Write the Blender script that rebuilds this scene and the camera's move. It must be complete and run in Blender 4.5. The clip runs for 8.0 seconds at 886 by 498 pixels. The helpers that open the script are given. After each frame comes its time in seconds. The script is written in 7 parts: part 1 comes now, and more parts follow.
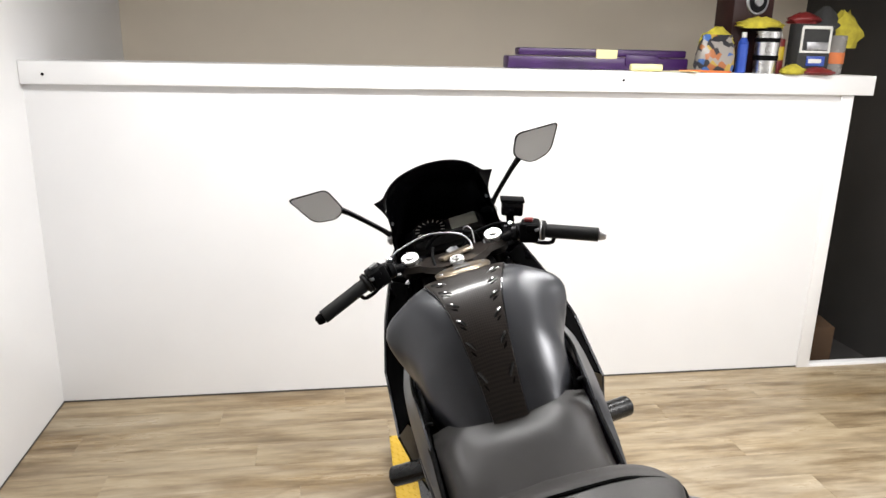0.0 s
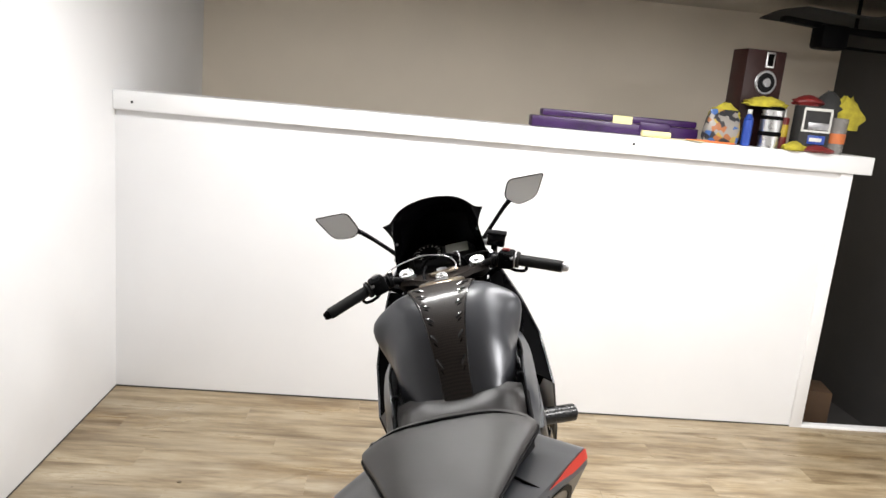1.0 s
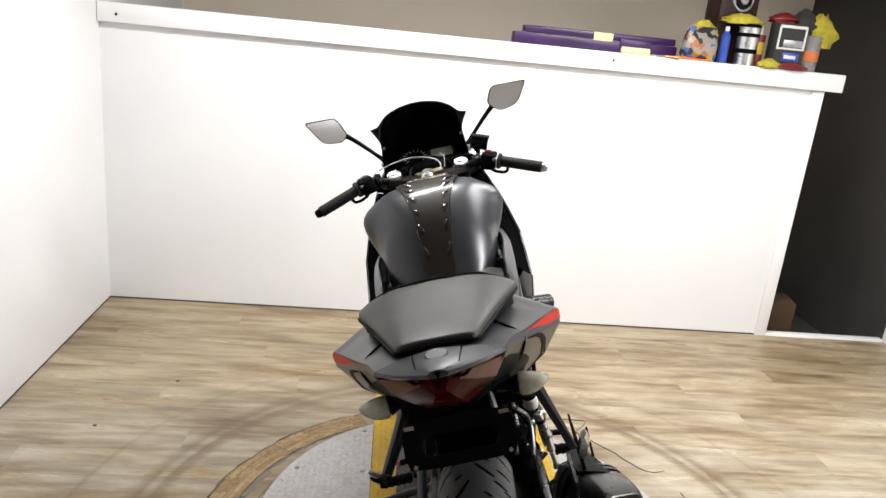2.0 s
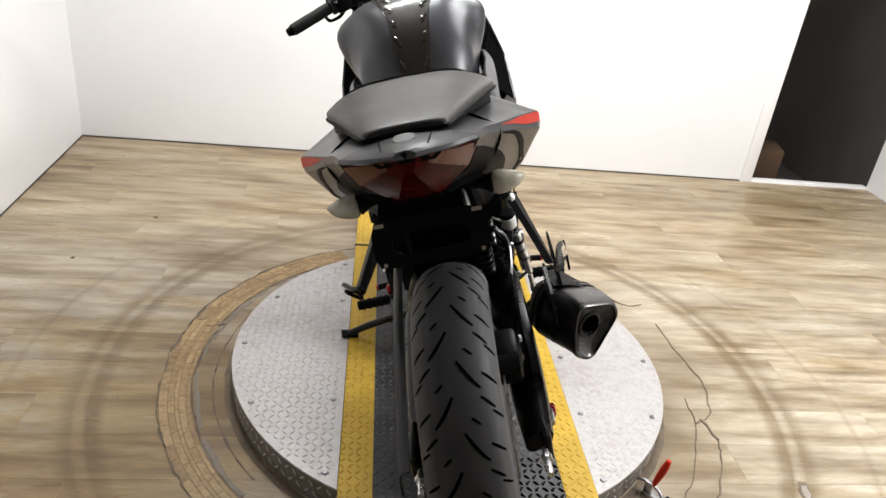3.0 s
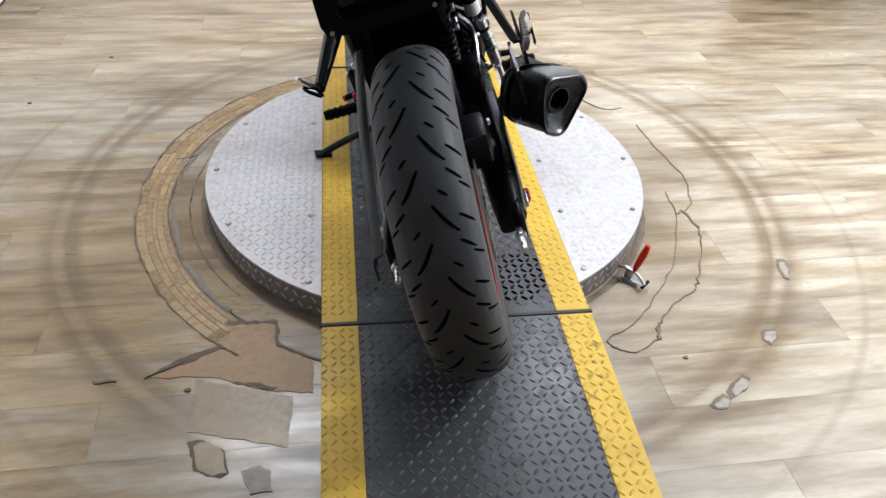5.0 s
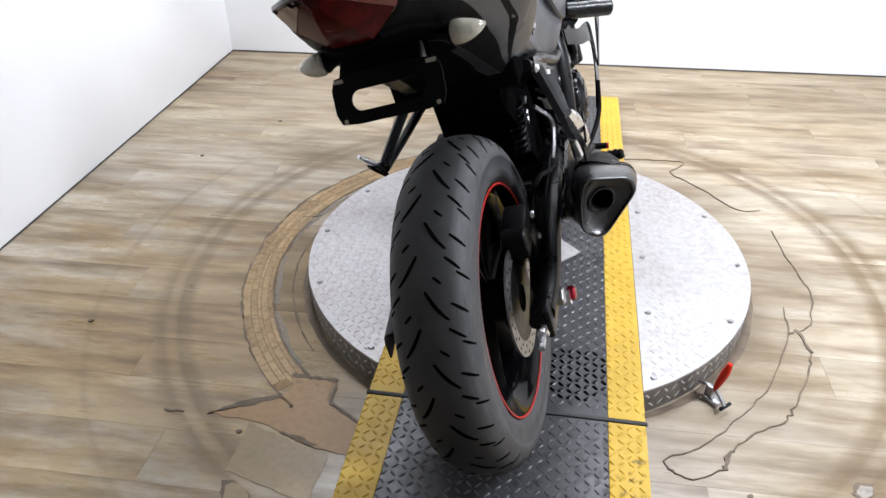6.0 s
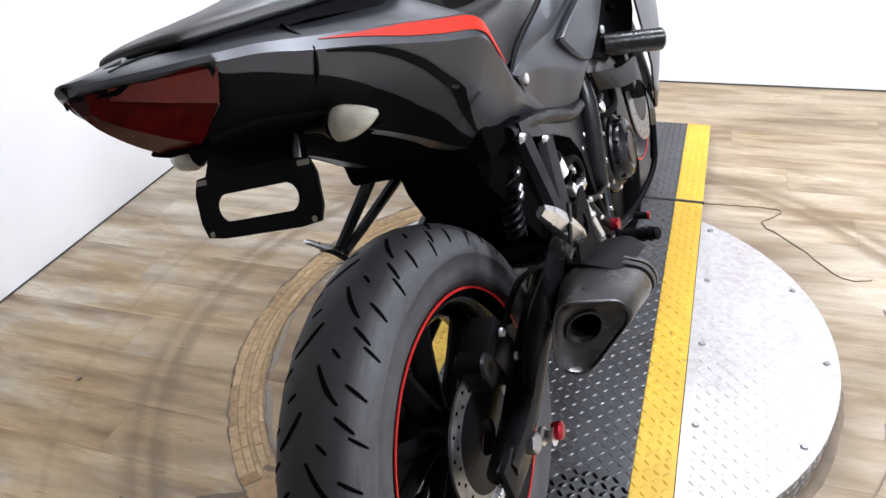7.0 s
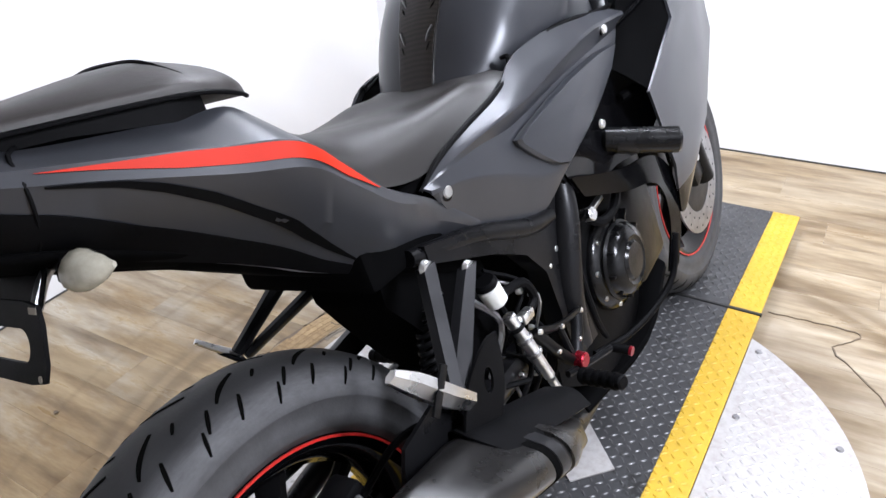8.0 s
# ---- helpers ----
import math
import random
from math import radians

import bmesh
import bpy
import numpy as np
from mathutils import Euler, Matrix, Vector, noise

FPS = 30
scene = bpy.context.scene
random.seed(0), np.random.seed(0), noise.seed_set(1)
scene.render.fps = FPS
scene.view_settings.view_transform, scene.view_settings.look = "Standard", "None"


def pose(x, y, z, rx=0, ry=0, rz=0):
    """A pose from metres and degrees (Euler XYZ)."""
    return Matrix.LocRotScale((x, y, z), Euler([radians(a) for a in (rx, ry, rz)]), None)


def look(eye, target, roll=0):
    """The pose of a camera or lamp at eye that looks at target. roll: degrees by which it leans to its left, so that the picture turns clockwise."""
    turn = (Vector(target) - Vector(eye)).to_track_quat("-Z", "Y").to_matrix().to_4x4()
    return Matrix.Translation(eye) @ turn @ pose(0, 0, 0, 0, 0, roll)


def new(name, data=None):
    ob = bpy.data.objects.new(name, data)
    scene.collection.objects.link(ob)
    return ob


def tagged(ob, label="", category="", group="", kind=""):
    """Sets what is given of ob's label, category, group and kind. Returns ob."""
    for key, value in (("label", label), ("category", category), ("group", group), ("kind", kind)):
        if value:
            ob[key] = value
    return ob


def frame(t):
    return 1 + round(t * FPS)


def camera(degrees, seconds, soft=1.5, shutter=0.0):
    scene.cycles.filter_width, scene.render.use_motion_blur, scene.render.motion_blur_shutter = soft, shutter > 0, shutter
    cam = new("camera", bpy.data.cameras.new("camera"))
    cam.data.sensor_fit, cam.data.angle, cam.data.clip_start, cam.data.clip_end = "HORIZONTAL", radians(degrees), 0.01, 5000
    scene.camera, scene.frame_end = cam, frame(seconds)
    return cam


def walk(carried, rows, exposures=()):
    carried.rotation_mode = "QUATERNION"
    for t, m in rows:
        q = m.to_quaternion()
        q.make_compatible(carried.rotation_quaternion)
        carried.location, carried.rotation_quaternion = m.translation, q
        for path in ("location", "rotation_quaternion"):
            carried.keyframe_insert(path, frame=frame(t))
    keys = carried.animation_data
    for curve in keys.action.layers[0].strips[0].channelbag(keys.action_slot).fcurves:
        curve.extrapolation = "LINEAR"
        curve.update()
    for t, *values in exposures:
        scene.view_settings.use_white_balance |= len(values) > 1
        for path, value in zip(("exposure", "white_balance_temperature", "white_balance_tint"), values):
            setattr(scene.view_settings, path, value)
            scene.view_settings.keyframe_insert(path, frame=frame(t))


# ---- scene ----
cam = camera(62.9, 8.0)
PATH = [
    (0, (-0.453, -0.62, 1.536), (-0.194, 1.29, 1.001), 1.3),
    (0.5, (-0.367, -0.831, 1.557), (-0.218, 1.113, 1.109), 4.5),
    (1, (-0.314, -1.007, 1.559), (-0.21, 0.948, 1.148), 5.3),
    (1.2, (-0.324, -1.056, 1.556), (-0.19, 0.89, 1.116), 4.6),
    (2.3, (-0.323, -1.151, 1.443), (-0.137, 0.728, 0.784), 6.4),
    (2.5, (-0.307, -1.142, 1.415), (-0.109, 0.709, 0.684), 6.8),
    (3, (-0.285, -1.132, 1.369), (-0.059, 0.628, 0.446), 7.0),
    (3.5, (-0.268, -1.139, 1.311), (-0.019, 0.52, 0.224), 6.9),
    (4, (-0.257, -1.161, 1.252), (0.002, 0.415, 0.047), 6.6),
    (4.2, (-0.244, -1.166, 1.236), (0.017, 0.369, -0.019), 6.1),
    (5.3, (-0.219, -1.177, 1.248), (-0.021, 0.364, -0.011), 1.3),
    (5.5, (-0.165, -1.182, 1.247), (-0.081, 0.406, 0.033), -2.0),
    (5.7, (-0.052, -1.18, 1.256), (-0.011, 0.462, 0.115), 0.5),
    (6, (0.079, -1.158, 1.283), (-0.209, 0.478, 0.169), -0.6),
    (6.2, (0.131, -1.111, 1.27), (-0.287, 0.493, 0.151), -1.5),
    (6.5, (0.195, -0.973, 1.259), (-0.259, 0.632, 0.155), -0.4),
    (7, (0.275, -0.738, 1.267), (-0.344, 0.801, 0.149), -5.0),
    (7.3, (0.355, -0.592, 1.267), (-0.487, 0.881, 0.207), -3.2),
    (7.5, (0.409, -0.504, 1.268), (-0.494, 0.923, 0.197), -2.1),
    (7.8, (0.461, -0.416, 1.272), (-0.494, 0.982, 0.207), -3.9),
    (8, (0.476, -0.376, 1.279), (-0.473, 1.035, 0.227), -4.3),
]
walk(cam, [(t, look(eye, target, roll)) for t, eye, target, roll in PATH],
     [(0, -0.12, 6500, 10), (1.2, -0.10, 6500, 10), (2.5, -0.06, 6500, 10), (3.5, 0.04, 6350, 10), (4.2, 0.12, 6050, 10), (5.3, 0.18, 5850, 10), (6.5, 0.22, 5850, 12), (8, 0.30, 5800, 13)])

# ---------- light ----------
world = bpy.data.worlds.new("world")
scene.world = world
world.use_nodes = True
world.node_tree.nodes["Background"].inputs[0].default_value = (0.9, 0.92, 1.0, 1)
world.node_tree.nodes["Background"].inputs[1].default_value = 0.02
scene.view_settings.exposure = 0.0
CEIL = 2.30


def lamp(name, x, y, z, sx, sy, power, colour=(1.0, 0.97, 0.93)):
    d = bpy.data.lights.new(name, "AREA")
    d.shape, d.size, d.size_y, d.energy, d.color = "RECTANGLE", sx, sy, power, colour
    ob = new(name, d)
    ob.matrix_world = pose(x, y, z)
    return ob


# the last lamp is added to brighten the rear wall for the mirrors
LAMPS = ((-0.52, 1.42, 0.9, 0.22, 46), (0.80, 1.45, 0.9, 0.22, 40), (1.80, 0.15, 0.9, 0.22, 84), (-0.6, -3.6, 1.2, 0.30, 5))
for lx, ly, lsx, lsy, watts in LAMPS:
    lamp("ceiling_lamp_light", lx, ly, CEIL - 0.06, lsx, lsy, watts, (1.0, 0.985, 0.97))


# ---------- materials ----------
def nodes_of(name):
    m = bpy.data.materials.new(name)
    m.use_nodes = True
    nt = m.node_tree
    return m, nt, nt.nodes["Principled BSDF"]


def add(nt, kind, **inputs):
    n = nt.nodes.new(kind)
    for key, value in inputs.items():
        n.inputs[key.replace("_", " ")].default_value = value
    return n


def coords(nt, scale=(1, 1, 1), kind="Object", spread=False):
    tc = nt.nodes.new("ShaderNodeTexCoord")
    mp = nt.nodes.new("ShaderNodeMapping")
    mp.inputs["Scale"].default_value = scale
    nt.links.new(tc.outputs[kind], mp.inputs["Vector"])
    if spread:
        oi = nt.nodes.new("ShaderNodeObjectInfo")
        mul = nt.nodes.new("ShaderNodeVectorMath")
        mul.operation = "SCALE"
        mul.inputs[0].default_value = (37.0, 91.0, 53.0)
        nt.links.new(oi.outputs["Random"], mul.inputs["Scale"])
        nt.links.new(mul.outputs[0], mp.inputs["Location"])
    return mp.outputs["Vector"]


def noise_tex(nt, vec, scale, detail=4.0, rough=0.55):
    n = add(nt, "ShaderNodeTexNoise", Scale=scale, Detail=detail, Roughness=rough)
    nt.links.new(vec, n.inputs["Vector"])
    return n.outputs["Fac"]


def ramp(nt, fac, stops):
    r = nt.nodes.new("ShaderNodeValToRGB")
    e = r.color_ramp.elements
    while len(e) < len(stops):
        e.new(0.5)
    for el, (p, c) in zip(e, stops):
        el.position, el.color = p, (*c, 1) if len(c) == 3 else c
    nt.links.new(fac, r.inputs["Fac"])
    return r.outputs["Color"]


def mixed(nt, fac, a, b, mode="MIX"):
    m = nt.nodes.new("ShaderNodeMix")
    m.data_type, m.blend_type = "RGBA", mode
    for sock, v in ((m.inputs[0], fac), (m.inputs[6], a), (m.inputs[7], b)):
        if isinstance(v, (int, float)):
            sock.default_value = v
        elif isinstance(v, tuple):
            sock.default_value = (*v, 1)
        else:
            nt.links.new(v, sock)
    return m.outputs[2]


def maths(nt, op, a, b=0.0):
    m = nt.nodes.new("ShaderNodeMath")
    m.operation = op
    for sock, v in ((m.inputs[0], a), (m.inputs[1], b)):
        if isinstance(v, (int, float)):
            sock.default_value = v
        else:
            nt.links.new(v, sock)
    return m.outputs[0]


def bump(nt, bsdf, height, strength=0.2, dist=0.002):
    b = nt.nodes.new("ShaderNodeBump")
    b.inputs["Strength"].default_value, b.inputs["Distance"].default_value = strength, dist
    nt.links.new(height, b.inputs["Height"])
    nt.links.new(b.outputs["Normal"], bsdf.inputs["Normal"])


def surface(name, colour, rough=0.5, metal=0.0, vary=0.15, big=6.0, fine=150.0, relief=0.1, coat=0.0, spec=0.5, rvary=0.12):
    """A plain painted, moulded or cast surface with stains and grain at two sizes."""
    m, nt, b = nodes_of(name)
    vec = coords(nt)
    f1, f2 = noise_tex(nt, vec, big), noise_tex(nt, vec, fine, 3)
    dark = tuple(c * (1 - vary) for c in colour)
    light = tuple(min(1, c * (1 + vary)) for c in colour)
    col = ramp(nt, f1, [(0.3, dark), (0.7, light)])
    col = mixed(nt, maths(nt, "MULTIPLY", f2, vary * 0.8), col, dark)
    nt.links.new(col, b.inputs["Base Color"])
    r = add(nt, "ShaderNodeMapRange")
    nt.links.new(f1, r.inputs["Value"])
    r.inputs["From Min"].default_value, r.inputs["From Max"].default_value = 0.3, 0.7
    r.inputs["To Min"].default_value, r.inputs["To Max"].default_value = max(0.02, rough - rvary * 0.5), min(1, rough + rvary * 0.5)
    nt.links.new(r.outputs[0], b.inputs["Roughness"])
    b.inputs["Metallic"].default_value = metal
    b.inputs["Coat Weight"].default_value = coat
    b.inputs["Specular IOR Level"].default_value = spec
    if relief:
        bump(nt, b, f2, relief, 0.001)
    return m


WALL = surface("white_wall_paint", (0.75, 0.75, 0.755), 0.55, vary=0.03, big=1.5, fine=220, relief=0.12)
TRIM = surface("white_trim_paint", (0.80, 0.80, 0.80), 0.4, vary=0.03, big=3, fine=90, relief=0.08)
BACKWALL = surface("beige_wall_paint", (0.76, 0.68, 0.565), 0.6, vary=0.05, big=1.2, fine=200, relief=0.12)
CEILING = surface("ceiling_paint", (0.62, 0.57, 0.49), 0.8, vary=0.06, big=2, fine=120, relief=0.2)
FARWALL = surface("grey_far_wall_paint", (0.42, 0.42, 0.42), 0.6, vary=0.05, big=1.2, fine=200, relief=0.12)
# near-black colour stands in for the shade of the stair opening
SHADEDARK = surface("shade_darkened_paint", (0.048, 0.046, 0.045), 0.6, vary=0.25, big=1.2, fine=200, relief=0.12)
PAINT = surface("matt_grey_bike_paint", (0.038, 0.040, 0.0465), 0.33, 0.32, 0.06, 9, 900, 0.03, rvary=0.05, spec=0.55)
BLACK = surface("black_plastic", (0.0034, 0.0034, 0.0038), 0.5, 0, 0.2, 12, 500, 0.12, spec=0.04)
SOOT = surface("dull_black_plastic", (0.0026, 0.0026, 0.0028), 0.85, 0, 0.2, 12, 500, 0.12, spec=0.01)
GLOSS = surface("gloss_black_plastic", (0.0022, 0.0022, 0.0027), 0.10, 0, 0.2, 12, 500, 0.02, spec=0.15)
RESIN = surface("clear_coated_black_resin", (0.004, 0.004, 0.0045), 0.13, 0, 0.2, 12, 500, 0.03, spec=0.75)
SEAT = surface("black_seat_vinyl", (0.012, 0.0105, 0.0098), 0.44, 0, 0.15, 10, 700, 0.3, spec=0.32)
SEATGREY = surface("grey_seat_vinyl", (0.026, 0.023, 0.022), 0.45, 0, 0.15, 10, 700, 0.35, spec=0.40)
RUBBER = surface("tyre_rubber", (0.0225, 0.0225, 0.0232), 0.56, 0, 0.25, 14, 260, 0.25, rvary=0.2, spec=0.23)
GROOVE = surface("tyre_groove", (0.002, 0.002, 0.002), 0.95, 0, 0.1, 14, 260, 0, spec=0.02)
GRIP = surface("rubber_grip", (0.010, 0.010, 0.010), 0.6, 0, 0.2, 20, 400, 0.4, spec=0.2)
CAPMETAL = surface("bronze_cap_metal", (0.30, 0.25, 0.19), 0.36, 1.0, 0.35, 30, 300, 0.06)
HANGER = surface("grey_cast_hanger", (0.013, 0.013, 0.0145), 0.40, 0.4, 0.15, 30, 300, 0.1, spec=0.3)
COVERMETAL = surface("glossy_black_cover", (0.006, 0.006, 0.0066), 0.20, 0.5, 0.2, 20, 300, 0.1, spec=0.4)
REDTAPE = surface("red_rim_tape", (0.42, 0.018, 0.014), 0.4, 0, 0.1, 9, 500, 0.02)
SLIDER = surface("satin_black_nylon", (0.004, 0.004, 0.0045), 0.26, 0, 0.2, 20, 300, 0.1, spec=0.3)
HOLEGREY = surface("floor_tone_in_holes", (0.24, 0.21, 0.16), 0.5, 0, 0.2, 9, 500, 0.02)
DASHGREY = surface("dark_grey_plastic", (0.022, 0.022, 0.023), 0.42, 0, 0.2, 12, 500, 0.12, spec=0.3)
RED = surface("red_decal", (0.48, 0.020, 0.005), 0.45, 0, 0.05, 9, 500, 0.02, spec=0.2)
REDMETAL = surface("red_anodised_metal", (0.30, 0.012, 0.025), 0.28, 0.8, 0.1, 9, 500, 0.03)
ALU = surface("bare_aluminium", (0.72, 0.72, 0.72), 0.3, 1.0, 0.12, 30, 300, 0.06)
STEEL = surface("dull_steel", (0.36, 0.36, 0.37), 0.38, 1.0, 0.25, 40, 300, 0.08)
DARKMETAL = surface("dark_cast_metal", (0.008, 0.008, 0.0088), 0.36, 0.5, 0.25, 25, 300, 0.2, spec=0.15)
FRAMEMETAL = surface("satin_black_frame", (0.008, 0.008, 0.009), 0.30, 0.4, 0.15, 15, 300, 0.08, spec=0.22)
EXHAUST = surface("black_exhaust_coating", (0.0095, 0.0090, 0.0088), 0.30, 0.1, 0.2, 20, 300, 0.08, spec=0.5)
CLEAR = surface("clear_indicator_lens", (0.34, 0.32, 0.26), 0.14, 0, 0.25, 60, 120, 0.3, spec=0.5)
REDLENS = surface("dark_red_lens", (0.040, 0.0012, 0.0012), 0.22, 0, 0.5, 40, 90, 0.1, spec=0.06)
REDLENS2 = surface("red_lens", (0.070, 0.005, 0.004), 0.07, 0, 0.3, 30, 90, 0.2, spec=0.5)
WHITEPLASTIC = surface("milky_plastic", (0.60, 0.60, 0.57), 0.4, 0, 0.06, 30, 300, 0.05)
PURPLE = surface("purple_plastic", (0.036, 0.010, 0.070), 0.35, 0, 0.4, 8, 200, 0.05)
YELLOW_CLOTH = surface("yellow_cloth", (0.40, 0.34, 0.03), 0.9, 0, 0.25, 30, 200, 0.6)
YELLOW_PAPER = surface("pale_yellow_paper", (0.75, 0.68, 0.35), 0.8, 0, 0.05, 10, 200, 0.1)
YELLOW_PACK = surface("yellow_packaging", (0.50, 0.36, 0.03), 0.35, 0, 0.1, 20, 200, 0.05)
BLUE_PACK = surface("blue_packaging", (0.02, 0.06, 0.32), 0.35, 0, 0.1, 20, 200, 0.05)
REDPACK = surface("red_packaging", (0.16, 0.015, 0.015), 0.4, 0, 0.1, 20, 200, 0.05)
ORANGE = surface("orange_packaging", (0.55, 0.15, 0.04), 0.5, 0, 0.1, 20, 200, 0.05)
SPEAKERWOOD = surface("dark_red_brown_veneer", (0.024, 0.008, 0.007), 0.4, 0, 0.25, 20, 200, 0.05, spec=0.3)
CARDBOARD = surface("brown_cardboard", (0.07, 0.038, 0.018), 0.85, 0, 0.12, 8, 150, 0.15)
DARKCLOTH = surface("dark_cloth", (0.03, 0.03, 0.03), 0.9, 0, 0.3, 20, 200, 0.5)


def wear_band(m):
    """A scrubbed, greyer band along the tyre's shoulders."""
    nt = m.node_tree
    b = nt.nodes["Principled BSDF"]
    old = b.inputs["Base Color"].links[0].from_socket
    tc = nt.nodes.new("ShaderNodeTexCoord")
    sep = nt.nodes.new("ShaderNodeSeparateXYZ")
    nt.links.new(tc.outputs["Object"], sep.inputs[0])
    side = maths(nt, "ABSOLUTE", sep.outputs["X"])
    grain = noise_tex(nt, coords(nt, (6, 1, 1)), 24.0, 5, 0.7)
    at = maths(nt, "ADD", maths(nt, "MULTIPLY", side, 10.0), maths(nt, "MULTIPLY", grain, 0.06))
    band = ramp(nt, at, [(0.0, (0.0, 0.0, 0.0)), (0.48, (0.10, 0.10, 0.10)), (0.66, (1, 1, 1)), (0.785, (0.9, 0.9, 0.9)), (0.80, (0.05, 0.05, 0.05))])
    nt.links.new(mixed(nt, maths(nt, "MULTIPLY", band, grain), old, (0.100, 0.100, 0.105)), b.inputs["Base Color"])


wear_band(RUBBER)


def mirror_material():
    m, nt, b = nodes_of("mirror_glass")
    b.inputs["Metallic"].default_value, b.inputs["Roughness"].default_value = 1.0, 0.03
    b.inputs["Base Color"].default_value = (0.92, 0.92, 0.92, 1)
    return m


def print_material():
    """Packaging printed with patches of several colours."""
    m, nt, b = nodes_of("printed_packaging")
    v = add(nt, "ShaderNodeTexVoronoi", Scale=38.0)
    nt.links.new(coords(nt), v.inputs["Vector"])
    sep = nt.nodes.new("ShaderNodeSeparateColor")
    nt.links.new(v.outputs["Color"], sep.inputs[0])
    col = ramp(nt, sep.outputs[0], [(0.0, (0.24, 0.22, 0.20)), (0.30, (0.02, 0.02, 0.025)), (0.58, (0.30, 0.10, 0.03)), (0.76, (0.04, 0.10, 0.28)), (0.88, (0.36, 0.24, 0.04))])
    col.node.color_ramp.interpolation = "CONSTANT"
    nt.links.new(col, b.inputs["Base Color"])
    b.inputs["Roughness"].default_value = 0.35
    return m


PRINTED = print_material()
MIRROR = mirror_material()


def carbon_material():
    m, nt, b = nodes_of("carbon_weave")
    vec = coords(nt, (1, 1, 0.001))
    vec.node.inputs["Rotation"].default_value = (0, 0, 0.785)
    ch = add(nt, "ShaderNodeTexChecker", Scale=330.0)
    nt.links.new(vec, ch.inputs["Vector"])
    col = mixed(nt, ch.outputs["Fac"], (0.013, 0.0105, 0.0092), (0.024, 0.0190, 0.0165))
    nt.links.new(col, b.inputs["Base Color"])
    b.inputs["Roughness"].default_value = 0.4
    b.inputs["Coat Weight"].default_value, b.inputs["Coat Roughness"].default_value = 0.30, 0.13
    b.inputs["Specular IOR Level"].default_value = 0.15
    bump(nt, b, ch.outputs["Fac"], 0.2, 0.0004)
    return m


CARBON = carbon_material()
DISC_X, DISC_Y, DISC_R = 0.006, 0.66, 0.639


def plank_material():
    m, nt, b = nodes_of("oak_look_vinyl_plank")
    vec = coords(nt, (1.4, 9.0, 1.0), spread=True)
    big = noise_tex(nt, vec, 1.9, 6, 0.60)
    vec2 = coords(nt, (3.0, 110.0, 1.0), spread=True)
    fine = noise_tex(nt, vec2, 2.2, 5, 0.6)
    vec3 = coords(nt, (1.0, 3.0, 1.0), spread=True)
    broad = noise_tex(nt, vec3, 1.7, 3)
    oi = nt.nodes.new("ShaderNodeObjectInfo")
    col = ramp(nt, big, [(0.27, (0.130, 0.098, 0.062)), (0.41, (0.250, 0.202, 0.138)), (0.55, (0.400, 0.348, 0.260)), (0.71, (0.545, 0.495, 0.402))])
    col = mixed(nt, maths(nt, "MULTIPLY", fine, 0.30), col, (0.20, 0.152, 0.102), "MIX")
    col = mixed(nt, ramp(nt, broad, [(0.45, (0, 0, 0)), (0.72, (0.5, 0.5, 0.5))]), col, (0.42, 0.385, 0.325))
    tint = ramp(nt, oi.outputs["Random"], [(0.0, (0.88, 0.87, 0.86)), (1.0, (1.05, 1.045, 1.04))])
    col = mixed(nt, 1.0, col, tint, "MULTIPLY")
    # rubber scuffs and grime in rings round the turntable
    geo = nt.nodes.new("ShaderNodeNewGeometry")
    sub = nt.nodes.new("ShaderNodeVectorMath")
    sub.operation = "SUBTRACT"
    sub.inputs[1].default_value = (DISC_X, DISC_Y, 0)
    nt.links.new(geo.outputs["Position"], sub.inputs[0])
    flat = nt.nodes.new("ShaderNodeVectorMath")
    flat.operation = "MULTIPLY"
    flat.inputs[1].default_value = (1, 1, 0)
    nt.links.new(sub.outputs[0], flat.inputs[0])
    ln = nt.nodes.new("ShaderNodeVectorMath")
    ln.operation = "LENGTH"
    nt.links.new(flat.outputs[0], ln.inputs[0])
    wob = noise_tex(nt, geo.outputs["Position"], 2.5, 3)
    dist = maths(nt, "ADD", ln.outputs["Value"], maths(nt, "MULTIPLY", wob, 0.014))
    patch = noise_tex(nt, geo.outputs["Position"], 3.5, 5, 0.65)
    rad = maths(nt, "DIVIDE", dist, 2.0)
    rings = ramp(nt, rad, [(0.33, (0.8, 0.8, 0.8)), (0.415, (0.5, 0.5, 0.5)), (0.43, (0.18, 0.18, 0.18)), (0.485, (0.10, 0.10, 0.10)), (0.497, (0.85, 0.85, 0.85)), (0.508, (1.0, 1.0, 1.0)), (0.514, (0.3, 0.3, 0.3)),
                           (0.522, (0.35, 0.35, 0.35)), (0.528, (0.9, 0.9, 0.9)), (0.536, (0.7, 0.7, 0.7)), (0.55, (0.10, 0.10, 0.10)), (0.60, (0.0, 0.0, 0.0)), (0.619, (0, 0, 0)), (0.624, (0.38, 0.38, 0.38)), (0.628, (0.3, 0.3, 0.3)), (0.632, (0, 0, 0)), (1.0, (0, 0, 0))])
    amount = maths(nt, "MULTIPLY", rings, ramp(nt, patch, [(0.3, (0.32, 0.32, 0.32)), (0.7, (0.92, 0.92, 0.92))]))
    drawn = nt.nodes.new("ShaderNodeVectorMath")
    drawn.operation = "MULTIPLY"
    drawn.inputs[1].default_value = (0.55, 2.3, 1)
    nt.links.new(geo.outputs["Position"], drawn.inputs[0])
    blot = noise_tex(nt, drawn.outputs[0], 1.7, 6, 0.7)
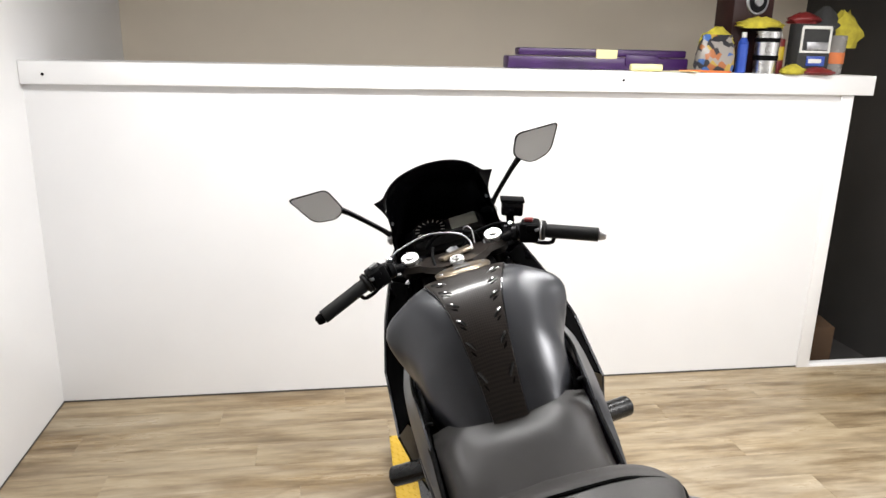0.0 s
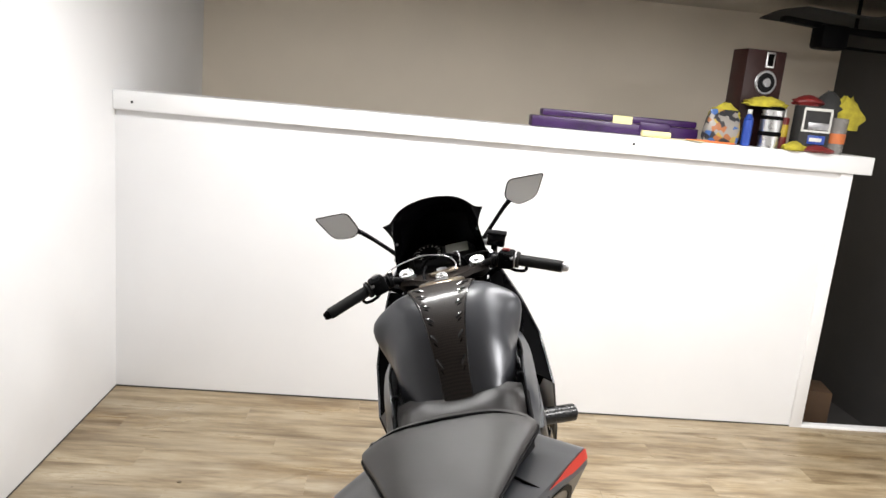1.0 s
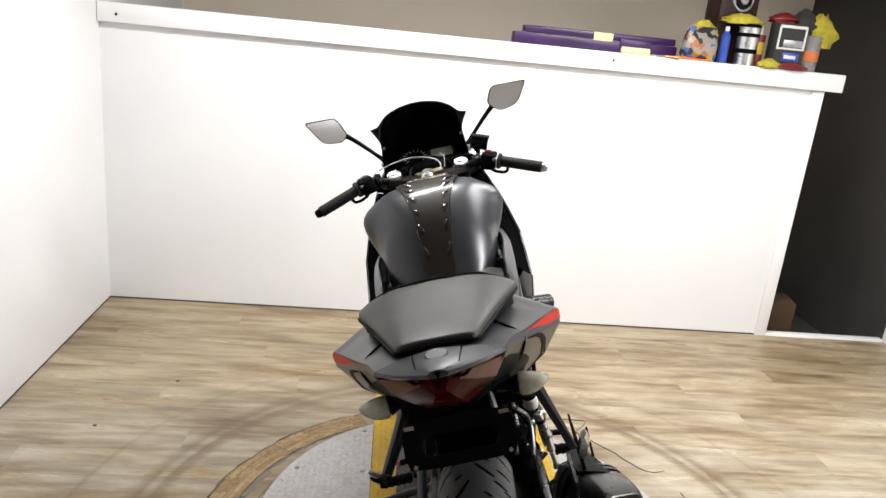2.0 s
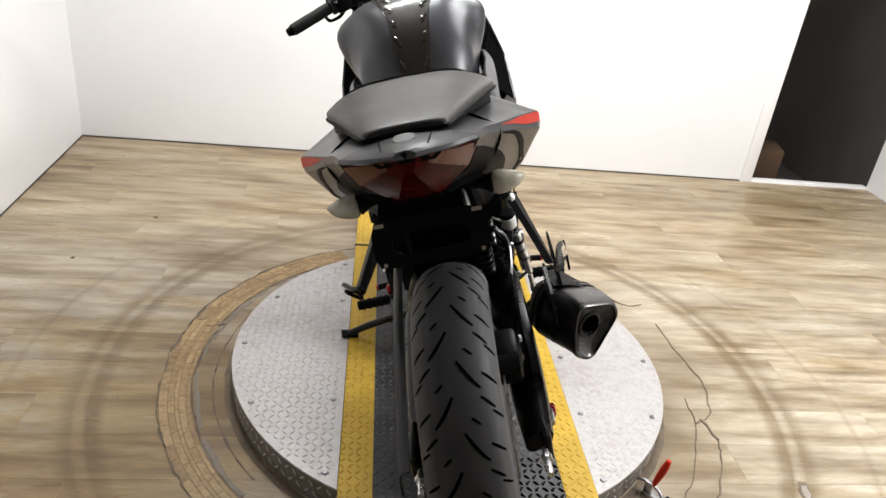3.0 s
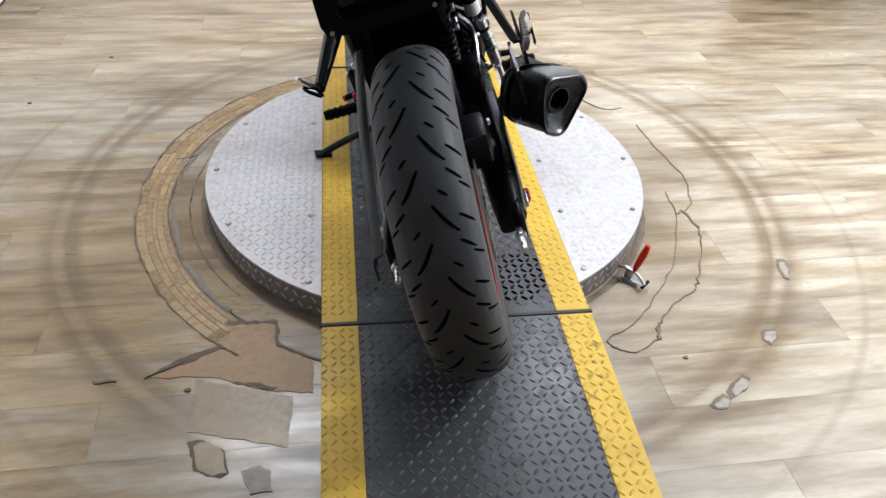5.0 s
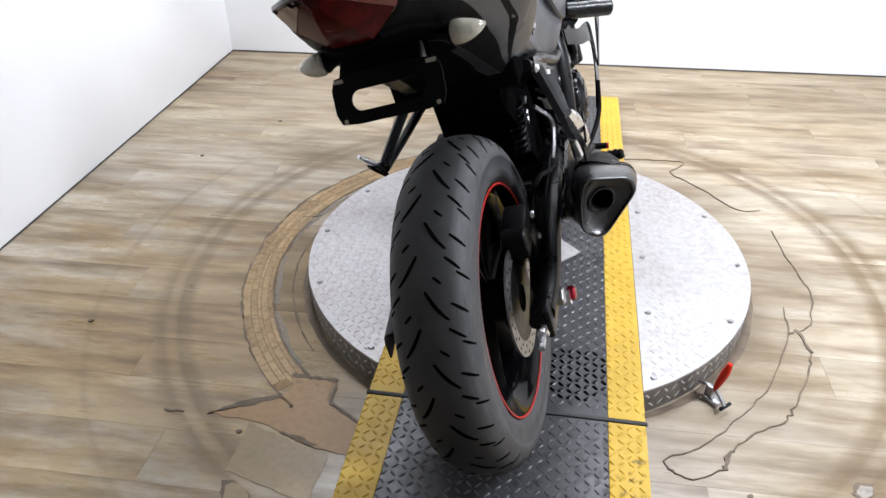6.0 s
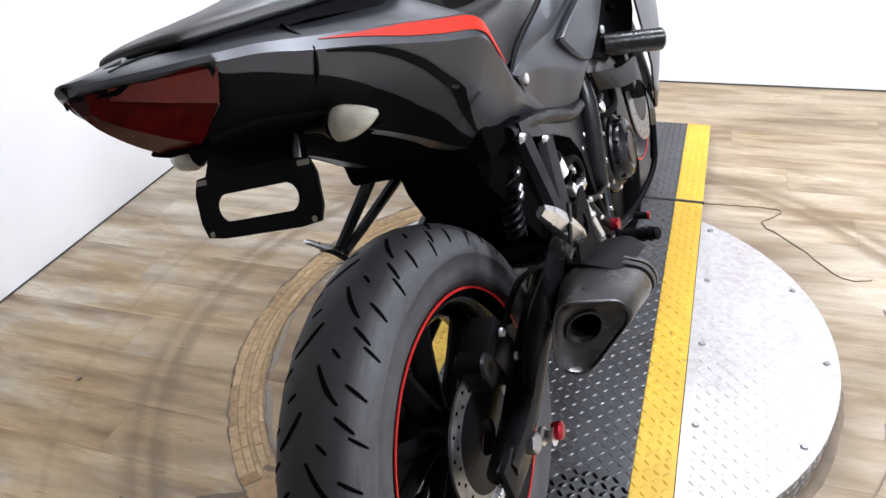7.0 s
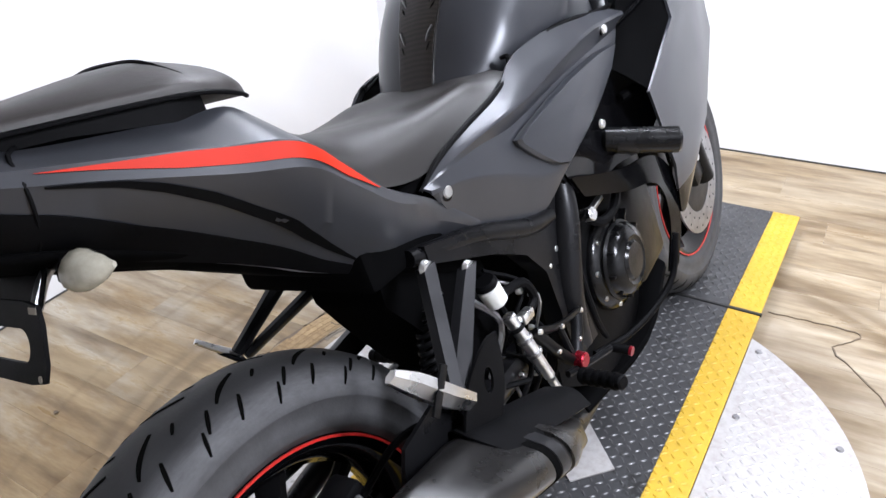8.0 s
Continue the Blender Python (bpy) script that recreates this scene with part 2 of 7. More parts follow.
    col = mixed(nt, ramp(nt, blot, [(0.49, (0, 0, 0)), (0.66, (0.85, 0.85, 0.85))]), col, (0.60, 0.50, 0.345), "MULTIPLY")
    # brown dirt trodden into the floor on one side of the turntable
    away = nt.nodes.new("ShaderNodeVectorMath")
    away.operation = "DISTANCE"
    away.inputs[1].default_value = (-0.85, 0.25, 0)
    nt.links.new(geo.outputs["Position"], away.inputs[0])
    rough_edge = noise_tex(nt, coords(nt, (1.0, 2.6, 1.0), "Object"), 2.6, 6, 0.7)
    dirt = maths(nt, "ADD", maths(nt, "MULTIPLY", away.outputs["Value"], -0.55), maths(nt, "MULTIPLY", rough_edge, 1.5))
    col = mixed(nt, ramp(nt, dirt, [(0.28, (0, 0, 0)), (0.56, (1, 1, 1))]), col, (0.83, 0.71, 0.51), "MULTIPLY")
    # darker, browner tint growing towards the half wall
    place = nt.nodes.new("ShaderNodeSeparateXYZ")
    nt.links.new(geo.outputs["Position"], place.inputs[0])
    wallward = maths(nt, "ADD", maths(nt, "MULTIPLY", place.outputs["Y"], 0.8), maths(nt, "MULTIPLY", rough_edge, 0.5))
    col = mixed(nt, ramp(nt, maths(nt, "MULTIPLY", wallward, 0.5), [(0.55, (0, 0, 0)), (0.85, (1, 1, 1))]), col, (0.88, 0.81, 0.69), "MULTIPLY")
    col = mixed(nt, amount, col, (0.110, 0.070, 0.030))
    spots = noise_tex(nt, geo.outputs["Position"], 9.0, 4, 0.7)
    col = mixed(nt, ramp(nt, spots, [(0.70, (0, 0, 0)), (0.78, (0.8, 0.8, 0.8))]), col, (0.10, 0.065, 0.04))
    nt.links.new(col, b.inputs["Base Color"])
    rr = ramp(nt, big, [(0.3, (0.38, 0.38, 0.38)), (0.7, (0.25, 0.25, 0.25))])
    nt.links.new(rr, b.inputs["Roughness"])
    b.inputs["Specular IOR Level"].default_value = 0.45
    bump(nt, b, fine, 0.15, 0.001)
    return m


PLANK = plank_material()


def plate_material(name, colour, rough, metal, worn=None, wear=(0.62, 0.72), stain=(0.4, 0.3)):
    m, nt, b = nodes_of(name)
    geo = nt.nodes.new("ShaderNodeNewGeometry")
    pos = geo.outputs["Position"]
    f1, f2 = noise_tex(nt, pos, 5.0, 5, 0.6), noise_tex(nt, pos, 60.0, 4, 0.6)
    col = ramp(nt, f1, [(0.3, tuple(c * (1 - stain[0]) for c in colour)), (0.65, colour)])
    col = mixed(nt, ramp(nt, f2, [(0.5, (0, 0, 0)), (0.75, (stain[1],) * 3)]), col, tuple(c * 0.45 for c in colour))
    if worn:
        both = maths(nt, "ADD", maths(nt, "MULTIPLY", f1, 0.6), maths(nt, "MULTIPLY", f2, 0.45))
        col = mixed(nt, ramp(nt, both, [(wear[0], (0, 0, 0)), (wear[1], (1, 1, 1))]), col, worn)
    nt.links.new(col, b.inputs["Base Color"])
    nt.links.new(ramp(nt, f2, [(0.3, (rough - 0.08,) * 3), (0.7, (rough + 0.1,) * 3)]), b.inputs["Roughness"])
    b.inputs["Metallic"].default_value = metal
    b.inputs["Specular IOR Level"].default_value = 0.35
    bump(nt, b, f2, 0.1, 0.001)
    return m


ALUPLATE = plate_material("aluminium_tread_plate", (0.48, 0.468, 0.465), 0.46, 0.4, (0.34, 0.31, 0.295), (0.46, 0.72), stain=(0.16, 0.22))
# darker copy of the top plate: the upright side's shade is in its colour
ALUSIDE = plate_material("side_shaded_aluminium", (0.24, 0.225, 0.205), 0.45, 0.5, (0.13, 0.115, 0.10), (0.44, 0.70), stain=(0.3, 0.3))
BLACKPLATE = plate_material("black_painted_tread_plate", (0.058, 0.058, 0.061), 0.36, 0.2, (0.020, 0.020, 0.020), (0.58, 0.66))
BLACKLUG = plate_material("worn_black_tread_lugs", (0.088, 0.088, 0.091), 0.36, 0.3, (0.045, 0.045, 0.046), (0.58, 0.66))
YELLOWPLATE = plate_material("yellow_painted_tread_plate", (0.56, 0.36, 0.03), 0.48, 0.0, (0.14, 0.10, 0.025), (0.655, 0.72), stain=(0.25, 0.35))
BLACKCORD = surface("black_rubber_strip", (0.008, 0.008, 0.008), 0.6, 0, 0.2, 30, 300, 0.2)


# ---------- geometry ----------
class Geo:
    """Collects points and faces of one mesh."""

    def __init__(self):
        self.v, self.f = [], []

    def poly(self, pts, faces):
        k = len(self.v)
        self.v += [tuple(p) for p in pts]
        self.f += [tuple(i + k for i in f) for f in faces]
        return self

    def grid(self, rows, around=False, ends=False):
        n = len(rows[0])
        fs = []
        for i in range(len(rows) - 1):
            for j in range(n if around else n - 1):
                j2 = (j + 1) % n
                fs.append((i * n + j, i * n + j2, (i + 1) * n + j2, (i + 1) * n + j))
        if ends:
            fs.append(tuple(range(n - 1, -1, -1)))
            fs.append(tuple((len(rows) - 1) * n + j for j in range(n)))
        return self.poly([p for r in rows for p in r], fs)

    def box(self, c, s, turn=(0, 0, 0), bev=0.0):
        bm = bmesh.new()
        bmesh.ops.create_cube(bm, size=1.0)
        bmesh.ops.scale(bm, vec=s, verts=bm.verts)
        if bev:
            bmesh.ops.bevel(bm, geom=list(bm.edges), offset=bev, segments=2, affect="EDGES", profile=0.5)
        m = pose(*c, *turn)
        bm.verts.index_update()
        self.poly([m @ v.co for v in bm.verts], [[v.index for v in f.verts] for f in bm.faces])
        bm.free()
        return self

    def cyl(self, a, b, r, r2=None, n=20, bev=0.0):
        r2 = r if r2 is None else r2
        a, b = Vector(a), Vector(b)
        d = (b - a).normalized()
        x = d.orthogonal().normalized()
        y = d.cross(x)
        ring = lambda c, q: [c + q * (x * math.cos(t) + y * math.sin(t)) for t in (2 * math.pi * i / n for i in range(n))]
        rows = [ring(a, r), ring(b, r2)]
        if bev:
            rows = [ring(a, r - bev), ring(a + d * bev, r), ring(b - d * bev, r2), ring(b, r2 - bev)]
        return self.grid([list(q) for q in rows], True, True)

    def tube(self, pts, r, n=10, fine=4, flat=1.0):
        """A round or flattened tube along a smooth line; r may be a list."""
        rs = r if isinstance(r, (list, tuple)) else [r] * len(pts)
        path = spline([(*p, q) for p, q in zip(pts, rs)], fine)
        rows, up = [], None
        for i, p in enumerate(path):
            c = Vector(p[:3])
            d = (Vector(path[min(i + 1, len(path) - 1)][:3]) - Vector(path[max(i - 1, 0)][:3])).normalized()
            x = d.orthogonal().normalized() if up is None else (up - d * up.dot(d)).normalized()
            up = x
            y = d.cross(x)
            rows.append([c + p[3] * (x * math.cos(t) + flat * y * math.sin(t)) for t in (2 * math.pi * k / n for k in range(n))])
        return self.grid(rows, True, True)

    def lathe(self, profile, c, n=48, close=False):
        """Turns a profile of (radius, x) round the x axis through c."""
        rows = []
        for r, x in profile:
            rows.append([(c[0] + x, c[1] + r * math.cos(t), c[2] + r * math.sin(t)) for t in (2 * math.pi * i / n for i in range(n))])
        if close:
            rows.append(rows[0])
        return self.grid(rows, True, not close)

    def slab(self, pts, off):
        """A flat or bent outline given thickness along off."""
        n = len(pts)
        o = Vector(off)
        far = [Vector(p) + o for p in pts]
        fs = [tuple(range(n - 1, -1, -1)), tuple(range(n, 2 * n))]
        fs += [(i, (i + 1) % n, n + (i + 1) % n, n + i) for i in range(n)]
        return self.poly(list(pts) + far, fs)

    def shell(self, rows, t):
        """A curved sheet with thickness t behind it."""
        n, k = len(rows[0]), len(rows)
        at = lambda i, j: Vector(rows[i][j])
        back = []
        for i in range(k):
            for j in range(n):
                du = at(min(i + 1, k - 1), j) - at(max(i - 1, 0), j)
                dv = at(i, min(j + 1, n - 1)) - at(i, max(j - 1, 0))
                nm = du.cross(dv)
                back.append(at(i, j) - (nm.normalized() if nm.length > 1e-12 else Vector((0, 0, 1))) * t)
        front = [p for r in rows for p in r]
        m = n * k
        fs = []
        for i in range(k - 1):
            for j in range(n - 1):
                q = (i * n + j, i * n + j + 1, (i + 1) * n + j + 1, (i + 1) * n + j)
                fs += [q, tuple(m + a for a in reversed(q))]
        rim = [j for j in range(n)] + [i * n + n - 1 for i in range(1, k)] + [(k - 1) * n + j for j in range(n - 2, -1, -1)] + [i * n for i in range(k - 2, 0, -1)]
        for a, b in zip(rim, rim[1:] + rim[:1]):
            fs.append((b, a, m + a, m + b))
        return self.poly(front + back, fs)

    def mirrored(self):
        k = len(self.v)
        self.f += [tuple(reversed([i + k for i in f])) for f in self.f]
        self.v += [(-p[0], *p[1:]) for p in self.v]
        return self

    def flipped(self):
        g = Geo()
        g.v = [(-p[0], *p[1:]) for p in self.v]
        g.f = [tuple(reversed(f)) for f in self.f]
        return g


def spline(pts, n):
    """A smooth line through points of any dimension, n steps between two."""
    pts = [np.array(p, float) for p in pts]
    out = []
    for i in range(len(pts) - 1):
        a, b = pts[i], pts[i + 1]
        p0 = pts[i - 1] if i else 2 * a - b
        p3 = pts[i + 2] if i + 2 < len(pts) else 2 * b - a
        for k in range(n):
            t = k / n
            out.append(0.5 * (2 * a + (b - p0) * t + (2 * p0 - 5 * a + 4 * b - p3) * t * t + (3 * a - p0 - 3 * b + p3) * t ** 3))
    out.append(pts[-1])
    return [tuple(float(c) for c in p) for p in out]


def smooth_grid(rows, nu, nv):
    rows = [spline(r, nv) for r in rows]
    cols = [spline([r[j] for r in rows], nu) for j in range(len(rows[0]))]
    return [[c[i] for c in cols] for i in range(len(cols[0]))]


def body(sections, nu=4, nv=4, plain=False):
    """A closed, mirror-symmetric body from half sections [y, (x, z), ...] from the top middle outwards and down."""
    rows = []
    for y, *half in sections:
        rows.append([(x, y, z) for x, z in half])
    fine = smooth_grid(rows, nu, nv)
    full = [[(-p[0], p[1], p[2]) for p in r[:0:-1]] + [tuple(p) for p in r] for r in fine]
    return Geo().grid(full, True, True)


def part(name, g, material, parent=None, label="", angle=40, kind=""):
    me = bpy.data.meshes.new(name)
    me.from_pydata([tuple(p) for p in g.v], [], g.f)
    me.materials.append(material)
    bm = bmesh.new()
    bm.from_mesh(me)
    bmesh.ops.recalc_face_normals(bm, faces=bm.faces)
    bm.to_mesh(me)
    bm.free()
    me.polygons.foreach_set("use_smooth", [True] * len(me.polygons))
    me.set_sharp_from_angle(angle=radians(angle))
    ob = new(name, me)
    if parent:
        ob.parent = parent
    if label:
        ob["label"] = label
    if kind:
        ob["kind"] = kind
    return ob


def thing(name, m, label, category, group="", kind=""):
    e = new(name)
    e.empty_display_size = 0.05
    e.matrix_world = m
    return tagged(e, label, category, group, kind)


# ---------- room ----------
ROOM = pose(-1.70, 2.45, 0, 0, 0, 1.4)


def room_box(name, lo, hi, material, label, category, bev=0.0):
    c = [(a + b) / 2 for a, b in zip(lo, hi)]
    ob = part(name, Geo().box(c, [b - a for a, b in zip(lo, hi)], (0, 0, 0), bev), material)
    ob.matrix_world = ROOM
    return tagged(ob, label, category, kind="structure")


# in the room's own frame: x along the half wall from its left end, y away from the main floor
room_box("wall_left", (-0.12, -6.0, 0.0), (0.0, 1.62, CEIL), WALL, "plain white painted side wall", "wall")
room_box("wall_half", (0.0, 0.0, 0.0), (3.514, 0.10, 1.365), WALL, "bright white half wall with a flat cap", "wall")
post = room_box("wall_post", (3.514, -0.012, 0.0), (3.579, 0.112, 1.365), TRIM, "white boxed end post of the half wall", "post", 0.002)
cap = room_box("wall_cap", (0.002, -0.035, 1.367), (3.659, 0.33, 1.455), TRIM, "white painted ledge board along the half wall", "ledge", 0.004)
room_box("wall_back", (-0.12, 1.50, -0.9), (4.42, 1.62, CEIL), BACKWALL, "greyish beige wall behind the half wall", "wall")
room_box("wall_right", (4.30, -6.0, 0.0), (4.42, 0.0, CEIL), WALL, "plain white wall closing the showroom", "wall")
room_box("wall_stair", (4.30, 0.002, -0.9), (4.42, 1.50, CEIL), SHADEDARK, "grey wall of the stair opening, its shade in the colour", "wall")
room_box("wall_rear", (-0.12, -6.12, 0.0), (4.42, -6.0, CEIL), WALL, "plain white wall closing the showroom", "wall")
room_box("ceiling", (-0.12, -6.12, CEIL), (4.42, 0.0, CEIL + 0.12), FARWALL, "plain grey painted ceiling", "ceiling")
room_box("ceiling_stair", (-0.12, 0.001, CEIL), (4.42, 1.62, CEIL + 0.12), CEILING, "plain beige ceiling over the stairs", "ceiling")
# thin dark strips draw the shadow line at the foot of the walls
room_box("shadow_gap_strip", (0.0015, -0.0025, 0.0004), (3.514, -0.0002, 0.007), SHADEDARK, "dark strip drawing the shadow line between the half wall and the floor", "gap")
room_box("shadow_gap_strip", (0.0002, -6.0, 0.0004), (0.0025, -0.003, 0.006), SHADEDARK, "dark strip drawing the shadow line between the side wall and the floor", "gap")
room_box("threshold", (3.579, -0.01, -0.02), (4.30, 0.035, 0.014), TRIM, "white painted threshold strip at the stair opening", "threshold", 0.003)
room_box("landing", (-0.12, 0.10, -0.24), (4.30, 1.50, -0.18), SHADEDARK, "lower landing behind the half wall, darkened for shade", "floor")
room_box("stair_riser", (0.0, 0.0, -0.18), (4.30, 0.03, -0.022), SHADEDARK, "riser below the threshold, darkened for shade", "riser")
room_box("subfloor", (-0.12, -6.0, -0.10), (4.30, 0.0, -0.006), SHADEDARK, "concrete under the planks", "floor")

# ---------- turntable and runway ----------
DECK = 0.080


def lugs(g, inside, x0, x1, y0, y1, z, pitch=0.0196, long=0.0098, wide=0.0034, high=0.0022, slope=None):
    """Raised tread lugs, turned alternately, wherever inside(x, y) holds."""
    ny, nx = int((y1 - y0) / pitch) + 1, int((x1 - x0) / pitch) + 1
    for i in range(nx):
        for j in range(ny):
            x, y = x0 + (i + 0.5) * pitch, y0 + (j + 0.5) * pitch
            if not inside(x, y):
                continue
            a = radians(45 if (i + j) % 2 else -45)
            c, s = math.cos(a), math.sin(a)
            zz = z + (slope(y) if slope else 0)
            pts = []
            for u, w, h in ((-long, 0, -0.0004), (-long * 0.5, wide, -0.0004), (long * 0.5, wide, -0.0004), (long, 0, -0.0004), (long * 0.5, -wide, -0.0004),
                            (-long * 0.5, -wide, -0.0004), (-long * 0.45, 0, high), (long * 0.45, 0, high)):
                pts.append((x + u * c - w * s, y + u * s + w * c, zz + h))
            g.poly(pts, [(0, 6, 1), (1, 6, 7, 2), (2, 7, 3), (3, 7, 4), (4, 7, 6, 5), (5, 6, 0)])
    return g


turntable = thing("turntable", pose(0, 0, 0), "round raised turntable covered in bolted aluminium tread plate", "turntable")
RUN_L, RUN_R, STRIPE = -0.303, 0.321, 0.081


def disc_half(side):
    """One half of the disc's top, cut straight along the runway."""
    edge = RUN_R + 0.002 if side > 0 else RUN_L - 0.002
    dx = abs(edge - DISC_X)
    a0 = math.acos(dx / DISC_R)
    pts = []
    for k in range(41):
        a = -a0 + 2 * a0 * k / 40
        pts.append((DISC_X + side * DISC_R * math.cos(a), DISC_Y + DISC_R * math.sin(a), DECK - 0.010))
    if side < 0:
        pts.reverse()
    ob = part("top_plate", Geo().slab(pts, (0, 0, 0.006)), ALUPLATE, turntable)
    inside = lambda x, y: (x - DISC_X) ** 2 + (y - DISC_Y) ** 2 < (DISC_R - 0.012) ** 2 and side * (x - edge) > 0.010
    lo, hi = (edge, DISC_X + DISC_R) if side > 0 else (DISC_X - DISC_R, edge)
    part("tread_texture", lugs(Geo(), inside, lo, hi, DISC_Y - DISC_R, DISC_Y + DISC_R, DECK - 0.004, high=0.0014), ALUPLATE, ob, kind="stuff")


disc_half(-1)
disc_half(1)
rim = Geo()
rows = []
for r, z in ((DISC_R - 0.03, 0.0), (DISC_R - 0.002, 0.0), (DISC_R - 0.002, DECK - 0.0105), (DISC_R - 0.03, DECK - 0.0105)):
    rows.append([(DISC_X + r * math.cos(t), DISC_Y + r * math.sin(t), z) for t in (2 * math.pi * k / 96 for k in range(96))])
rim_ob = part("side_band", rim.grid(rows + [rows[0]], True), ALUSIDE, turntable, "stained tread plate band round the edge, its colour darkened for shade")
side_lugs = Geo()
for k in range(150):
    for row in range(2):
        a = 2 * math.pi * (k + 0.5 * row) / 150
        tilt = radians(45 if (k + row) % 2 else -45)
        pts = []
        for u, w, h in ((-0.0115, 0, 0), (-0.006, 0.0032, 0), (0.006, 0.0032, 0), (0.0115, 0, 0), (0.006, -0.0032, 0), (-0.006, -0.0032, 0), (-0.005, 0, 0.0018), (0.005, 0, 0.0018)):
            s, z = u * math.cos(tilt) - w * math.sin(tilt), u * math.sin(tilt) + w * math.cos(tilt)
            r = DISC_R - 0.0022 + h
            b = a + s / DISC_R
            pts.append((DISC_X + r * math.cos(b), DISC_Y + r * math.sin(b), 0.020 + 0.030 * row + z))
        side_lugs.poly(pts, [(0, 6, 1), (1, 6, 7, 2), (2, 7, 3), (3, 7, 4), (4, 7, 6, 5), (5, 6, 0)])
part("tread_texture", side_lugs, ALUPLATE, rim_ob, kind="stuff")
# ring bolts
bolt_mesh = None
spots = [(DISC_X + 0.612 * math.cos(radians(a)), DISC_Y + 0.612 * math.sin(radians(a))) for a in (180, 154.5, 205.5, 236, 124, 304, 334.5, 0, 25.5, 56)]
spots += [(RUN_L - 0.03, 0.42), (RUN_L - 0.03, 0.92), (RUN_R + 0.03, 0.661), (RUN_R + 0.03, 0.40), (RUN_R + 0.03, 0.92)]
for x, y in spots:
    if bolt_mesh is None:
        b = part("bolt", Geo().cyl((0, 0, 0), (0, 0, 0.0045), 0.0085, 0.006, 10), STEEL, turntable)
        bolt_mesh = b.data
    else:
        b = new("bolt", bolt_mesh)
        b.parent = turntable
    b.location = (x, y, DECK - 0.004)
part("under_frame", Geo().cyl((DISC_X, DISC_Y, 0.001), (DISC_X, DISC_Y, 0.045), DISC_R - 0.05, n=64), DARKMETAL, turntable)

runway = thing("runway", pose(0, 0, 0), "black tread plate motorcycle runway with worn yellow edge stripes", "ramp")


def deck_plate(name, x0, x1, y0, y1, material, label, drop=0.0):
    """One plate of the runway; drop: how much lower its outer end lies."""
    far = y1 if y0 >= 0 else y0
    near = y0 if y0 >= 0 else y1
    slope = lambda y: -drop * abs(y - near) / abs(far - near)
    za, zb = DECK + slope(y0), DECK + slope(y1)
    bw = 0.0012
    t = 0.008
    rows = []
    for y, z, k in ((y0, za, bw), (y0 + bw, za, 0), (y1 - bw, zb, 0), (y1, zb, bw)):
        i = bw - k
        rows.append([(x0 + i * 0, y, z - t), (x0, y, z - bw), (x0 + bw, y, z - k), (x1 - bw, y, z - k), (x1, y, z - bw), (x1, y, z - t)])
    ob = part(name, Geo().grid(rows, True, True), material, runway, label)
    g = lugs(Geo(), lambda x, y: x0 + 0.004 < x < x1 - 0.004 and y0 + 0.010 < y < y1 - 0.010, x0 - 0.004, x1 + 0.02, y0, y1, DECK, slope=slope)
    part("tread_texture", g, BLACKLUG if material == BLACKPLATE else material, ob, kind="stuff")


SEGS = ((-0.95, -0.006, 0.020), (0.006, 1.312, 0.0), (1.326, 1.935, 0.020))
for y0, y1, drop in SEGS:
    deck_plate("edge_stripe", RUN_L, RUN_L + STRIPE, y0, y1, YELLOWPLATE, "yellow painted tread plate stripe", drop)
    deck_plate("deck_plate", RUN_L + STRIPE + 0.0004, RUN_R - STRIPE - 0.0004, y0, y1, BLACKPLATE, "black painted tread plate", drop)
    deck_plate("edge_stripe", RUN_R - STRIPE, RUN_R, y0, y1, YELLOWPLATE, "yellow painted tread plate stripe", drop)
    g = Geo()
    for x in (RUN_L + 0.03, 0.0, RUN_R - 0.03):
        g.box((x, (y0 + y1) / 2, 0.026), (0.03, (y1 - y0) * 0.97, 0.040))
    if y0 < 0 or y0 > 1:
        part("support_rail", g, DARKMETAL, runway)
for y in (0.0, 1.319):
    part("joint_strip", Geo().box((0.009, y, DECK - 0.002), (0.632, 0.010, 0.010), (0, 0, 0), 0.003), BLACKCORD, runway, "black rubber strip in the joint")
# a patch of the deck where the paint is rubbed to wet-looking metal
g = lugs(Geo(), lambda x, y: ((x - 0.165) / 0.085) ** 2 + ((y - 0.135) / 0.095) ** 2 < 1, RUN_L - 0.004 + 0.0, RUN_R, 0.006, 0.30, DECK + 0.0006, wide=0.0046, high=0.0034)
part("oily_tread", g, GLOSS, runway, "oily dark lugs", kind="stuff")

loose_plate = part("metal_plate", Geo().slab([(0.071, 0.752, DECK + 0.002), (0.02, 0.64, DECK + 0.002), (0.105, 0.575, DECK + 0.002), (0.172, 0.648, DECK + 0.002)], (0, 0, 0.004)), ALUPLATE)
tagged(loose_plate, "small bright metal plate lying on the black runway", "plate")

# toggle clamp at the disc's edge
clamp = thing("toggle_clamp", pose(0.497, 0.178, 0.0, 0, 0, -48), "steel toggle clamp with a red grip at the turntable edge", "clamp")
part("base", Geo().box((0.0, 0, 0.006), (0.044, 0.024, 0.010), (0, 0, 0), 0.002), STEEL, clamp)
part("bracket", Geo().box((-0.010, 0, 0.026), (0.022, 0.014, 0.034), (0, 0, 0), 0.003), STEEL, clamp)
part("arm", Geo().tube([(-0.045, 0, 0.030), (-0.015, 0, 0.040), (0.015, 0, 0.032), (0.040, -0.008, 0.020)], 0.0045, 8), STEEL, clamp)
part("bolt", Geo().cyl((0.040, -0.022, 0.018), (0.040, 0.014, 0.018), 0.0045, n=10, bev=0.001), DARKMETAL, clamp)
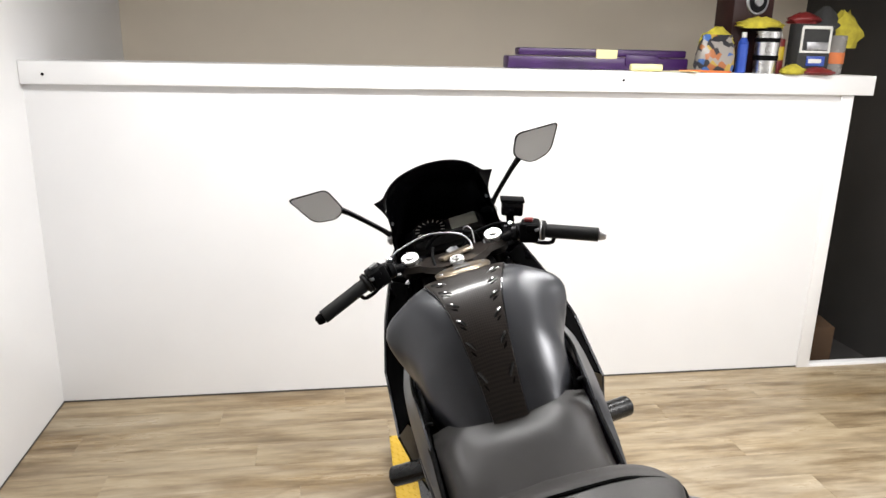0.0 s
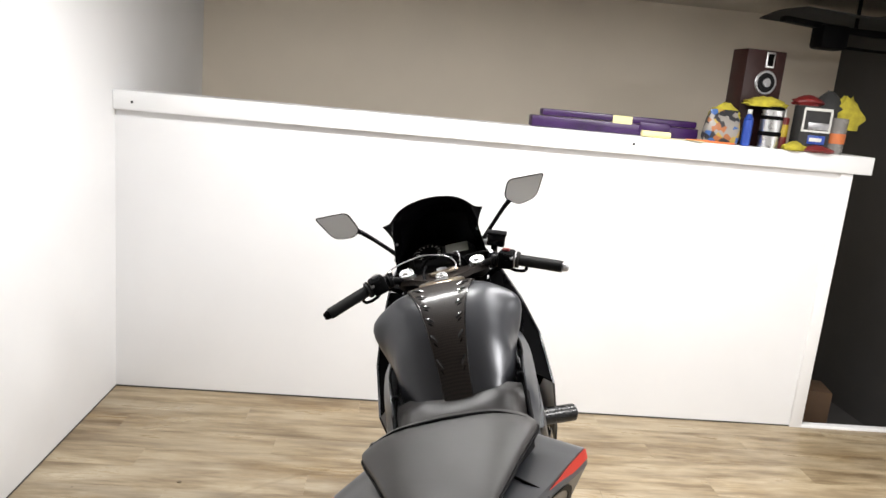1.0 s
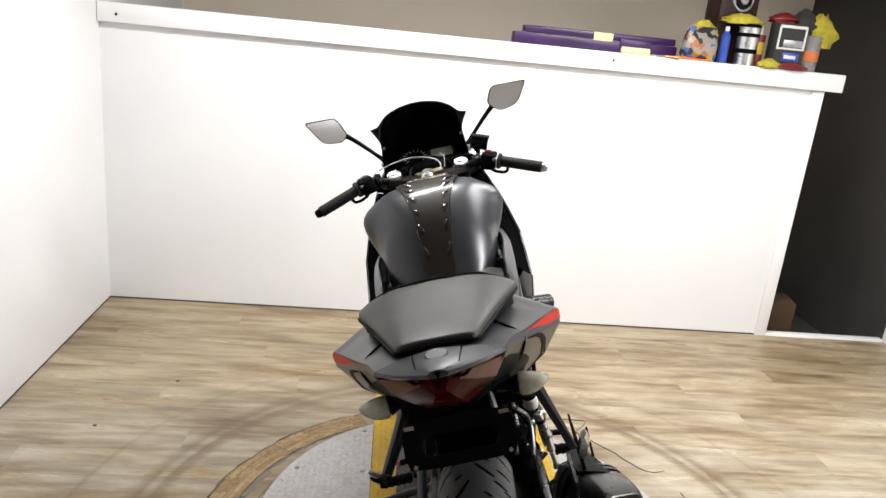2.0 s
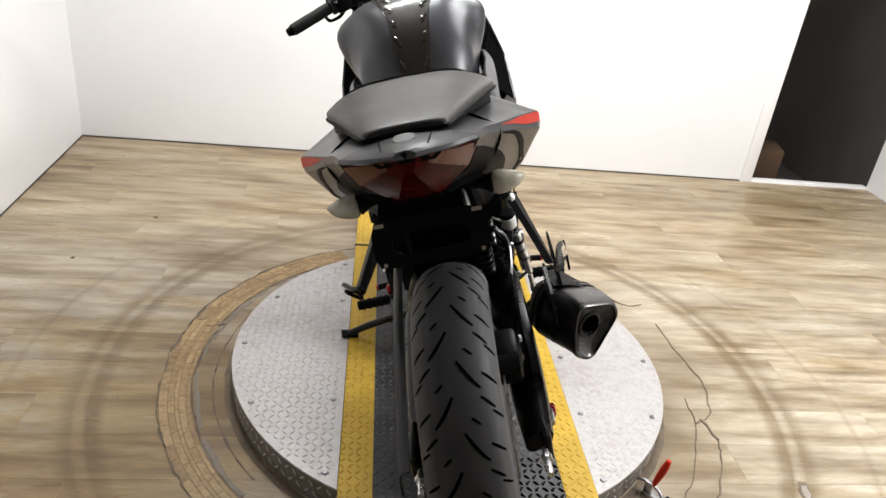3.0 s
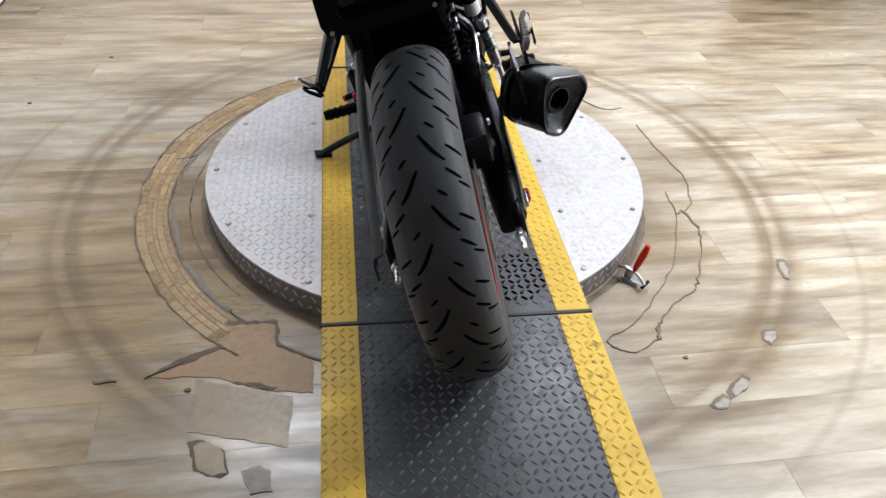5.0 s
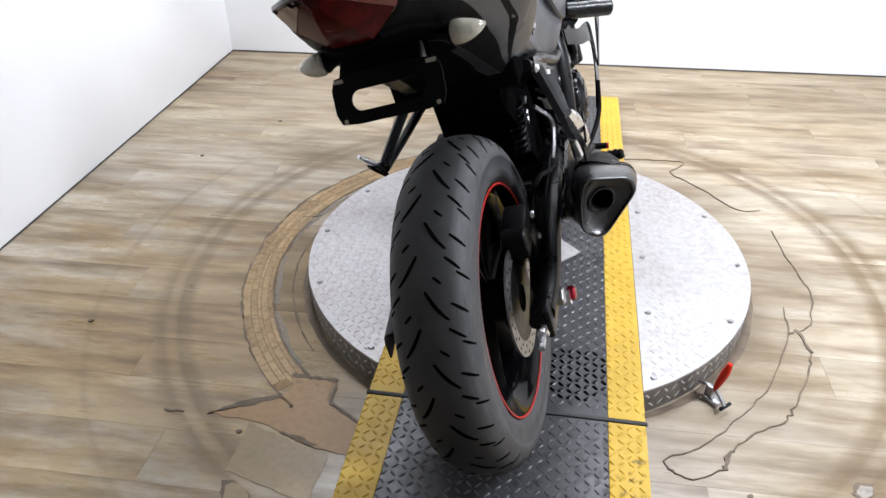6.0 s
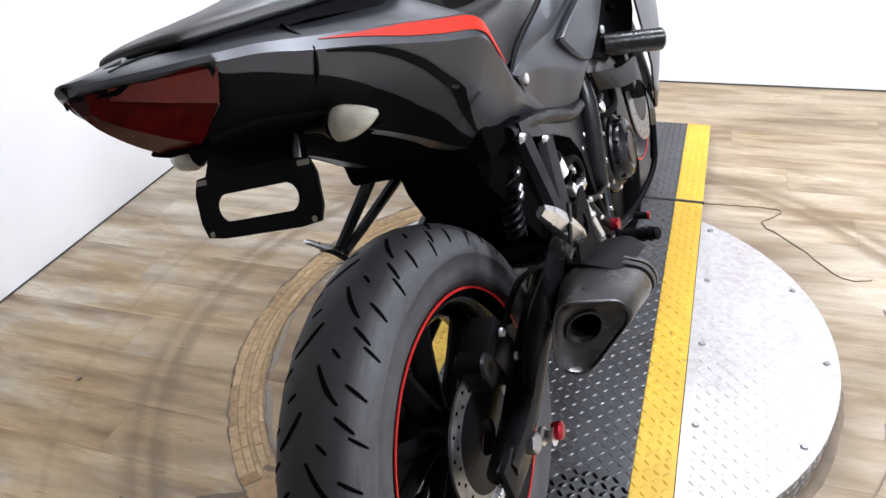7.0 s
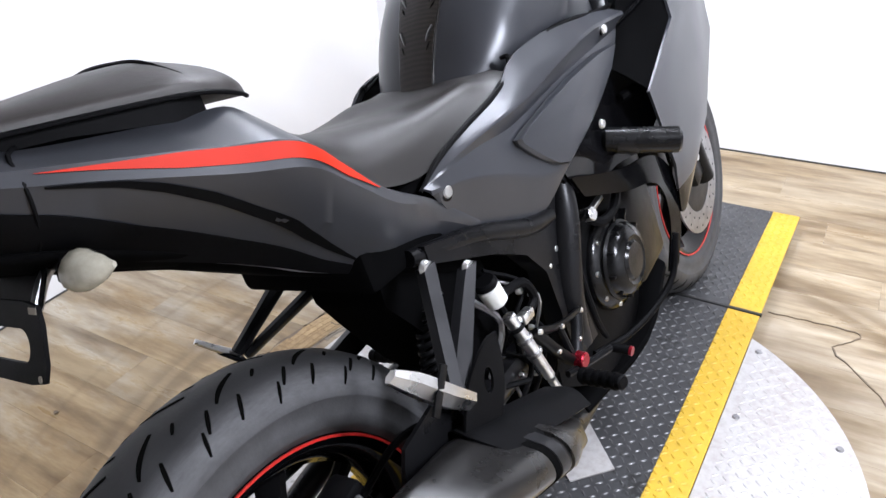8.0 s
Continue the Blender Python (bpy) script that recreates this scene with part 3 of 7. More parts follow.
part("grip", Geo().tube([(0, 0, 0.036), (0.004, 0.005, 0.062), (0.010, 0.011, 0.096), (0.013, 0.015, 0.122)], [0.005, 0.0085, 0.0098, 0.006], 12), RED, clamp, "red plastic grip")

# ---------- worn floor round the turntable ----------
BOARD = plate_material("bare_board_under_the_vinyl", (0.47, 0.340, 0.180), 0.5, 0.0, (0.20, 0.130, 0.062), (0.38, 0.70), stain=(0.45, 0.5))


def tint_islands(m):
    """Each short board a little lighter or darker than its neighbour."""
    nt = m.node_tree
    b = nt.nodes["Principled BSDF"]
    old = b.inputs["Base Color"].links[0].from_socket
    geo = nt.nodes.new("ShaderNodeNewGeometry")
    tint = ramp(nt, geo.outputs["Random Per Island"], [(0.0, (0.76, 0.73, 0.67)), (1.0, (1.20, 1.19, 1.16))])
    nt.links.new(mixed(nt, 1.0, old, tint, "MULTIPLY"), b.inputs["Base Color"])


tint_islands(BOARD)
BEDWOOD = plate_material("dirty_joint_filler", (0.30, 0.20, 0.092), 0.6, 0.0, (0.17, 0.105, 0.045), (0.38, 0.80), stain=(0.4, 0.4))
GLUE = plate_material("grey_floor_glue", (0.225, 0.192, 0.150), 0.4, 0.0, (0.150, 0.118, 0.085), (0.40, 0.75))
RUST = plate_material("brown_exposed_underlay", (0.335, 0.212, 0.102), 0.5, 0.0, (0.235, 0.148, 0.070), (0.44, 0.70), stain=(0.30, 0.12))
PALE = plate_material("pale_plank_offcut", (0.30, 0.232, 0.137), 0.4, 0.0, (0.215, 0.158, 0.090), (0.40, 0.72), stain=(0.35, 0.25))
CRACK = surface("floor_crack_and_gap_shade", (0.135, 0.104, 0.074), 0.9, 0, 0.3, 20, 200, 0.2)


def floor_patch(name, pts, material, label, up=0.0012):
    rng = random.Random(len(name) * 31 + len(pts))
    line = []
    for (x, y), (x2, y2) in zip(pts, pts[1:] + pts[:1]):
        n = max(1, int(math.hypot(x2 - x, y2 - y) / 0.012))
        w = min(0.0035, math.hypot(x2 - x, y2 - y) * 0.12)
        line += [(x + (x2 - x) * k / n + (rng.uniform(-w, w) if k else 0), y + (y2 - y) * k / n + (rng.uniform(-w, w) if k else 0)) for k in range(n)]
    ob = part(name, Geo().slab([(x, y, 0.0006) for x, y in line], (0, 0, up)), material)
    return tagged(ob, label, "floor patch", kind="structure")


def arc_patch(name, r0, r1, a0, a1, material, label, up=0.003, seed=1, wob=0.006):
    rng = random.Random(seed)
    n = int((a1 - a0) / 1.6)
    jo = [0.0, 0.0]
    rows = []
    for k in range(n + 1):
        a = radians(a0 + (a1 - a0) * k / n)
        jo = [0.7 * jo[0] + rng.uniform(-wob, wob), 0.7 * jo[1] + rng.uniform(-wob, wob)]
        rows.append([(DISC_X + r * math.cos(a), DISC_Y + r * math.sin(a), z) for r, z in ((r0 + jo[0], 0.0006), (r0 + jo[0] + 0.002, up), (r1 + jo[1] - 0.002, up), (r1 + jo[1], 0.0006))])
    ob = part(name, Geo().grid(rows, True, True), material)
    return tagged(ob, label, "floor patch", kind="structure")


def board_ring(radii, a0, a1, step, seed):
    """A ring of short cross boards in several rows, with open joints."""
    rng = random.Random(seed)
    g = Geo()
    for row, (r0, r1) in enumerate(zip(radii, radii[1:])):
        a = a0 + rng.uniform(0, step)
        while a < a1:
            b = a + step * rng.uniform(0.7, 1.35)
            h = 0.0016 + rng.uniform(0, 0.0004)
            ring = []
            for k in range(4):
                t = radians(a + (b - a - 0.14) * k / 3)
                ring.append([(DISC_X + r * math.cos(t), DISC_Y + r * math.sin(t), z) for r, z in ((r0 + 0.0008, 0.0006), (r0 + 0.0014, h), (r1 - 0.0014, h), (r1 - 0.0008, 0.0006))])
            g.grid(ring, True, True)
            a = b
    ob = part("worn_ring", g, BOARD)
    return tagged(ob, "ring of short bare boards where the vinyl has worn away", "floor patch", kind="structure")


board_ring((0.752, 0.764, 0.783, 0.794, 0.812, 0.835), 116, 226, 4.6, 3)
arc_patch("ring_bed", 0.751, 0.8355, 116, 228, BEDWOOD, "worn bed under the ring of boards", 0.0011, 3, 0.001)
arc_patch("worn_ring_edge", 0.8345, 0.8375, 112, 233, CRACK, "dark edge of the worn ring", 0.0018, 3)
for a0, a1, r0, seed in ((134, 150, 0.736, 5), (152, 171, 0.729, 21), (172, 181, 0.737, 22), (184, 203, 0.730, 23), (206, 224, 0.734, 24)):
    arc_patch("glue_ring", r0, 0.746, a0, a1, GLUE, "patchy grey glue ring round the turntable", 0.0014, seed, 0.004)
arc_patch("glue_ring_edge", 0.7455, 0.749, 122, 232, CRACK, "dark edge of the glue ring", 0.0018, 6, 0.004)
# a dark ring painted on the floor as the disc's contact shadow
arc_patch("gap_shadow_ring", DISC_R + 0.002, DISC_R + 0.022, 0, 360, CRACK, "dark ring painted as shadow in the gap round the turntable", 0.0022, 7, 0.002)
floor_patch("broken_patch", [(-0.53, 0.101), (-0.422, 0.10), (-0.416, 0.021), (-0.325, -0.035), (-0.325, -0.128), (-0.42, -0.112), (-0.48, -0.09), (-0.539, -0.066), (-0.60, -0.058), (-0.687, -0.055), (-0.61, -0.02), (-0.538, 0.023), (-0.52, 0.06)], RUST, "broken away floor with brown underlay showing")
floor_patch("crack_line", [(-0.69, -0.058), (-0.61, -0.022), (-0.53, 0.022), (-0.535, 0.034), (-0.625, -0.004), (-0.66, -0.030)], CRACK, "dark splintered crack in the floor", 0.0018)
floor_patch("crack_line", [(-0.532, 0.096), (-0.418, 0.094), (-0.411, 0.020), (-0.30, -0.044), (-0.30, -0.037), (-0.404, 0.028), (-0.412, 0.104), (-0.53, 0.106)], CRACK, "dark splintered crack in the floor", 0.0018)
floor_patch("crack_line", [(-0.50, -0.083), (-0.41, -0.113), (-0.40, -0.106), (-0.45, -0.088)], CRACK, "dark splintered crack in the floor", 0.0018)
arc_patch("worn_line", 0.690, 0.6935, 128, 222, CRACK, "thin dark worn line beside the turntable", 0.0012, 9, 0.0025)
floor_patch("floor_offcut", [(-0.58, -0.066), (-0.366, -0.135), (-0.374, -0.262), (-0.577, -0.208)], PALE, "pale square offcut of plank let into the floor", 0.0008)
floor_patch("floor_hole", [(-0.561, -0.245), (-0.53, -0.235), (-0.499, -0.268), (-0.488, -0.313), (-0.515, -0.318), (-0.547, -0.298)], PALE, "chipped pale hole in the vinyl", 0.0018)
floor_patch("floor_hole_edge", [(-0.575, -0.234), (-0.545, -0.230), (-0.496, -0.264), (-0.484, -0.312), (-0.50, -0.323), (-0.552, -0.302), (-0.567, -0.25)], CRACK, "dark edge of a chipped hole", 0.0012)
floor_patch("floor_hole", [(-0.462, -0.312), (-0.425, -0.300), (-0.404, -0.314), (-0.398, -0.362), (-0.44, -0.364)], GLUE, "chipped grey hole in the vinyl", 0.0018)
CHIP = plate_material("pale_chipped_vinyl_core", (0.30, 0.27, 0.23), 0.5, 0.0, (0.16, 0.135, 0.11), (0.50, 0.72), stain=(0.3, 0.3))
for chip in ([(0.939, 0.237), (0.959, 0.237), (0.954, 0.198), (0.934, 0.158), (0.923, 0.169), (0.925, 0.201)], [(0.77, -0.021), (0.802, -0.021), (0.793, -0.049), (0.769, -0.069), (0.753, -0.051)],
             [(0.598, -0.199), (0.649, -0.156), (0.664, -0.171), (0.647, -0.194), (0.600, -0.219)], [(0.544, -0.233), (0.581, -0.209), (0.594, -0.223), (0.577, -0.245), (0.547, -0.244)]):
    mx, my = (sum(p[i] for p in chip) / len(chip) for i in (0, 1))
    floor_patch("floor_hole", [(mx + 0.80 * (x - mx) + 0.002, my + 0.80 * (y - my) - 0.003) for x, y in chip], CHIP, "small chipped hole with a pale core in the vinyl", 0.0019)
    floor_patch("floor_hole_edge", [(mx + 1.12 * (x - mx), my + 1.12 * (y - my)) for x, y in chip], CRACK, "dark edge of a chipped hole", 0.0011)


def crack_path(pts, w, seed):
    rng = random.Random(seed)
    fine = spline(pts, 5)
    left, right = [], []
    for i, (x, y) in enumerate(fine):
        a, b = fine[max(i - 1, 0)], fine[min(i + 1, len(fine) - 1)]
        d = Vector((b[0] - a[0], b[1] - a[1])).normalized()
        q = w * rng.uniform(0.35, 1.2)
        jx, jy = rng.uniform(-0.004, 0.004), rng.uniform(-0.004, 0.004)
        left.append((x - d.y * q + jx, y + d.x * q + jy, 0.003))
        right.append((x + d.y * q + jx, y - d.x * q + jy, 0.003))
    g = Geo().grid([[(p[0], p[1], 0.0005), p, q2, (q2[0], q2[1], 0.0005)] for p, q2 in zip(left, right)], True, True)
    ob = part("crack_line", g, CRACK)
    tagged(ob, "thin dark wandering crack in the floor", "crack", kind="structure")


crack_path([(0.792, 0.993), (0.817, 0.767), (0.836, 0.669), (0.807, 0.535), (0.765, 0.476)], 0.0016, 11)
crack_path([(0.733, 0.462), (0.760, 0.477), (0.774, 0.397)], 0.0042, 16)
crack_path([(0.774, 0.397), (0.753, 0.318), (0.691, 0.191), (0.651, 0.133), (0.571, 0.077), (0.521, 0.026)], 0.0020, 17)
crack_path([(0.521, 0.026), (0.508, 0.004), (0.500, -0.031)], 0.0050, 18)
crack_path([(0.500, -0.031), (0.429, -0.066), (0.384, -0.053), (0.378, -0.020), (0.469, 0.037), (0.526, 0.100)], 0.0018, 19)
crack_path([(0.526, 0.100), (0.606, 0.193), (0.672, 0.312), (0.733, 0.462), (0.741, 0.581)], 0.0014, 12)
crack_path([(0.326, 1.451), (0.45, 1.458), (0.558, 1.455), (0.53, 1.40), (0.507, 1.356), (0.60, 1.25), (0.704, 1.121), (0.782, 1.128)], 0.0018, 13)
crack_path([(-0.80, -0.057), (-0.745, -0.062)], 0.003, 14)
crack_path([(-0.755, 0.845), (-0.70, 0.86)], 0.002, 15)
for x, y, r in ((-1.115, 1.596, 0.007), (-1.304, 1.23, 0.006), (-0.592, -0.097, 0.006), (0.541, -0.094, 0.005), (-1.162, 0.219, 0.006)):
    ob = part("floor_speck", Geo().slab([(x + r * math.cos(t) * (1.5 if i % 2 else 1), y + r * math.sin(t), 0.0005) for i, t in enumerate(k * math.pi / 3 for k in range(6))], (0, 0, 0.003)), CRACK)
    tagged(ob, "dark speck of dirt on the floor", "speck", "specks on the floor")

# ---------- motorcycle ----------
# built in its own frame: x to its right, y ahead from the rear tyre's contact, z up in its own plane; it leans on its side stand
bike = thing("motorcycle", pose(0.069, -0.024, DECK - 0.006, 0, 0, -1.7) @ pose(0, 0, 0, 0, -17.0, 0), "matt dark grey sport motorcycle with red stripes, leaning on its stand", "motorcycle")
REAR, FRONT = (0.0, -0.015, 0.335), (0.0, 1.44, 0.312)


def both(name, g, material, label="", parent=None, angle=40):
    a = part(name, g, material, parent or bike, label, angle)
    b = part(name, g.flipped(), material, parent or bike, label, angle)
    return a, b


def bolt_head(p, axis, r, h, parent, material=None):
    p, d = Vector(p), Vector(axis).normalized()
    g = Geo().cyl(p, p + d * h, r, r * 0.85, 12, 0.0008)
    g.cyl(p + d * (h * 0.7), p + d * (h * 1.02), r * 0.5, r * 0.45, 6)
    return part("bolt", g, material or STEEL, parent)


def wheel(name, c, R, half, red, label):
    w = new(name)
    w.parent = bike
    w["label"] = label
    bead = R - 0.104
    # crown height by side distance, -1 to 1
    crown = lambda s: (R - 0.050 * abs(s) ** 2.1, half * math.sin(s * 1.35) / math.sin(1.35))
    wall = [(bead, 0.80), (bead + 0.014, 0.925), (bead + 0.016, 0.950), (bead + 0.030, 0.965), (bead + 0.050, 0.968), (bead + 0.0515, 0.992)]
    prof = [(r, -half * q) for r, q in wall] + [crown(-1 + 2 * k / 20) for k in range(21)] + [(r, half * q) for r, q in wall[::-1]]
    tyre = part("tyre", Geo().lathe(prof, c, 96, True), RUBBER, w, "black road tyre with slanted tread grooves", 60)

    def strip(g, a0, s0, a1, s1, width, bow=0.0):
        """One groove from angle a0, side s0 to a1, s1."""
        n = 7
        rows = []
        da, dl = R * radians(a1 - a0), half * 1.25 * (s1 - s0)
        long = math.hypot(da, dl)
        for k in range(n + 1):
            t = k / n
            a, s = radians(a0 + (a1 - a0) * t + bow * math.sin(math.pi * t)), s0 + (s1 - s0) * t
            q = width * (0.45 + 0.55 * math.sin(math.pi * min(1, 0.12 + t * 0.82)))
            row = []
            for off in (-1, 1):
                s2 = s + off * q * da / long / (half * 1.25)
                a2 = a - off * q * dl / long / R
                r, x = crown(s2)
                r += 0.0007
                row.append((c[0] + x, c[1] + r * math.cos(a2), c[2] + r * math.sin(a2)))
            rows.append(row)
        g.shell(rows, 0.0004)

    grooves = Geo()
    reps = 18
    step = 360 / reps
    for k in range(reps):
        b = k * step
        for sg in (-1, 1):
            o = b + (0 if sg > 0 else step / 2)
            strip(grooves, o, sg * 0.06, o + 8.2, sg * 0.42, 0.0032, 0.9)
            strip(grooves, o + 3.6, sg * 0.48, o + 6.6, sg * 0.80, 0.0028)
            strip(grooves, o + 10.6, sg * 0.40, o + 13.8, sg * 0.68, 0.0028)
            strip(grooves, o + 14.6, sg * 0.60, o + 16.8, sg * 0.88, 0.0025)
            strip(grooves, o + 16.2, sg * 0.20, o + 18.2, sg * 0.34, 0.0024)
    part("tread_groove", grooves, GROOVE, tyre, kind="stuff")
    rim = part("rim", Geo().lathe([(bead + 0.004, -half * 0.86), (bead + 0.006, -half * 0.74), (bead - 0.010, -half * 0.62), (bead - 0.030, -half * 0.3), (bead - 0.030, half * 0.3),
                                   (bead - 0.010, half * 0.62), (bead + 0.006, half * 0.74), (bead + 0.004, half * 0.86), (bead - 0.007, half * 0.84), (bead - 0.022, half * 0.66),
                                   (bead - 0.042, half * 0.3), (bead - 0.042, -half * 0.3), (bead - 0.022, -half * 0.66), (bead - 0.007, -half * 0.84)], c, 72, True), GLOSS, w, "black cast rim")
    for sg in (-1, 1):
        x = sg * half * 0.872
        part("rim_tape", Geo().lathe([(bead + 0.0025, x - 0.001), (bead + 0.0025, x + 0.0012 * sg), (bead - 0.0012, x + 0.0006 * sg), (bead - 0.0012, x - 0.001)], c, 96, True), REDTAPE, rim, "thin red rim stripe")
    for k in range(5):
        for d in (-9, 9):
            a, b2 = radians(72 * k + 90 + d * 0.6), radians(72 * k + 90 + d * 1.7)
            p0 = (c[0], c[1] + 0.035 * math.cos(a), c[2] + 0.035 * math.sin(a))
            p1 = (c[0], c[1] + (bead - 0.03) * math.cos(b2), c[2] + (bead - 0.03) * math.sin(b2))
            mid = tuple((p + q) / 2 for p, q in zip(p0, p1))
            part("spoke", Geo().tube([p0, mid, p1], [0.024, 0.019, 0.022], 8, 3, 0.62), BLACK, rim)
    part("hub", Geo().cyl((c[0] - 0.055, *c[1:]), (c[0] + 0.055, *c[1:]), 0.042, n=28, bev=0.006), DARKMETAL, w)
    return w, tyre, rim


rear_wheel, rear_tyre, _ = wheel("rear_wheel", REAR, 0.330, 0.073, True, "rear wheel with a red rim stripe")
front_wheel, front_tyre, _ = wheel("front_wheel", FRONT, 0.312, 0.058, True, "front wheel with a red rim stripe")


def brake_disc(w, c, x, r0, r1):
    d = part("brake_disc", Geo().lathe([(r0, x - 0.0022), (r1, x - 0.0022), (r1, x + 0.0022), (r0, x + 0.0022)], c, 64, True), STEEL, w, "drilled steel brake disc")
    g = Geo()
    for k in range(20):
        for q, off in ((0.3, 0), (0.72, 9)):
            a = radians(18 * k + off)
            r = r0 + (r1 - r0) * q
            y, z = c[1] + r * math.cos(a), c[2] + r * math.sin(a)
            g.cyl((x - 0.0026, y, z), (x + 0.0026, y, z), 0.0032, n=8)
    part("drilled_hole", g, GROOVE, d, kind="stuff")
    part("carrier", Geo().lathe([(0.028, x - 0.003), (r0 + 0.004, x - 0.003), (r0 + 0.004, x + 0.001), (0.028, x + 0.003)], c, 32, True), DARKMETAL, d)


rear_wheel.matrix_local = Matrix.Translation((-0.011, -0.006, 0.340)) @ Matrix.Rotation(radians(-1.5), 4, "Z") @ Matrix.Rotation(radians(1.4), 4, "Y") @ Matrix.Translation((0, -REAR[1], -REAR[2]))
brake_disc(rear_wheel, REAR, 0.078, 0.084, 0.114)
brake_disc(front_wheel, FRONT, 0.072, 0.095, 0.152)
# rear sprocket and chain
sp = Geo()
rows = []
for x in (-0.085, -0.079):
    rows.append([(x, REAR[1] + r * math.cos(t), REAR[2] + r * math.sin(t)) for r, t in ((0.108 if k % 2 else 0.101, 2 * math.pi * k / 86) for k in range(86))])
part("sprocket", sp.grid(rows, True, True), DARKMETAL, rear_wheel)
chain_pts = []
CF = (0.52, 0.385, 0.04)
for k in range(13):
    a = radians(84 + 192 * k / 12)
    chain_pts.append((-0.082, REAR[1] + 0.108 * math.cos(a), REAR[2] + 0.108 * math.sin(a)))
for k in range(7):
    a = radians(-84 + 168 * k / 6)
    chain_pts.append((-0.082, CF[0] + CF[2] * math.cos(a), CF[1] + CF[2] * math.sin(a)))
chain_pts.append(chain_pts[0])
chain = part("chain", Geo().tube(chain_pts, 0.0075, 8, 3, 0.8), DARKMETAL, bike, "dark drive chain")
part("chain_guard", Geo().shell(smooth_grid([[(-0.140, -0.20, 0.380), (-0.136, -0.20, 0.425), (-0.118, -0.20, 0.434)], [(-0.142, 0.00, 0.420), (-0.138, 0.00, 0.466), (-0.118, 0.00, 0.474)], [(-0.142, 0.20, 0.455), (-0.138, 0.20, 0.500), (-0.118, 0.20, 0.506)],
                                             [(-0.138, 0.41, 0.480), (-0.134, 0.41, 0.532), (-0.116, 0.41, 0.538)]], 4, 3), 0.003), HANGER, bike, "grey chain guard along the swingarm")

# swingarm
arm = part("swingarm", Geo().tube([(0.098, 0.50, 0.405), (0.108, 0.34, 0.415), (0.112, 0.15, 0.385), (0.114, 0.02, 0.345), (0.114, -0.075, 0.335)], [0.044, 0.048, 0.046, 0.042, 0.034], 12, 4, 0.6), FRAMEMETAL, bike, "black box-section swingarm")
part("arm_left", Geo().tube([(-0.098, 0.50, 0.405), (-0.108, 0.34, 0.405), (-0.114, 0.15, 0.375), (-0.116, 0.02, 0.345), (-0.116, -0.075, 0.335)], [0.034, 0.036, 0.034, 0.030, 0.026], 12, 4, 0.6), FRAMEMETAL, arm)
part("cross_tube", Geo().cyl((-0.1, 0.40, 0.41), (0.1, 0.40, 0.41), 0.032, n=16), FRAMEMETAL, arm)
for sg in (-1, 1):
    part("axle_block", Geo().box((sg * 0.128, -0.045, 0.335), (0.016, 0.11, 0.062), (0, 0, 0), 0.006), FRAMEMETAL, arm)
    part("axle_nut", Geo().cyl((sg * 0.134, REAR[1], REAR[2]), (sg * 0.152, REAR[1], REAR[2]), 0.017, n=6, bev=0.002), STEEL, arm)
    part("adjuster_bolt", Geo().cyl((sg * 0.120, -0.095, 0.333), (sg * 0.120, -0.160, 0.331), 0.006, n=10).cyl((sg * 0.120, -0.115, 0.333), (sg * 0.120, -0.125, 0.333), 0.011, n=6), ALU, arm)
    part("spool", Geo().lathe([(0.005, -0.012), (0.015, -0.012), (0.015, -0.006), (0.009, -0.003), (0.009, 0.004), (0.015, 0.007), (0.015, 0.012), (0.005, 0.012)], (sg * 0.140, 0.040, 0.292), 20), ALU, arm, "silver swingarm spool")
    part("spool_cap", Geo().lathe([(0.003, -0.008), (0.013, -0.008), (0.015, -0.002), (0.015, 0.006), (0.011, 0.009), (0.003, 0.009)], (sg * 0.153, 0.052, 0.292), 20), REDMETAL, arm, "red anodised spool end")
cal = part("rear_caliper", Geo().box((0.082, 0.045, 0.455), (0.052, 0.105, 0.058), (14, 0, 0), 0.012).box((0.098, 0.070, 0.430), (0.030, 0.065, 0.085), (20, 0, 0), 0.010).cyl((0.06, 0.01, 0.462), (0.108, 0.01, 0.462), 0.020, n=16, bev=0.004), DARKMETAL, bike, "dark rear brake caliper")
part("brake_hose", Geo().tube([(0.110, 0.075, 0.470), (0.122, 0.16, 0.50), (0.128, 0.26, 0.465), (0.135, 0.34, 0.44), (0.16, 0.40, 0.42)], 0.0052, 8), BLACK, cal)
part("caliper_bracket", Geo().tube([(0.100, 0.080, 0.400), (0.108, 0.050, 0.365), (0.110, 0.010, 0.345)], [0.014, 0.012, 0.014], 8, 4, 0.6), DARKMETAL, cal)
part("sensor_cable", Geo().tube([(0.112, 0.020, 0.350), (0.126, 0.060, 0.400), (0.124, 0.130, 0.440), (0.126, 0.22, 0.455), (0.128, 0.33, 0.47)], 0.0034, 8), BLACK, cal)
bolt_head((0.112, 0.068, 0.475), (1, 0, 0), 0.008, 0.006, cal)
bolt_head((0.112, 0.085, 0.415), (1, 0, 0), 0.008, 0.006, cal)

# inner rear mudguard and shock
part("inner_mudguard", body([[0.262, (0, 0.700), (0.045, 0.700), (0.072, 0.690), (0.072, 0.630)],
                             [0.31, (0, 0.695), (0.055, 0.695), (0.085, 0.66), (0.085, 0.55)], [0.38, (0, 0.68), (0.060, 0.68), (0.090, 0.63), (0.090, 0.44)], [0.46, (0, 0.62), (0.070, 0.62), (0.094, 0.58), (0.094, 0.38)]]), SOOT, bike, "black inner rear mudguard")
shock = part("shock_absorber", Geo().cyl((0.02, 0.40, 0.44), (0.02, 0.34, 0.66), 0.018, n=16), DARKMETAL, bike)
spring = []
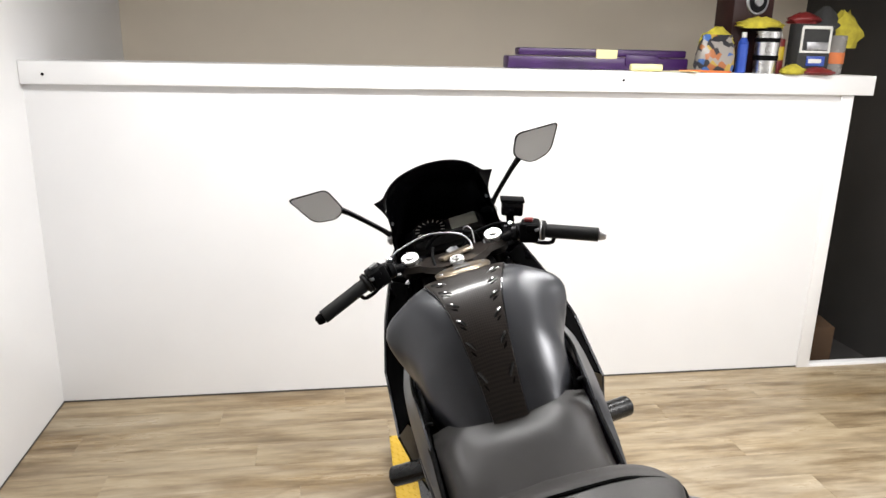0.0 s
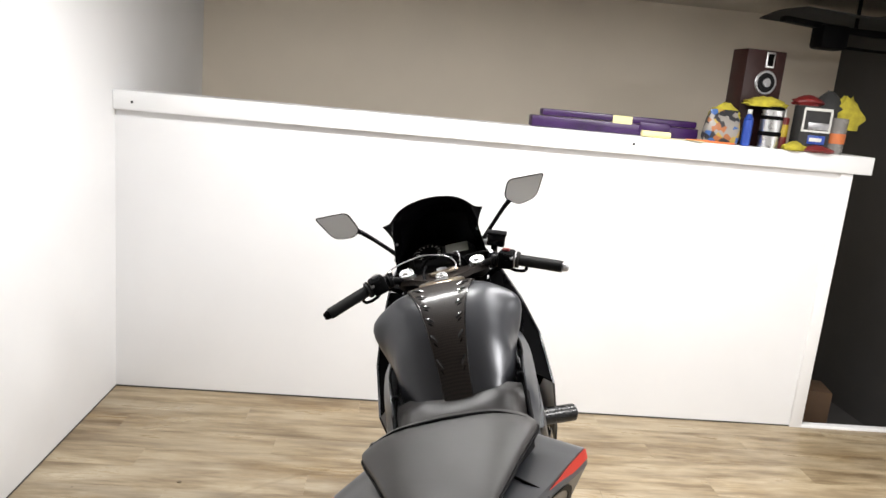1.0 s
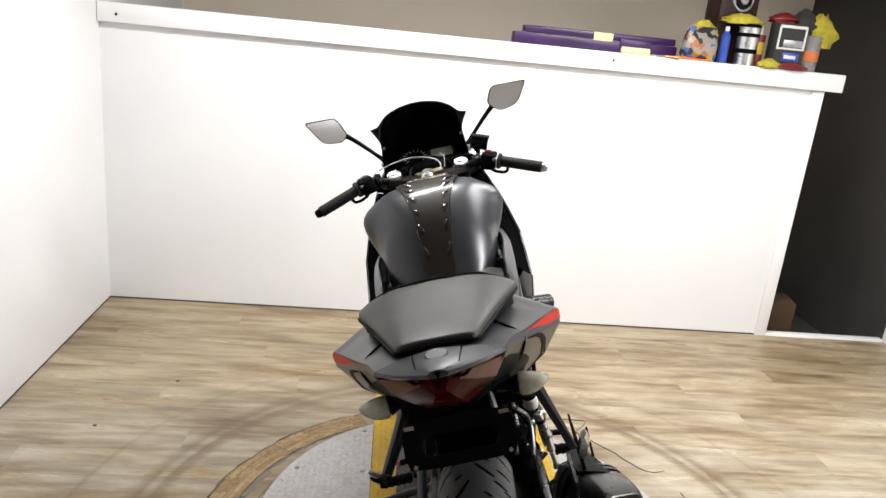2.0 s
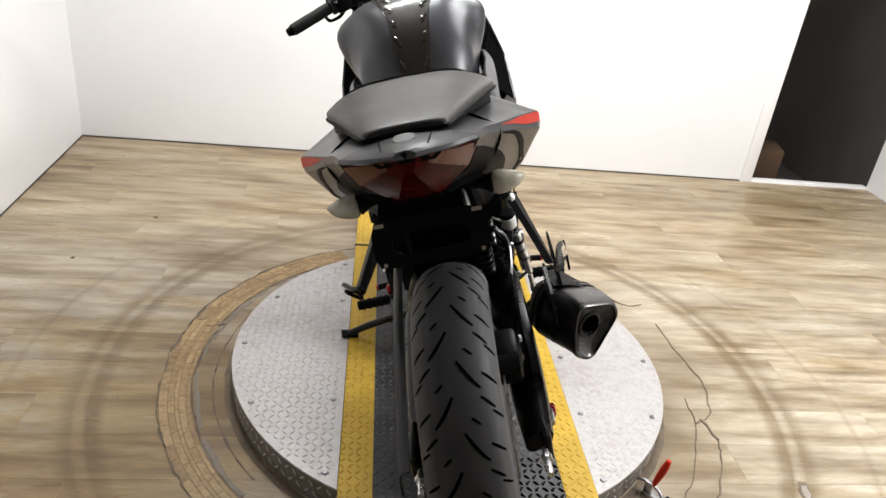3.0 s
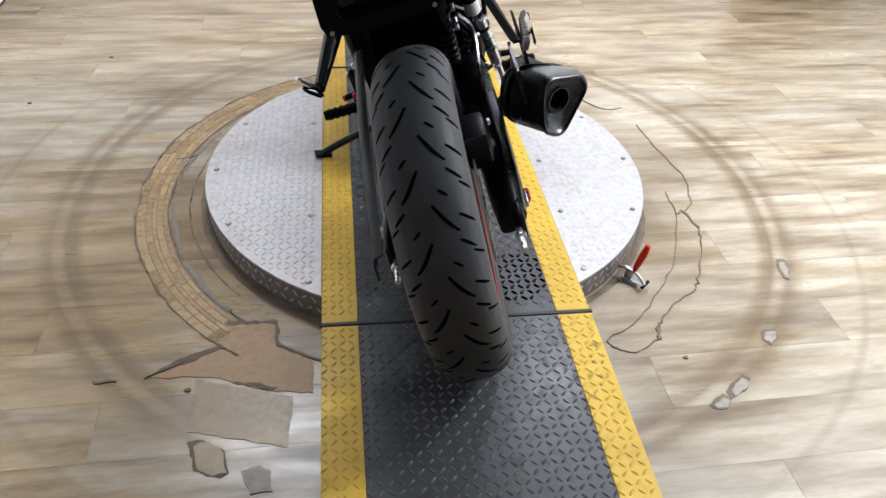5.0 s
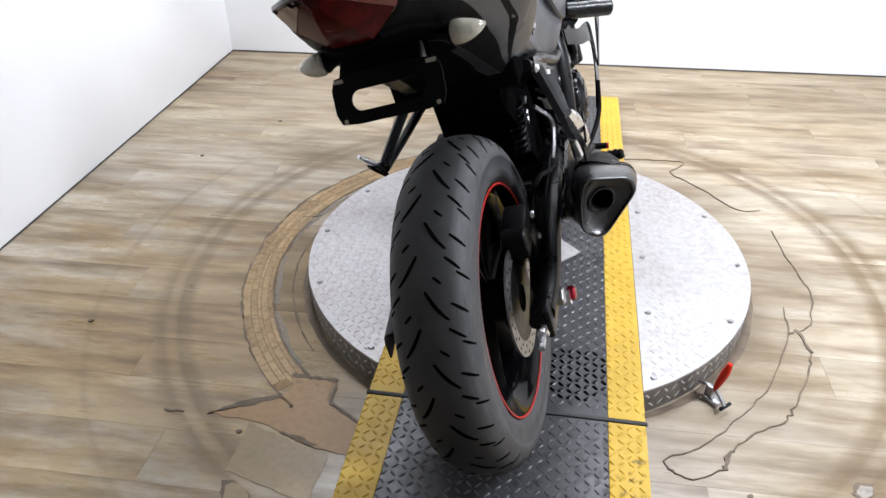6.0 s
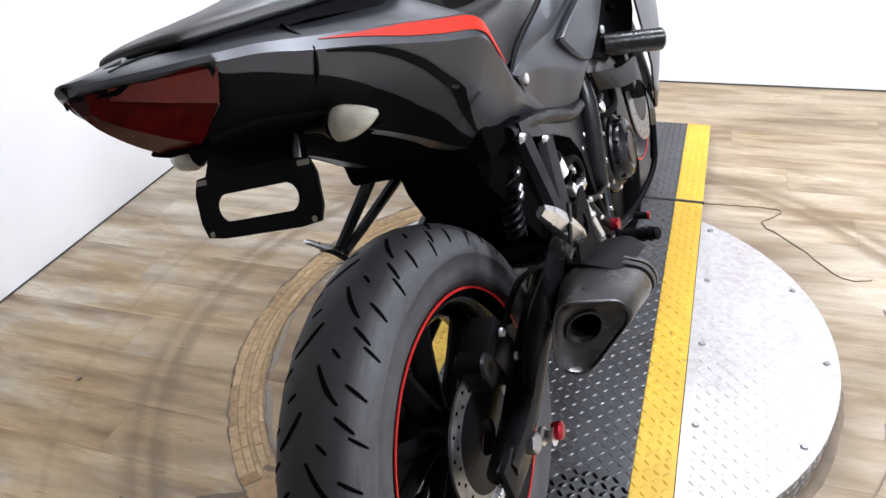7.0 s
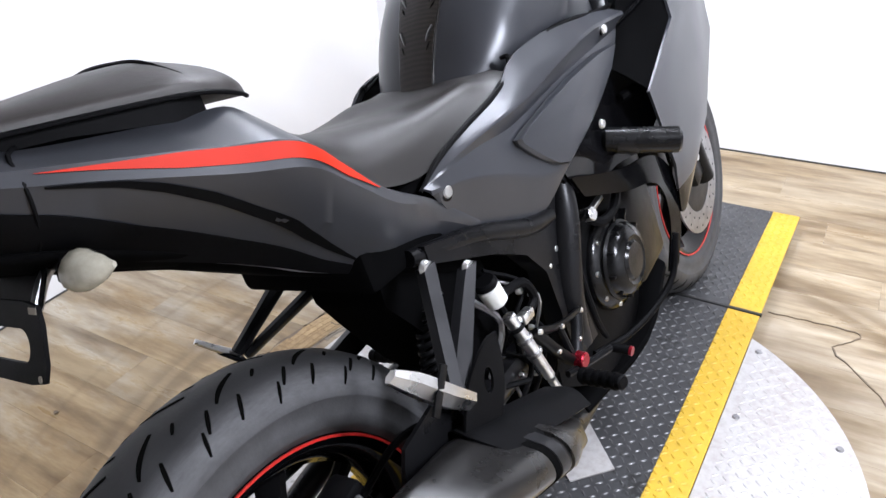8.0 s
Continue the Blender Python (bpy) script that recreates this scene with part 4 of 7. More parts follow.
for k in range(72):
    a, t = k * 0.75, k / 71
    spring.append((0.078 + 0.015 * math.cos(a), 0.300 + 0.034 * t + 0.022 * math.sin(a), 0.500 + 0.105 * t))
part("spring", Geo().tube(spring, 0.0042, 6, 2), DARKMETAL, shock, "dark coil spring")
for y, z in ((0.331, 0.608), (0.318, 0.583), (0.313, 0.571)):
    part("linkage_nut", Geo().cyl((0.103, y - 0.008, z - 0.003), (0.103, y + 0.008, z + 0.003), 0.0052, n=10, bev=0.001), STEEL, shock, "bright linkage nut")

# tail
TAIL = [[-0.278, (0, 1.032), (0.008, 1.031), (0.014, 1.027), (0.014, 1.023), (0.012, 1.021), (0.006, 1.020)],
        [-0.240, (0, 1.030), (0.034, 1.026), (0.060, 1.017), (0.062, 1.012), (0.058, 1.009), (0.038, 1.006)],
        [-0.200, (0, 1.026), (0.056, 1.020), (0.092, 1.008), (0.094, 1.002), (0.088, 0.998), (0.054, 0.995)],
        [-0.194, (0, 1.025), (0.058, 1.018), (0.095, 1.007), (0.097, 0.999), (0.072, 0.962), (0.030, 0.936)],
        [-0.150, (0, 1.018), (0.070, 1.010), (0.108, 0.998), (0.111, 0.988), (0.090, 0.946), (0.045, 0.918)],
        [-0.105, (0, 1.008), (0.082, 1.002), (0.127, 0.984), (0.130, 0.970), (0.109, 0.928), (0.060, 0.897)],
        [-0.050, (0, 0.995), (0.100, 0.988), (0.150, 0.968), (0.153, 0.950), (0.130, 0.908), (0.078, 0.873)],
        [0.050, (0, 0.974), (0.128, 0.970), (0.190, 0.938), (0.193, 0.910), (0.158, 0.862), (0.085, 0.817)],
        [0.112, (0, 0.950), (0.136, 0.960), (0.213, 0.916), (0.214, 0.888), (0.176, 0.832), (0.090, 0.777)],
        [0.165, (0, 0.875), (0.130, 0.902), (0.204, 0.868), (0.204, 0.848), (0.172, 0.800), (0.095, 0.740)],
        [0.240, (0, 0.795), (0.118, 0.832), (0.182, 0.806), (0.181, 0.792), (0.160, 0.758), (0.102, 0.700)],
        [0.330, (0, 0.740), (0.105, 0.762), (0.152, 0.757), (0.152, 0.747), (0.146, 0.726), (0.115, 0.685)],
        [0.420, (0, 0.675), (0.100, 0.684), (0.147, 0.682), (0.147, 0.677), (0.144, 0.670), (0.130, 0.658)]]
tail = part("tail_cowl", body(TAIL, 6, 1), PAINT, bike, "matt grey angular tail cowl", 24)
tail_rows = smooth_grid([[(x, y, z) for x, z in half] for y, *half in TAIL], 6, 1)


def flank(y, t):
    """A point of the tail's upper flank: t from its ridge down to the next edge."""
    for a, b in zip(tail_rows, tail_rows[1:]):
        if a[2][1] <= y <= b[2][1]:
            k = (y - a[2][1]) / (b[2][1] - a[2][1])
            p, q = (Vector(a[c]).lerp(Vector(b[c]), k) for c in (2, 3))
            return p.lerp(q, t) + Vector((0.0022, 0, 0.0004))


# red stripe on each flank, bent at its front end
stripe_rows = []
for k in range(33):
    y = -0.092 + 0.302 * k / 32
    grow = min(1, (y + 0.092) / 0.10, (0.212 - y) / 0.05)
    stripe_rows.append([flank(y, 0.30 - 0.22 * grow), flank(y, 0.32 + 0.36 * max(0, grow))])
both("red_stripe", Geo().shell(stripe_rows, -0.0012), RED, "red stripe along the tail", tail)


def cowl_point(y, c, out=0.0016):
    """A point of the tail's lower flank, c counted in edges from the middle line."""
    for a, b in zip(tail_rows, tail_rows[1:]):
        if a[2][1] <= y <= b[2][1]:
            k, j = (y - a[2][1]) / (b[2][1] - a[2][1]), min(int(c), 4)
            p, q = (Vector(a[i]).lerp(Vector(b[i]), k) for i in (j, j + 1))
            return p.lerp(q, c - j) + Vector((0.85 * out, 0, -0.5 * out))


def run(keys, y):
    """Straight steps between pairs of (y, value)."""
    for (ya, a), (yb, b) in zip(keys, keys[1:]):
        if y <= yb:
            return a + (b - a) * max(0, y - ya) / (yb - ya)
    return keys[-1][1]


# a black strip laid on the flank draws the shadow of a recess
SWEEP = ((-0.095, 3.04), (-0.04, 3.08), (-0.01, 3.2), (0.03, 3.47), (0.07, 3.85), (0.12, 4.25), (0.20, 4.66))
sweep_rows = []
for k in range(37):
    y = -0.090 + 0.290 * k / 36
    half = 0.02 + 0.10 * math.sin(math.pi * k / 36)
    c = run(SWEEP, y)
    sweep_rows.append([cowl_point(y, max(3.02, c - half)), cowl_point(y, min(4.98, max(3.04, c + half)))])
both("recess_shade", Geo().shell(sweep_rows, -0.001), BLACK, "black strip painted as the shade of a sweeping recess", tail)
# a black shell laid over the lower flank darkens it
LOWER = ((-0.20, 3.25), (-0.09, 3.60), (-0.03, 4.02), (0.06, 4.42), (0.16, 4.72), (0.24, 4.86))
lower_rows = []
for k in range(41):
    y = -0.203 + 0.440 * k / 40
    c = run(LOWER, y)
    lower_rows.append([cowl_point(y, c + (0.999 * 5 - c) * i / 3) for i in range(4)] if c >= 4 else [cowl_point(y, c), cowl_point(y, 4.0), cowl_point(y, 4.5), cowl_point(y, 4.995)])
both("lower_trim", Geo().shell(lower_rows, -0.001), BLACK, "black lower edge of the tail cowl", tail)
# lower black tail, lamp and number plate bracket
under = part("undertail", body([[-0.150, (0, 0.950), (0.04, 0.950), (0.060, 0.935), (0.04, 0.910)], [-0.08, (0, 0.93), (0.05, 0.93), (0.072, 0.900), (0.05, 0.876)], [0.04, (0, 0.87), (0.05, 0.87), (0.075, 0.835), (0.05, 0.814)],
                                [0.14, (0, 0.80), (0.05, 0.80), (0.080, 0.770), (0.06, 0.752)], [0.24, (0, 0.74), (0.06, 0.74), (0.090, 0.71), (0.07, 0.690)], [0.40, (0, 0.67), (0.09, 0.67), (0.112, 0.65), (0.10, 0.61)]]), SOOT, bike, "black undertail")
LENS = [[-0.272, (0, 1.022), (0.012, 1.021), (0.012, 1.012), (0.006, 1.000)], [-0.258, (0, 1.018), (0.034, 1.016), (0.028, 1.002), (0.012, 0.982)],
        [-0.228, (0, 1.010), (0.066, 1.008), (0.050, 0.982), (0.022, 0.955)], [-0.195, (0, 1.002), (0.095, 1.000), (0.072, 0.962), (0.030, 0.930)]]
light = part("tail_light", body(LENS, 5, 1), REDLENS, bike, "dark red pointed tail light", 20)
lens_rows = [[Vector(p).lerp(Vector(q), t) + Vector((0.0016, -0.0006, -0.0010)) for t in (0.10, 0.50, 0.92)] for _, p, q, _ in smooth_grid([[(x, y, z) for x, z in half] for y, *half in LENS], 5, 1)[4:]]
both("side_lens", Geo().shell([[tuple(p) for p in r] for r in lens_rows], -0.002), REDLENS2, "paler red outer lens", light)
both("panel_gap", Geo().tube([(0.076, -0.062, 0.9985), (0.104, -0.090, 0.9935), (0.1305, -0.100, 0.970), (0.110, -0.100, 0.928), (0.062, -0.100, 0.895)], 0.0020, 6), BLACK, "", tail)
part("tip_trim", Geo().slab([(0.0, -0.281, 1.030), (0.015, -0.277, 1.024), (0.046, -0.252, 1.012), (0.036, -0.260, 1.007), (0.0, -0.277, 1.015), (-0.036, -0.260, 1.007), (-0.046, -0.252, 1.012), (-0.015, -0.277, 1.024)], (0, 0.003, 0)), BLACK, tail)
part("tail_underside", body([[-0.196, (0, 0.940), (0.034, 0.936), (0.042, 0.930), (0.02, 0.924)], [-0.150, (0, 0.936), (0.060, 0.932), (0.070, 0.922), (0.04, 0.910)], [-0.080, (0, 0.910), (0.085, 0.905), (0.093, 0.893), (0.05, 0.878)], [0.02, (0, 0.86), (0.09, 0.855), (0.098, 0.842), (0.06, 0.828)]]), SOOT, bike, "black panel under the tail light")
bracket = part("plate_bracket", Geo().slab([(-0.068, -0.085, 0.905), (0.068, -0.085, 0.905), (0.078, -0.120, 0.862), (-0.078, -0.120, 0.862)], (0, 0.004, 0.003)), BLACK, bike, "empty black number plate bracket with a long slot")
# frame of the bracket round its slot
PB = Matrix.Translation((0, -0.124, 0.868)) @ Matrix.Rotation(radians(-22), 4, "X")


def slot_frame():
    g = Geo()
    n = 32
    ins, outs = [], []
    for k in range(n):
        a = 2 * math.pi * k / n
        cx = 0.045 if math.cos(a) > 0 else -0.045
        ins.append((cx + 0.016 * math.cos(a), -0.036 + 0.016 * math.sin(a)))
        t = (abs(math.cos(a) / 0.090) ** 8 + abs(math.sin(a) / 0.038) ** 8) ** 0.125
        outs.append((math.cos(a) / t, -0.033 + math.sin(a) / t))
    rows = []
    for ring, d in ((ins, 0), (outs, 0), (outs, 0.004), (ins, 0.004)):
        rows.append([PB @ Vector((x, d, z)) for x, z in ring])
    return g.grid(rows + [rows[0]], True)


part("slot_frame", slot_frame(), BLACK, bracket)
# solid pieces in a floor tone draw the view through open holes
for x in (-0.076, 0.076):
    part("plate_hole", Geo().slab([PB @ Vector((x + dx, -0.0008, -0.003 + dz)) for dx, dz in ((-0.008, -0.003), (0.008, -0.003), (0.008, 0.003), (-0.008, 0.003))], (0, 0.0005, 0.0)), HOLEGREY, bracket)
    part("plate_hole", Geo().cyl(PB @ Vector((x, -0.0008, -0.064)), PB @ Vector((x, 0.0, -0.064)), 0.0035, n=10), HOLEGREY, bracket)
part("bracket_stay", Geo().tube([(0.055, -0.06, 0.90), (0.060, -0.095, 0.885), (0.064, -0.118, 0.862)], 0.006, 8), STEEL, bracket, "bare metal stay")
for sg, q in ((1, (0.108, -0.088, 0.886)), (-1, (-0.104, -0.082, 0.888))):
    ind = part("indicator", Geo().tube([(q[0] - sg * 0.001, *q[1:]), (q[0] + sg * 0.004, *q[1:]), (q[0] + sg * 0.020, q[1] - 0.001, q[2]), (q[0] + sg * 0.038, q[1] + 0.004, q[2]), (q[0] + sg * 0.050, q[1] + 0.010, q[2])],
                                       [0.015, 0.0195, 0.0185, 0.0120, 0.003], 14, 5, 0.85), CLEAR, bike, "clear lens rear indicator")
    part("stalk", Geo().tube([(q[0], *q[1:]), (q[0] - sg * 0.020, q[1] + 0.004, q[2] + 0.002), (sg * 0.055, q[1] + 0.01, q[2] + 0.006)], [0.017, 0.010, 0.010], 10), BLACK, ind)

# seats
pillion = part("passenger_seat", body([[-0.186, (0, 1.033), (0.036, 1.032), (0.052, 1.029), (0.056, 1.023)], [-0.178, (0, 1.036), (0.040, 1.035), (0.058, 1.031), (0.062, 1.023)], [-0.140, (0, 1.037), (0.046, 1.036), (0.070, 1.029), (0.075, 1.018)],
                                        [-0.040, (0, 1.036), (0.068, 1.031), (0.102, 1.017), (0.107, 1.005)], [0.060, (0, 1.036), (0.078, 1.030), (0.134, 1.005), (0.140, 0.990)],
                                        [0.098, (0, 1.028), (0.084, 1.019), (0.134, 0.996), (0.141, 0.981)], [0.128, (0, 1.014), (0.080, 1.007), (0.124, 0.990), (0.132, 0.970)], [0.148, (0, 0.996), (0.076, 0.991), (0.110, 0.980), (0.116, 0.964)]], 5, 4), SEATGREY, bike, "grey vinyl passenger seat pad", 32)
seam = [(0.057, -0.186, 1.022), (0.063, -0.178, 1.022), (0.076, -0.140, 1.017), (0.108, -0.040, 1.004), (0.141, 0.060, 0.989), (0.142, 0.098, 0.980), (0.133, 0.128, 0.970), (0.117, 0.148, 0.963)]
both("piping", Geo().tube(seam, 0.0026, 6), BLACK, "", pillion)
part("rear_piping", Geo().tube([(-0.057, -0.186, 1.022), (0, -0.188, 1.026), (0.057, -0.186, 1.022)], 0.0026, 6), BLACK, pillion)
FRONT_SEAM = [(0.141, 0.086, 0.984), (0.130, 0.080, 1.0015), (0.104, 0.074, 1.0175), (0.078, 0.069, 1.0290), (0.040, 0.066, 1.0340), (0, 0.064, 1.0362)]
part("front_piping", Geo().tube([(s * x, y, z) for s, pts in ((-1, FRONT_SEAM), (1, FRONT_SEAM[-2::-1])) for x, y, z in pts], 0.0030, 6, 4), BLACK, pillion)
both("seat_base", Geo().slab([(0.050, -0.182, 1.010), (0.070, -0.140, 1.004), (0.101, -0.040, 0.990), (0.132, 0.050, 0.968), (0.132, 0.085, 0.962), (0.09, 0.100, 0.958), (0.0, 0.095, 0.964), (0.0, -0.182, 1.012)], (0, 0, 0.023)), BLACK, "", pillion)
part("emblem", Geo().cyl((0, -0.222, 1.0255), (0, -0.2222, 1.0296), 0.017, 0.016, 24, 0.001), DASHGREY, tail, "worn round badge without lettering")
both("centre_gap", Geo().tube([(0.036, -0.195, 1.0232), (0.034, -0.222, 1.0262), (0.030, -0.252, 1.0262)], 0.0012, 6), BLACK, "", tail)
rider = part("rider_seat", body([[0.155, (0, 0.940), (0.060, 0.938), (0.105, 0.925), (0.118, 0.890)], [0.200, (0, 0.915), (0.065, 0.912), (0.112, 0.892), (0.126, 0.850)], [0.260, (0, 0.884), (0.070, 0.880), (0.120, 0.850), (0.136, 0.805)],
                                 [0.340, (0, 0.866), (0.072, 0.864), (0.120, 0.842), (0.140, 0.785)], [0.430, (0, 0.848), (0.070, 0.850), (0.118, 0.848), (0.142, 0.800)],
                                 [0.510, (0, 0.842), (0.070, 0.846), (0.118, 0.855), (0.146, 0.822)], [0.560, (0, 0.858), (0.070, 0.857), (0.112, 0.852), (0.148, 0.840)], [0.595, (0, 0.862), (0.070, 0.860), (0.112, 0.854), (0.148, 0.844)]], 5, 4), SEAT, bike, "black vinyl rider seat", 35)

part("seat_pan", Geo().box((0, 0.33, 0.735), (0.262, 0.26, 0.10), (0, 0, 0), 0.012), SOOT, rider, "black pan under the seat")

# tank
TANK = [[0.540, (0, 0.815), (0.034, 0.814), (0.066, 0.812), (0.090, 0.808), (0.092, 0.79)], [0.556, (0, 0.858), (0.037, 0.855), (0.070, 0.846), (0.093, 0.830), (0.096, 0.79)], [0.578, (0, 0.898), (0.041, 0.895), (0.077, 0.880), (0.102, 0.852), (0.106, 0.81)],
        [0.606, (0, 0.944), (0.047, 0.939), (0.088, 0.918), (0.118, 0.876), (0.122, 0.82)], [0.645, (0, 0.992), (0.055, 0.986), (0.102, 0.960), (0.136, 0.905), (0.138, 0.825)],
        [0.690, (0, 1.027), (0.063, 1.021), (0.112, 0.996), (0.145, 0.936), (0.147, 0.84)], [0.732, (0, 1.048), (0.070, 1.043), (0.123, 1.020), (0.162, 0.962), (0.152, 0.85)],
        [0.770, (0, 1.057), (0.076, 1.052), (0.134, 1.034), (0.190, 0.978), (0.156, 0.86)], [0.800, (0, 1.060), (0.079, 1.054), (0.133, 1.036), (0.186, 0.982), (0.156, 0.86)],
        [0.862, (0, 1.044), (0.077, 1.038), (0.116, 1.018), (0.150, 0.970), (0.152, 0.86)], [0.925, (0, 1.012), (0.066, 1.006), (0.100, 0.990), (0.126, 0.948), (0.138, 0.86)],
        [0.965, (0, 0.975), (0.060, 0.970), (0.090, 0.955), (0.112, 0.92), (0.122, 0.85)], [1.000, (0, 0.92), (0.060, 0.915), (0.085, 0.90), (0.10, 0.87), (0.11, 0.83)]]
tank = part("fuel_tank", body(TANK, 6, 5), PAINT, bike, "matt dark grey fuel tank", 50)
tank_rows = smooth_grid([[(x, y, z) for x, z in half] for y, *half in TANK], 6, 5)


def on_tank(x, y, lift=0.0):
    """The tank's top at x, y."""
    i = min(range(len(tank_rows)), key=lambda k: abs(tank_rows[k][0][1] - y))
    i = min(max(i if tank_rows[i][0][1] <= y else i - 1, 0), len(tank_rows) - 2)
    t = (y - tank_rows[i][0][1]) / (tank_rows[i + 1][0][1] - tank_rows[i][0][1])
    zs = []
    for row in (tank_rows[i], tank_rows[i + 1]):
        z = row[-1][2]
        for a, b in zip(row, row[1:]):
            if a[0] <= abs(x) <= b[0]:
                z = a[2] + (b[2] - a[2]) * (abs(x) - a[0]) / max(1e-9, b[0] - a[0])
                break
        zs.append(z)
    return (x, y, zs[0] + (zs[1] - zs[0]) * t + lift)


def pad_half(y):
    pts = [(0.550, 0.031), (0.58, 0.034), (0.64, 0.043), (0.70, 0.055), (0.75, 0.069), (0.79, 0.083), (0.83, 0.088)]
    for (a, p), (b, q) in zip(pts, pts[1:]):
        if a <= y <= b:
            return p + (q - p) * (y - a) / (b - a)
    return pts[-1][1]


PAD0, PAD1 = 0.552, 0.815
rows = []
for k in range(31):
    y = PAD0 + (PAD1 - PAD0) * k / 30
    h = pad_half(y)
    rows.append([on_tank(h * u, y - 0.022 * (1 - u * u) * (k / 30) ** 3, 0.0035 - 0.0018 * abs(u) ** 6) for u in (-1, -0.97, -0.8, -0.6, -0.4, -0.2, 0, 0.2, 0.4, 0.6, 0.8, 0.97, 1)])
pad = part("tank_pad", Geo().shell(rows, 0.004), CARBON, tank, "glossy carbon weave tank pad with slanted ribs")
for k in range(6):
    y = 0.580 + 0.0365 * k
    h = pad_half(y)
    for sg in (-1, 1):
        rib = part("rib", Geo().tube([on_tank(sg * h * u, y + dy, lift) for u, dy, lift in ((0.97, 0.020, 0.0050), (0.76, 0.012, 0.0064), (0.50, 0.001, 0.0046))], [0.0038, 0.0042, 0.0016], 8, 4), RESIN, pad)
        part("rib_slot", Geo().tube([on_tank(sg * h * u, y + dy, lift) for u, dy, lift in ((0.93, 0.010, 0.0036), (0.74, 0.003, 0.0040), (0.50, -0.007, 0.0034))], [0.0030, 0.0042, 0.0022], 8, 4), GROOVE, rib)
for sg in (-1, 1):
    line = [PAD0 + (PAD1 - PAD0) * k / 16 for k in range(17)]
    part("pad_edge", Geo().tube([on_tank(sg * pad_half(y), y, 0.0034) for y in line], 0.0030, 8, 3), RESIN, pad)
FC = pose(0.002, 0.862, 1.0475, -8, 0, 0)
ring = []
for r, z in ((0.046, -0.006), (0.050, 0.0), (0.050, 0.005), (0.047, 0.007), (0.036, 0.0065), (0.033, 0.009), (0.0, 0.0095)):
    ring.append([FC @ Vector((1.22 * r * math.cos(t), r * math.sin(t), z)) for t in (2 * math.pi * k / 40 for k in range(40))])
fcap = part("fuel_cap", Geo().grid(ring, True), CAPMETAL, tank, "worn bronze coloured fuel cap")
for k in range(6):
    a = 2 * math.pi * k / 6 + 0.3
    p = FC @ Vector((0.050 * math.cos(a), 0.041 * math.sin(a), 0.006))
    bolt_head(p, (0, 0.14, 1), 0.0045, 0.003, fcap, STEEL)
part("key_flap", Geo().box(FC @ Vector((0, -0.004, 0.010)), (0.036, 0.022, 0.004), (-8, 0, 0), 0.0015), STEEL, fcap)

# side covers between tank, seat and frame
top = [(0.145, 0.326, 0.770), (0.146, 0.380, 0.792), (0.150, 0.450, 0.810), (0.153, 0.530, 0.826), (0.157, 0.595, 0.866), (0.166, 0.704, 0.876), (0.170, 0.801, 0.866), (0.168, 0.870, 0.860), (0.164, 0.950, 0.846)]
bot = [(0.149, 0.332, 0.762), (0.152, 0.390, 0.690), (0.156, 0.440, 0.666), (0.160, 0.510, 0.634), (0.166, 0.572, 0.622), (0.172, 0.640, 0.668), (0.176, 0.760, 0.712), (0.175, 0.850, 0.757), (0.170, 0.945, 0.806)]
RIDGE = ((0.33, 0.434, 0.497, 0.583, 0.712, 0.808, 0.95), (0.772, 0.792, 0.796, 0.808, 0.836, 0.846, 0.838))
FOOT = ((0.33, 0.434, 0.500, 0.557, 0.628, 0.700, 0.800, 0.950), (0.769, 0.782, 0.776, 0.778, 0.791, 0.803, 0.811, 0.820))
CREASE = ((0.33, 0.408, 0.464, 0.550, 0.636, 0.950), (0.764, 0.752, 0.733, 0.695, 0.655, 0.50))
rows = []
for a, b in zip(top, bot):
    # a ridge running down to the rear, a scoop under it, a flat face, and an undercut below the crease
    ts = np.linspace(0, 1, 400)
    ys, zs = a[1] + (b[1] - a[1]) * ts, a[2] + (b[2] - a[2]) * ts
    below = [ts[int(np.argmax(np.append(zs < np.interp(ys, *line), True)) % 400)] for line in (RIDGE, FOOT, CREASE)]
    t1 = min(0.45, max(0.05, below[0]))
    t2 = min(0.70, max(t1 + 0.05, below[1]))
    t3 = min(0.93, max(t2 + 0.08, below[2] if below[2] > 0 else 0.93))
    g = min(1, max(0, (a[1] - 0.36) / 0.20))
    row = []
    for t, out in ((0, 0.0), (0.5 * t1, 0.009 * g), (0.92 * t1, 0.0185 * g), (t1, 0.0190 * g), (t1 + 0.08 * (t2 - t1), 0.0175 * g), (0.92 * t2 + 0.08 * t1, 0.003), (t2, 0.0025), (0.97 * t3 + 0.03 * t2, 0.006), (t3, 0.006), (t3 + 0.04, 0.004), (1, 0.006 - 0.34 * (1 - t3) * math.dist(a, b))):
        row.append((a[0] + (b[0] - a[0]) * t + out, a[1] + (b[1] - a[1]) * t, a[2] + (b[2] - a[2]) * t))
    rows.append(row)
cover_rows = smooth_grid(rows, 4, 1)


def on_cover(y, z):
    """How far the side cover stands out at y, z."""
    best = min((p for r in cover_rows for p in r), key=lambda p: (p[1] - y) ** 2 + (p[2] - z) ** 2)
    return best[0]


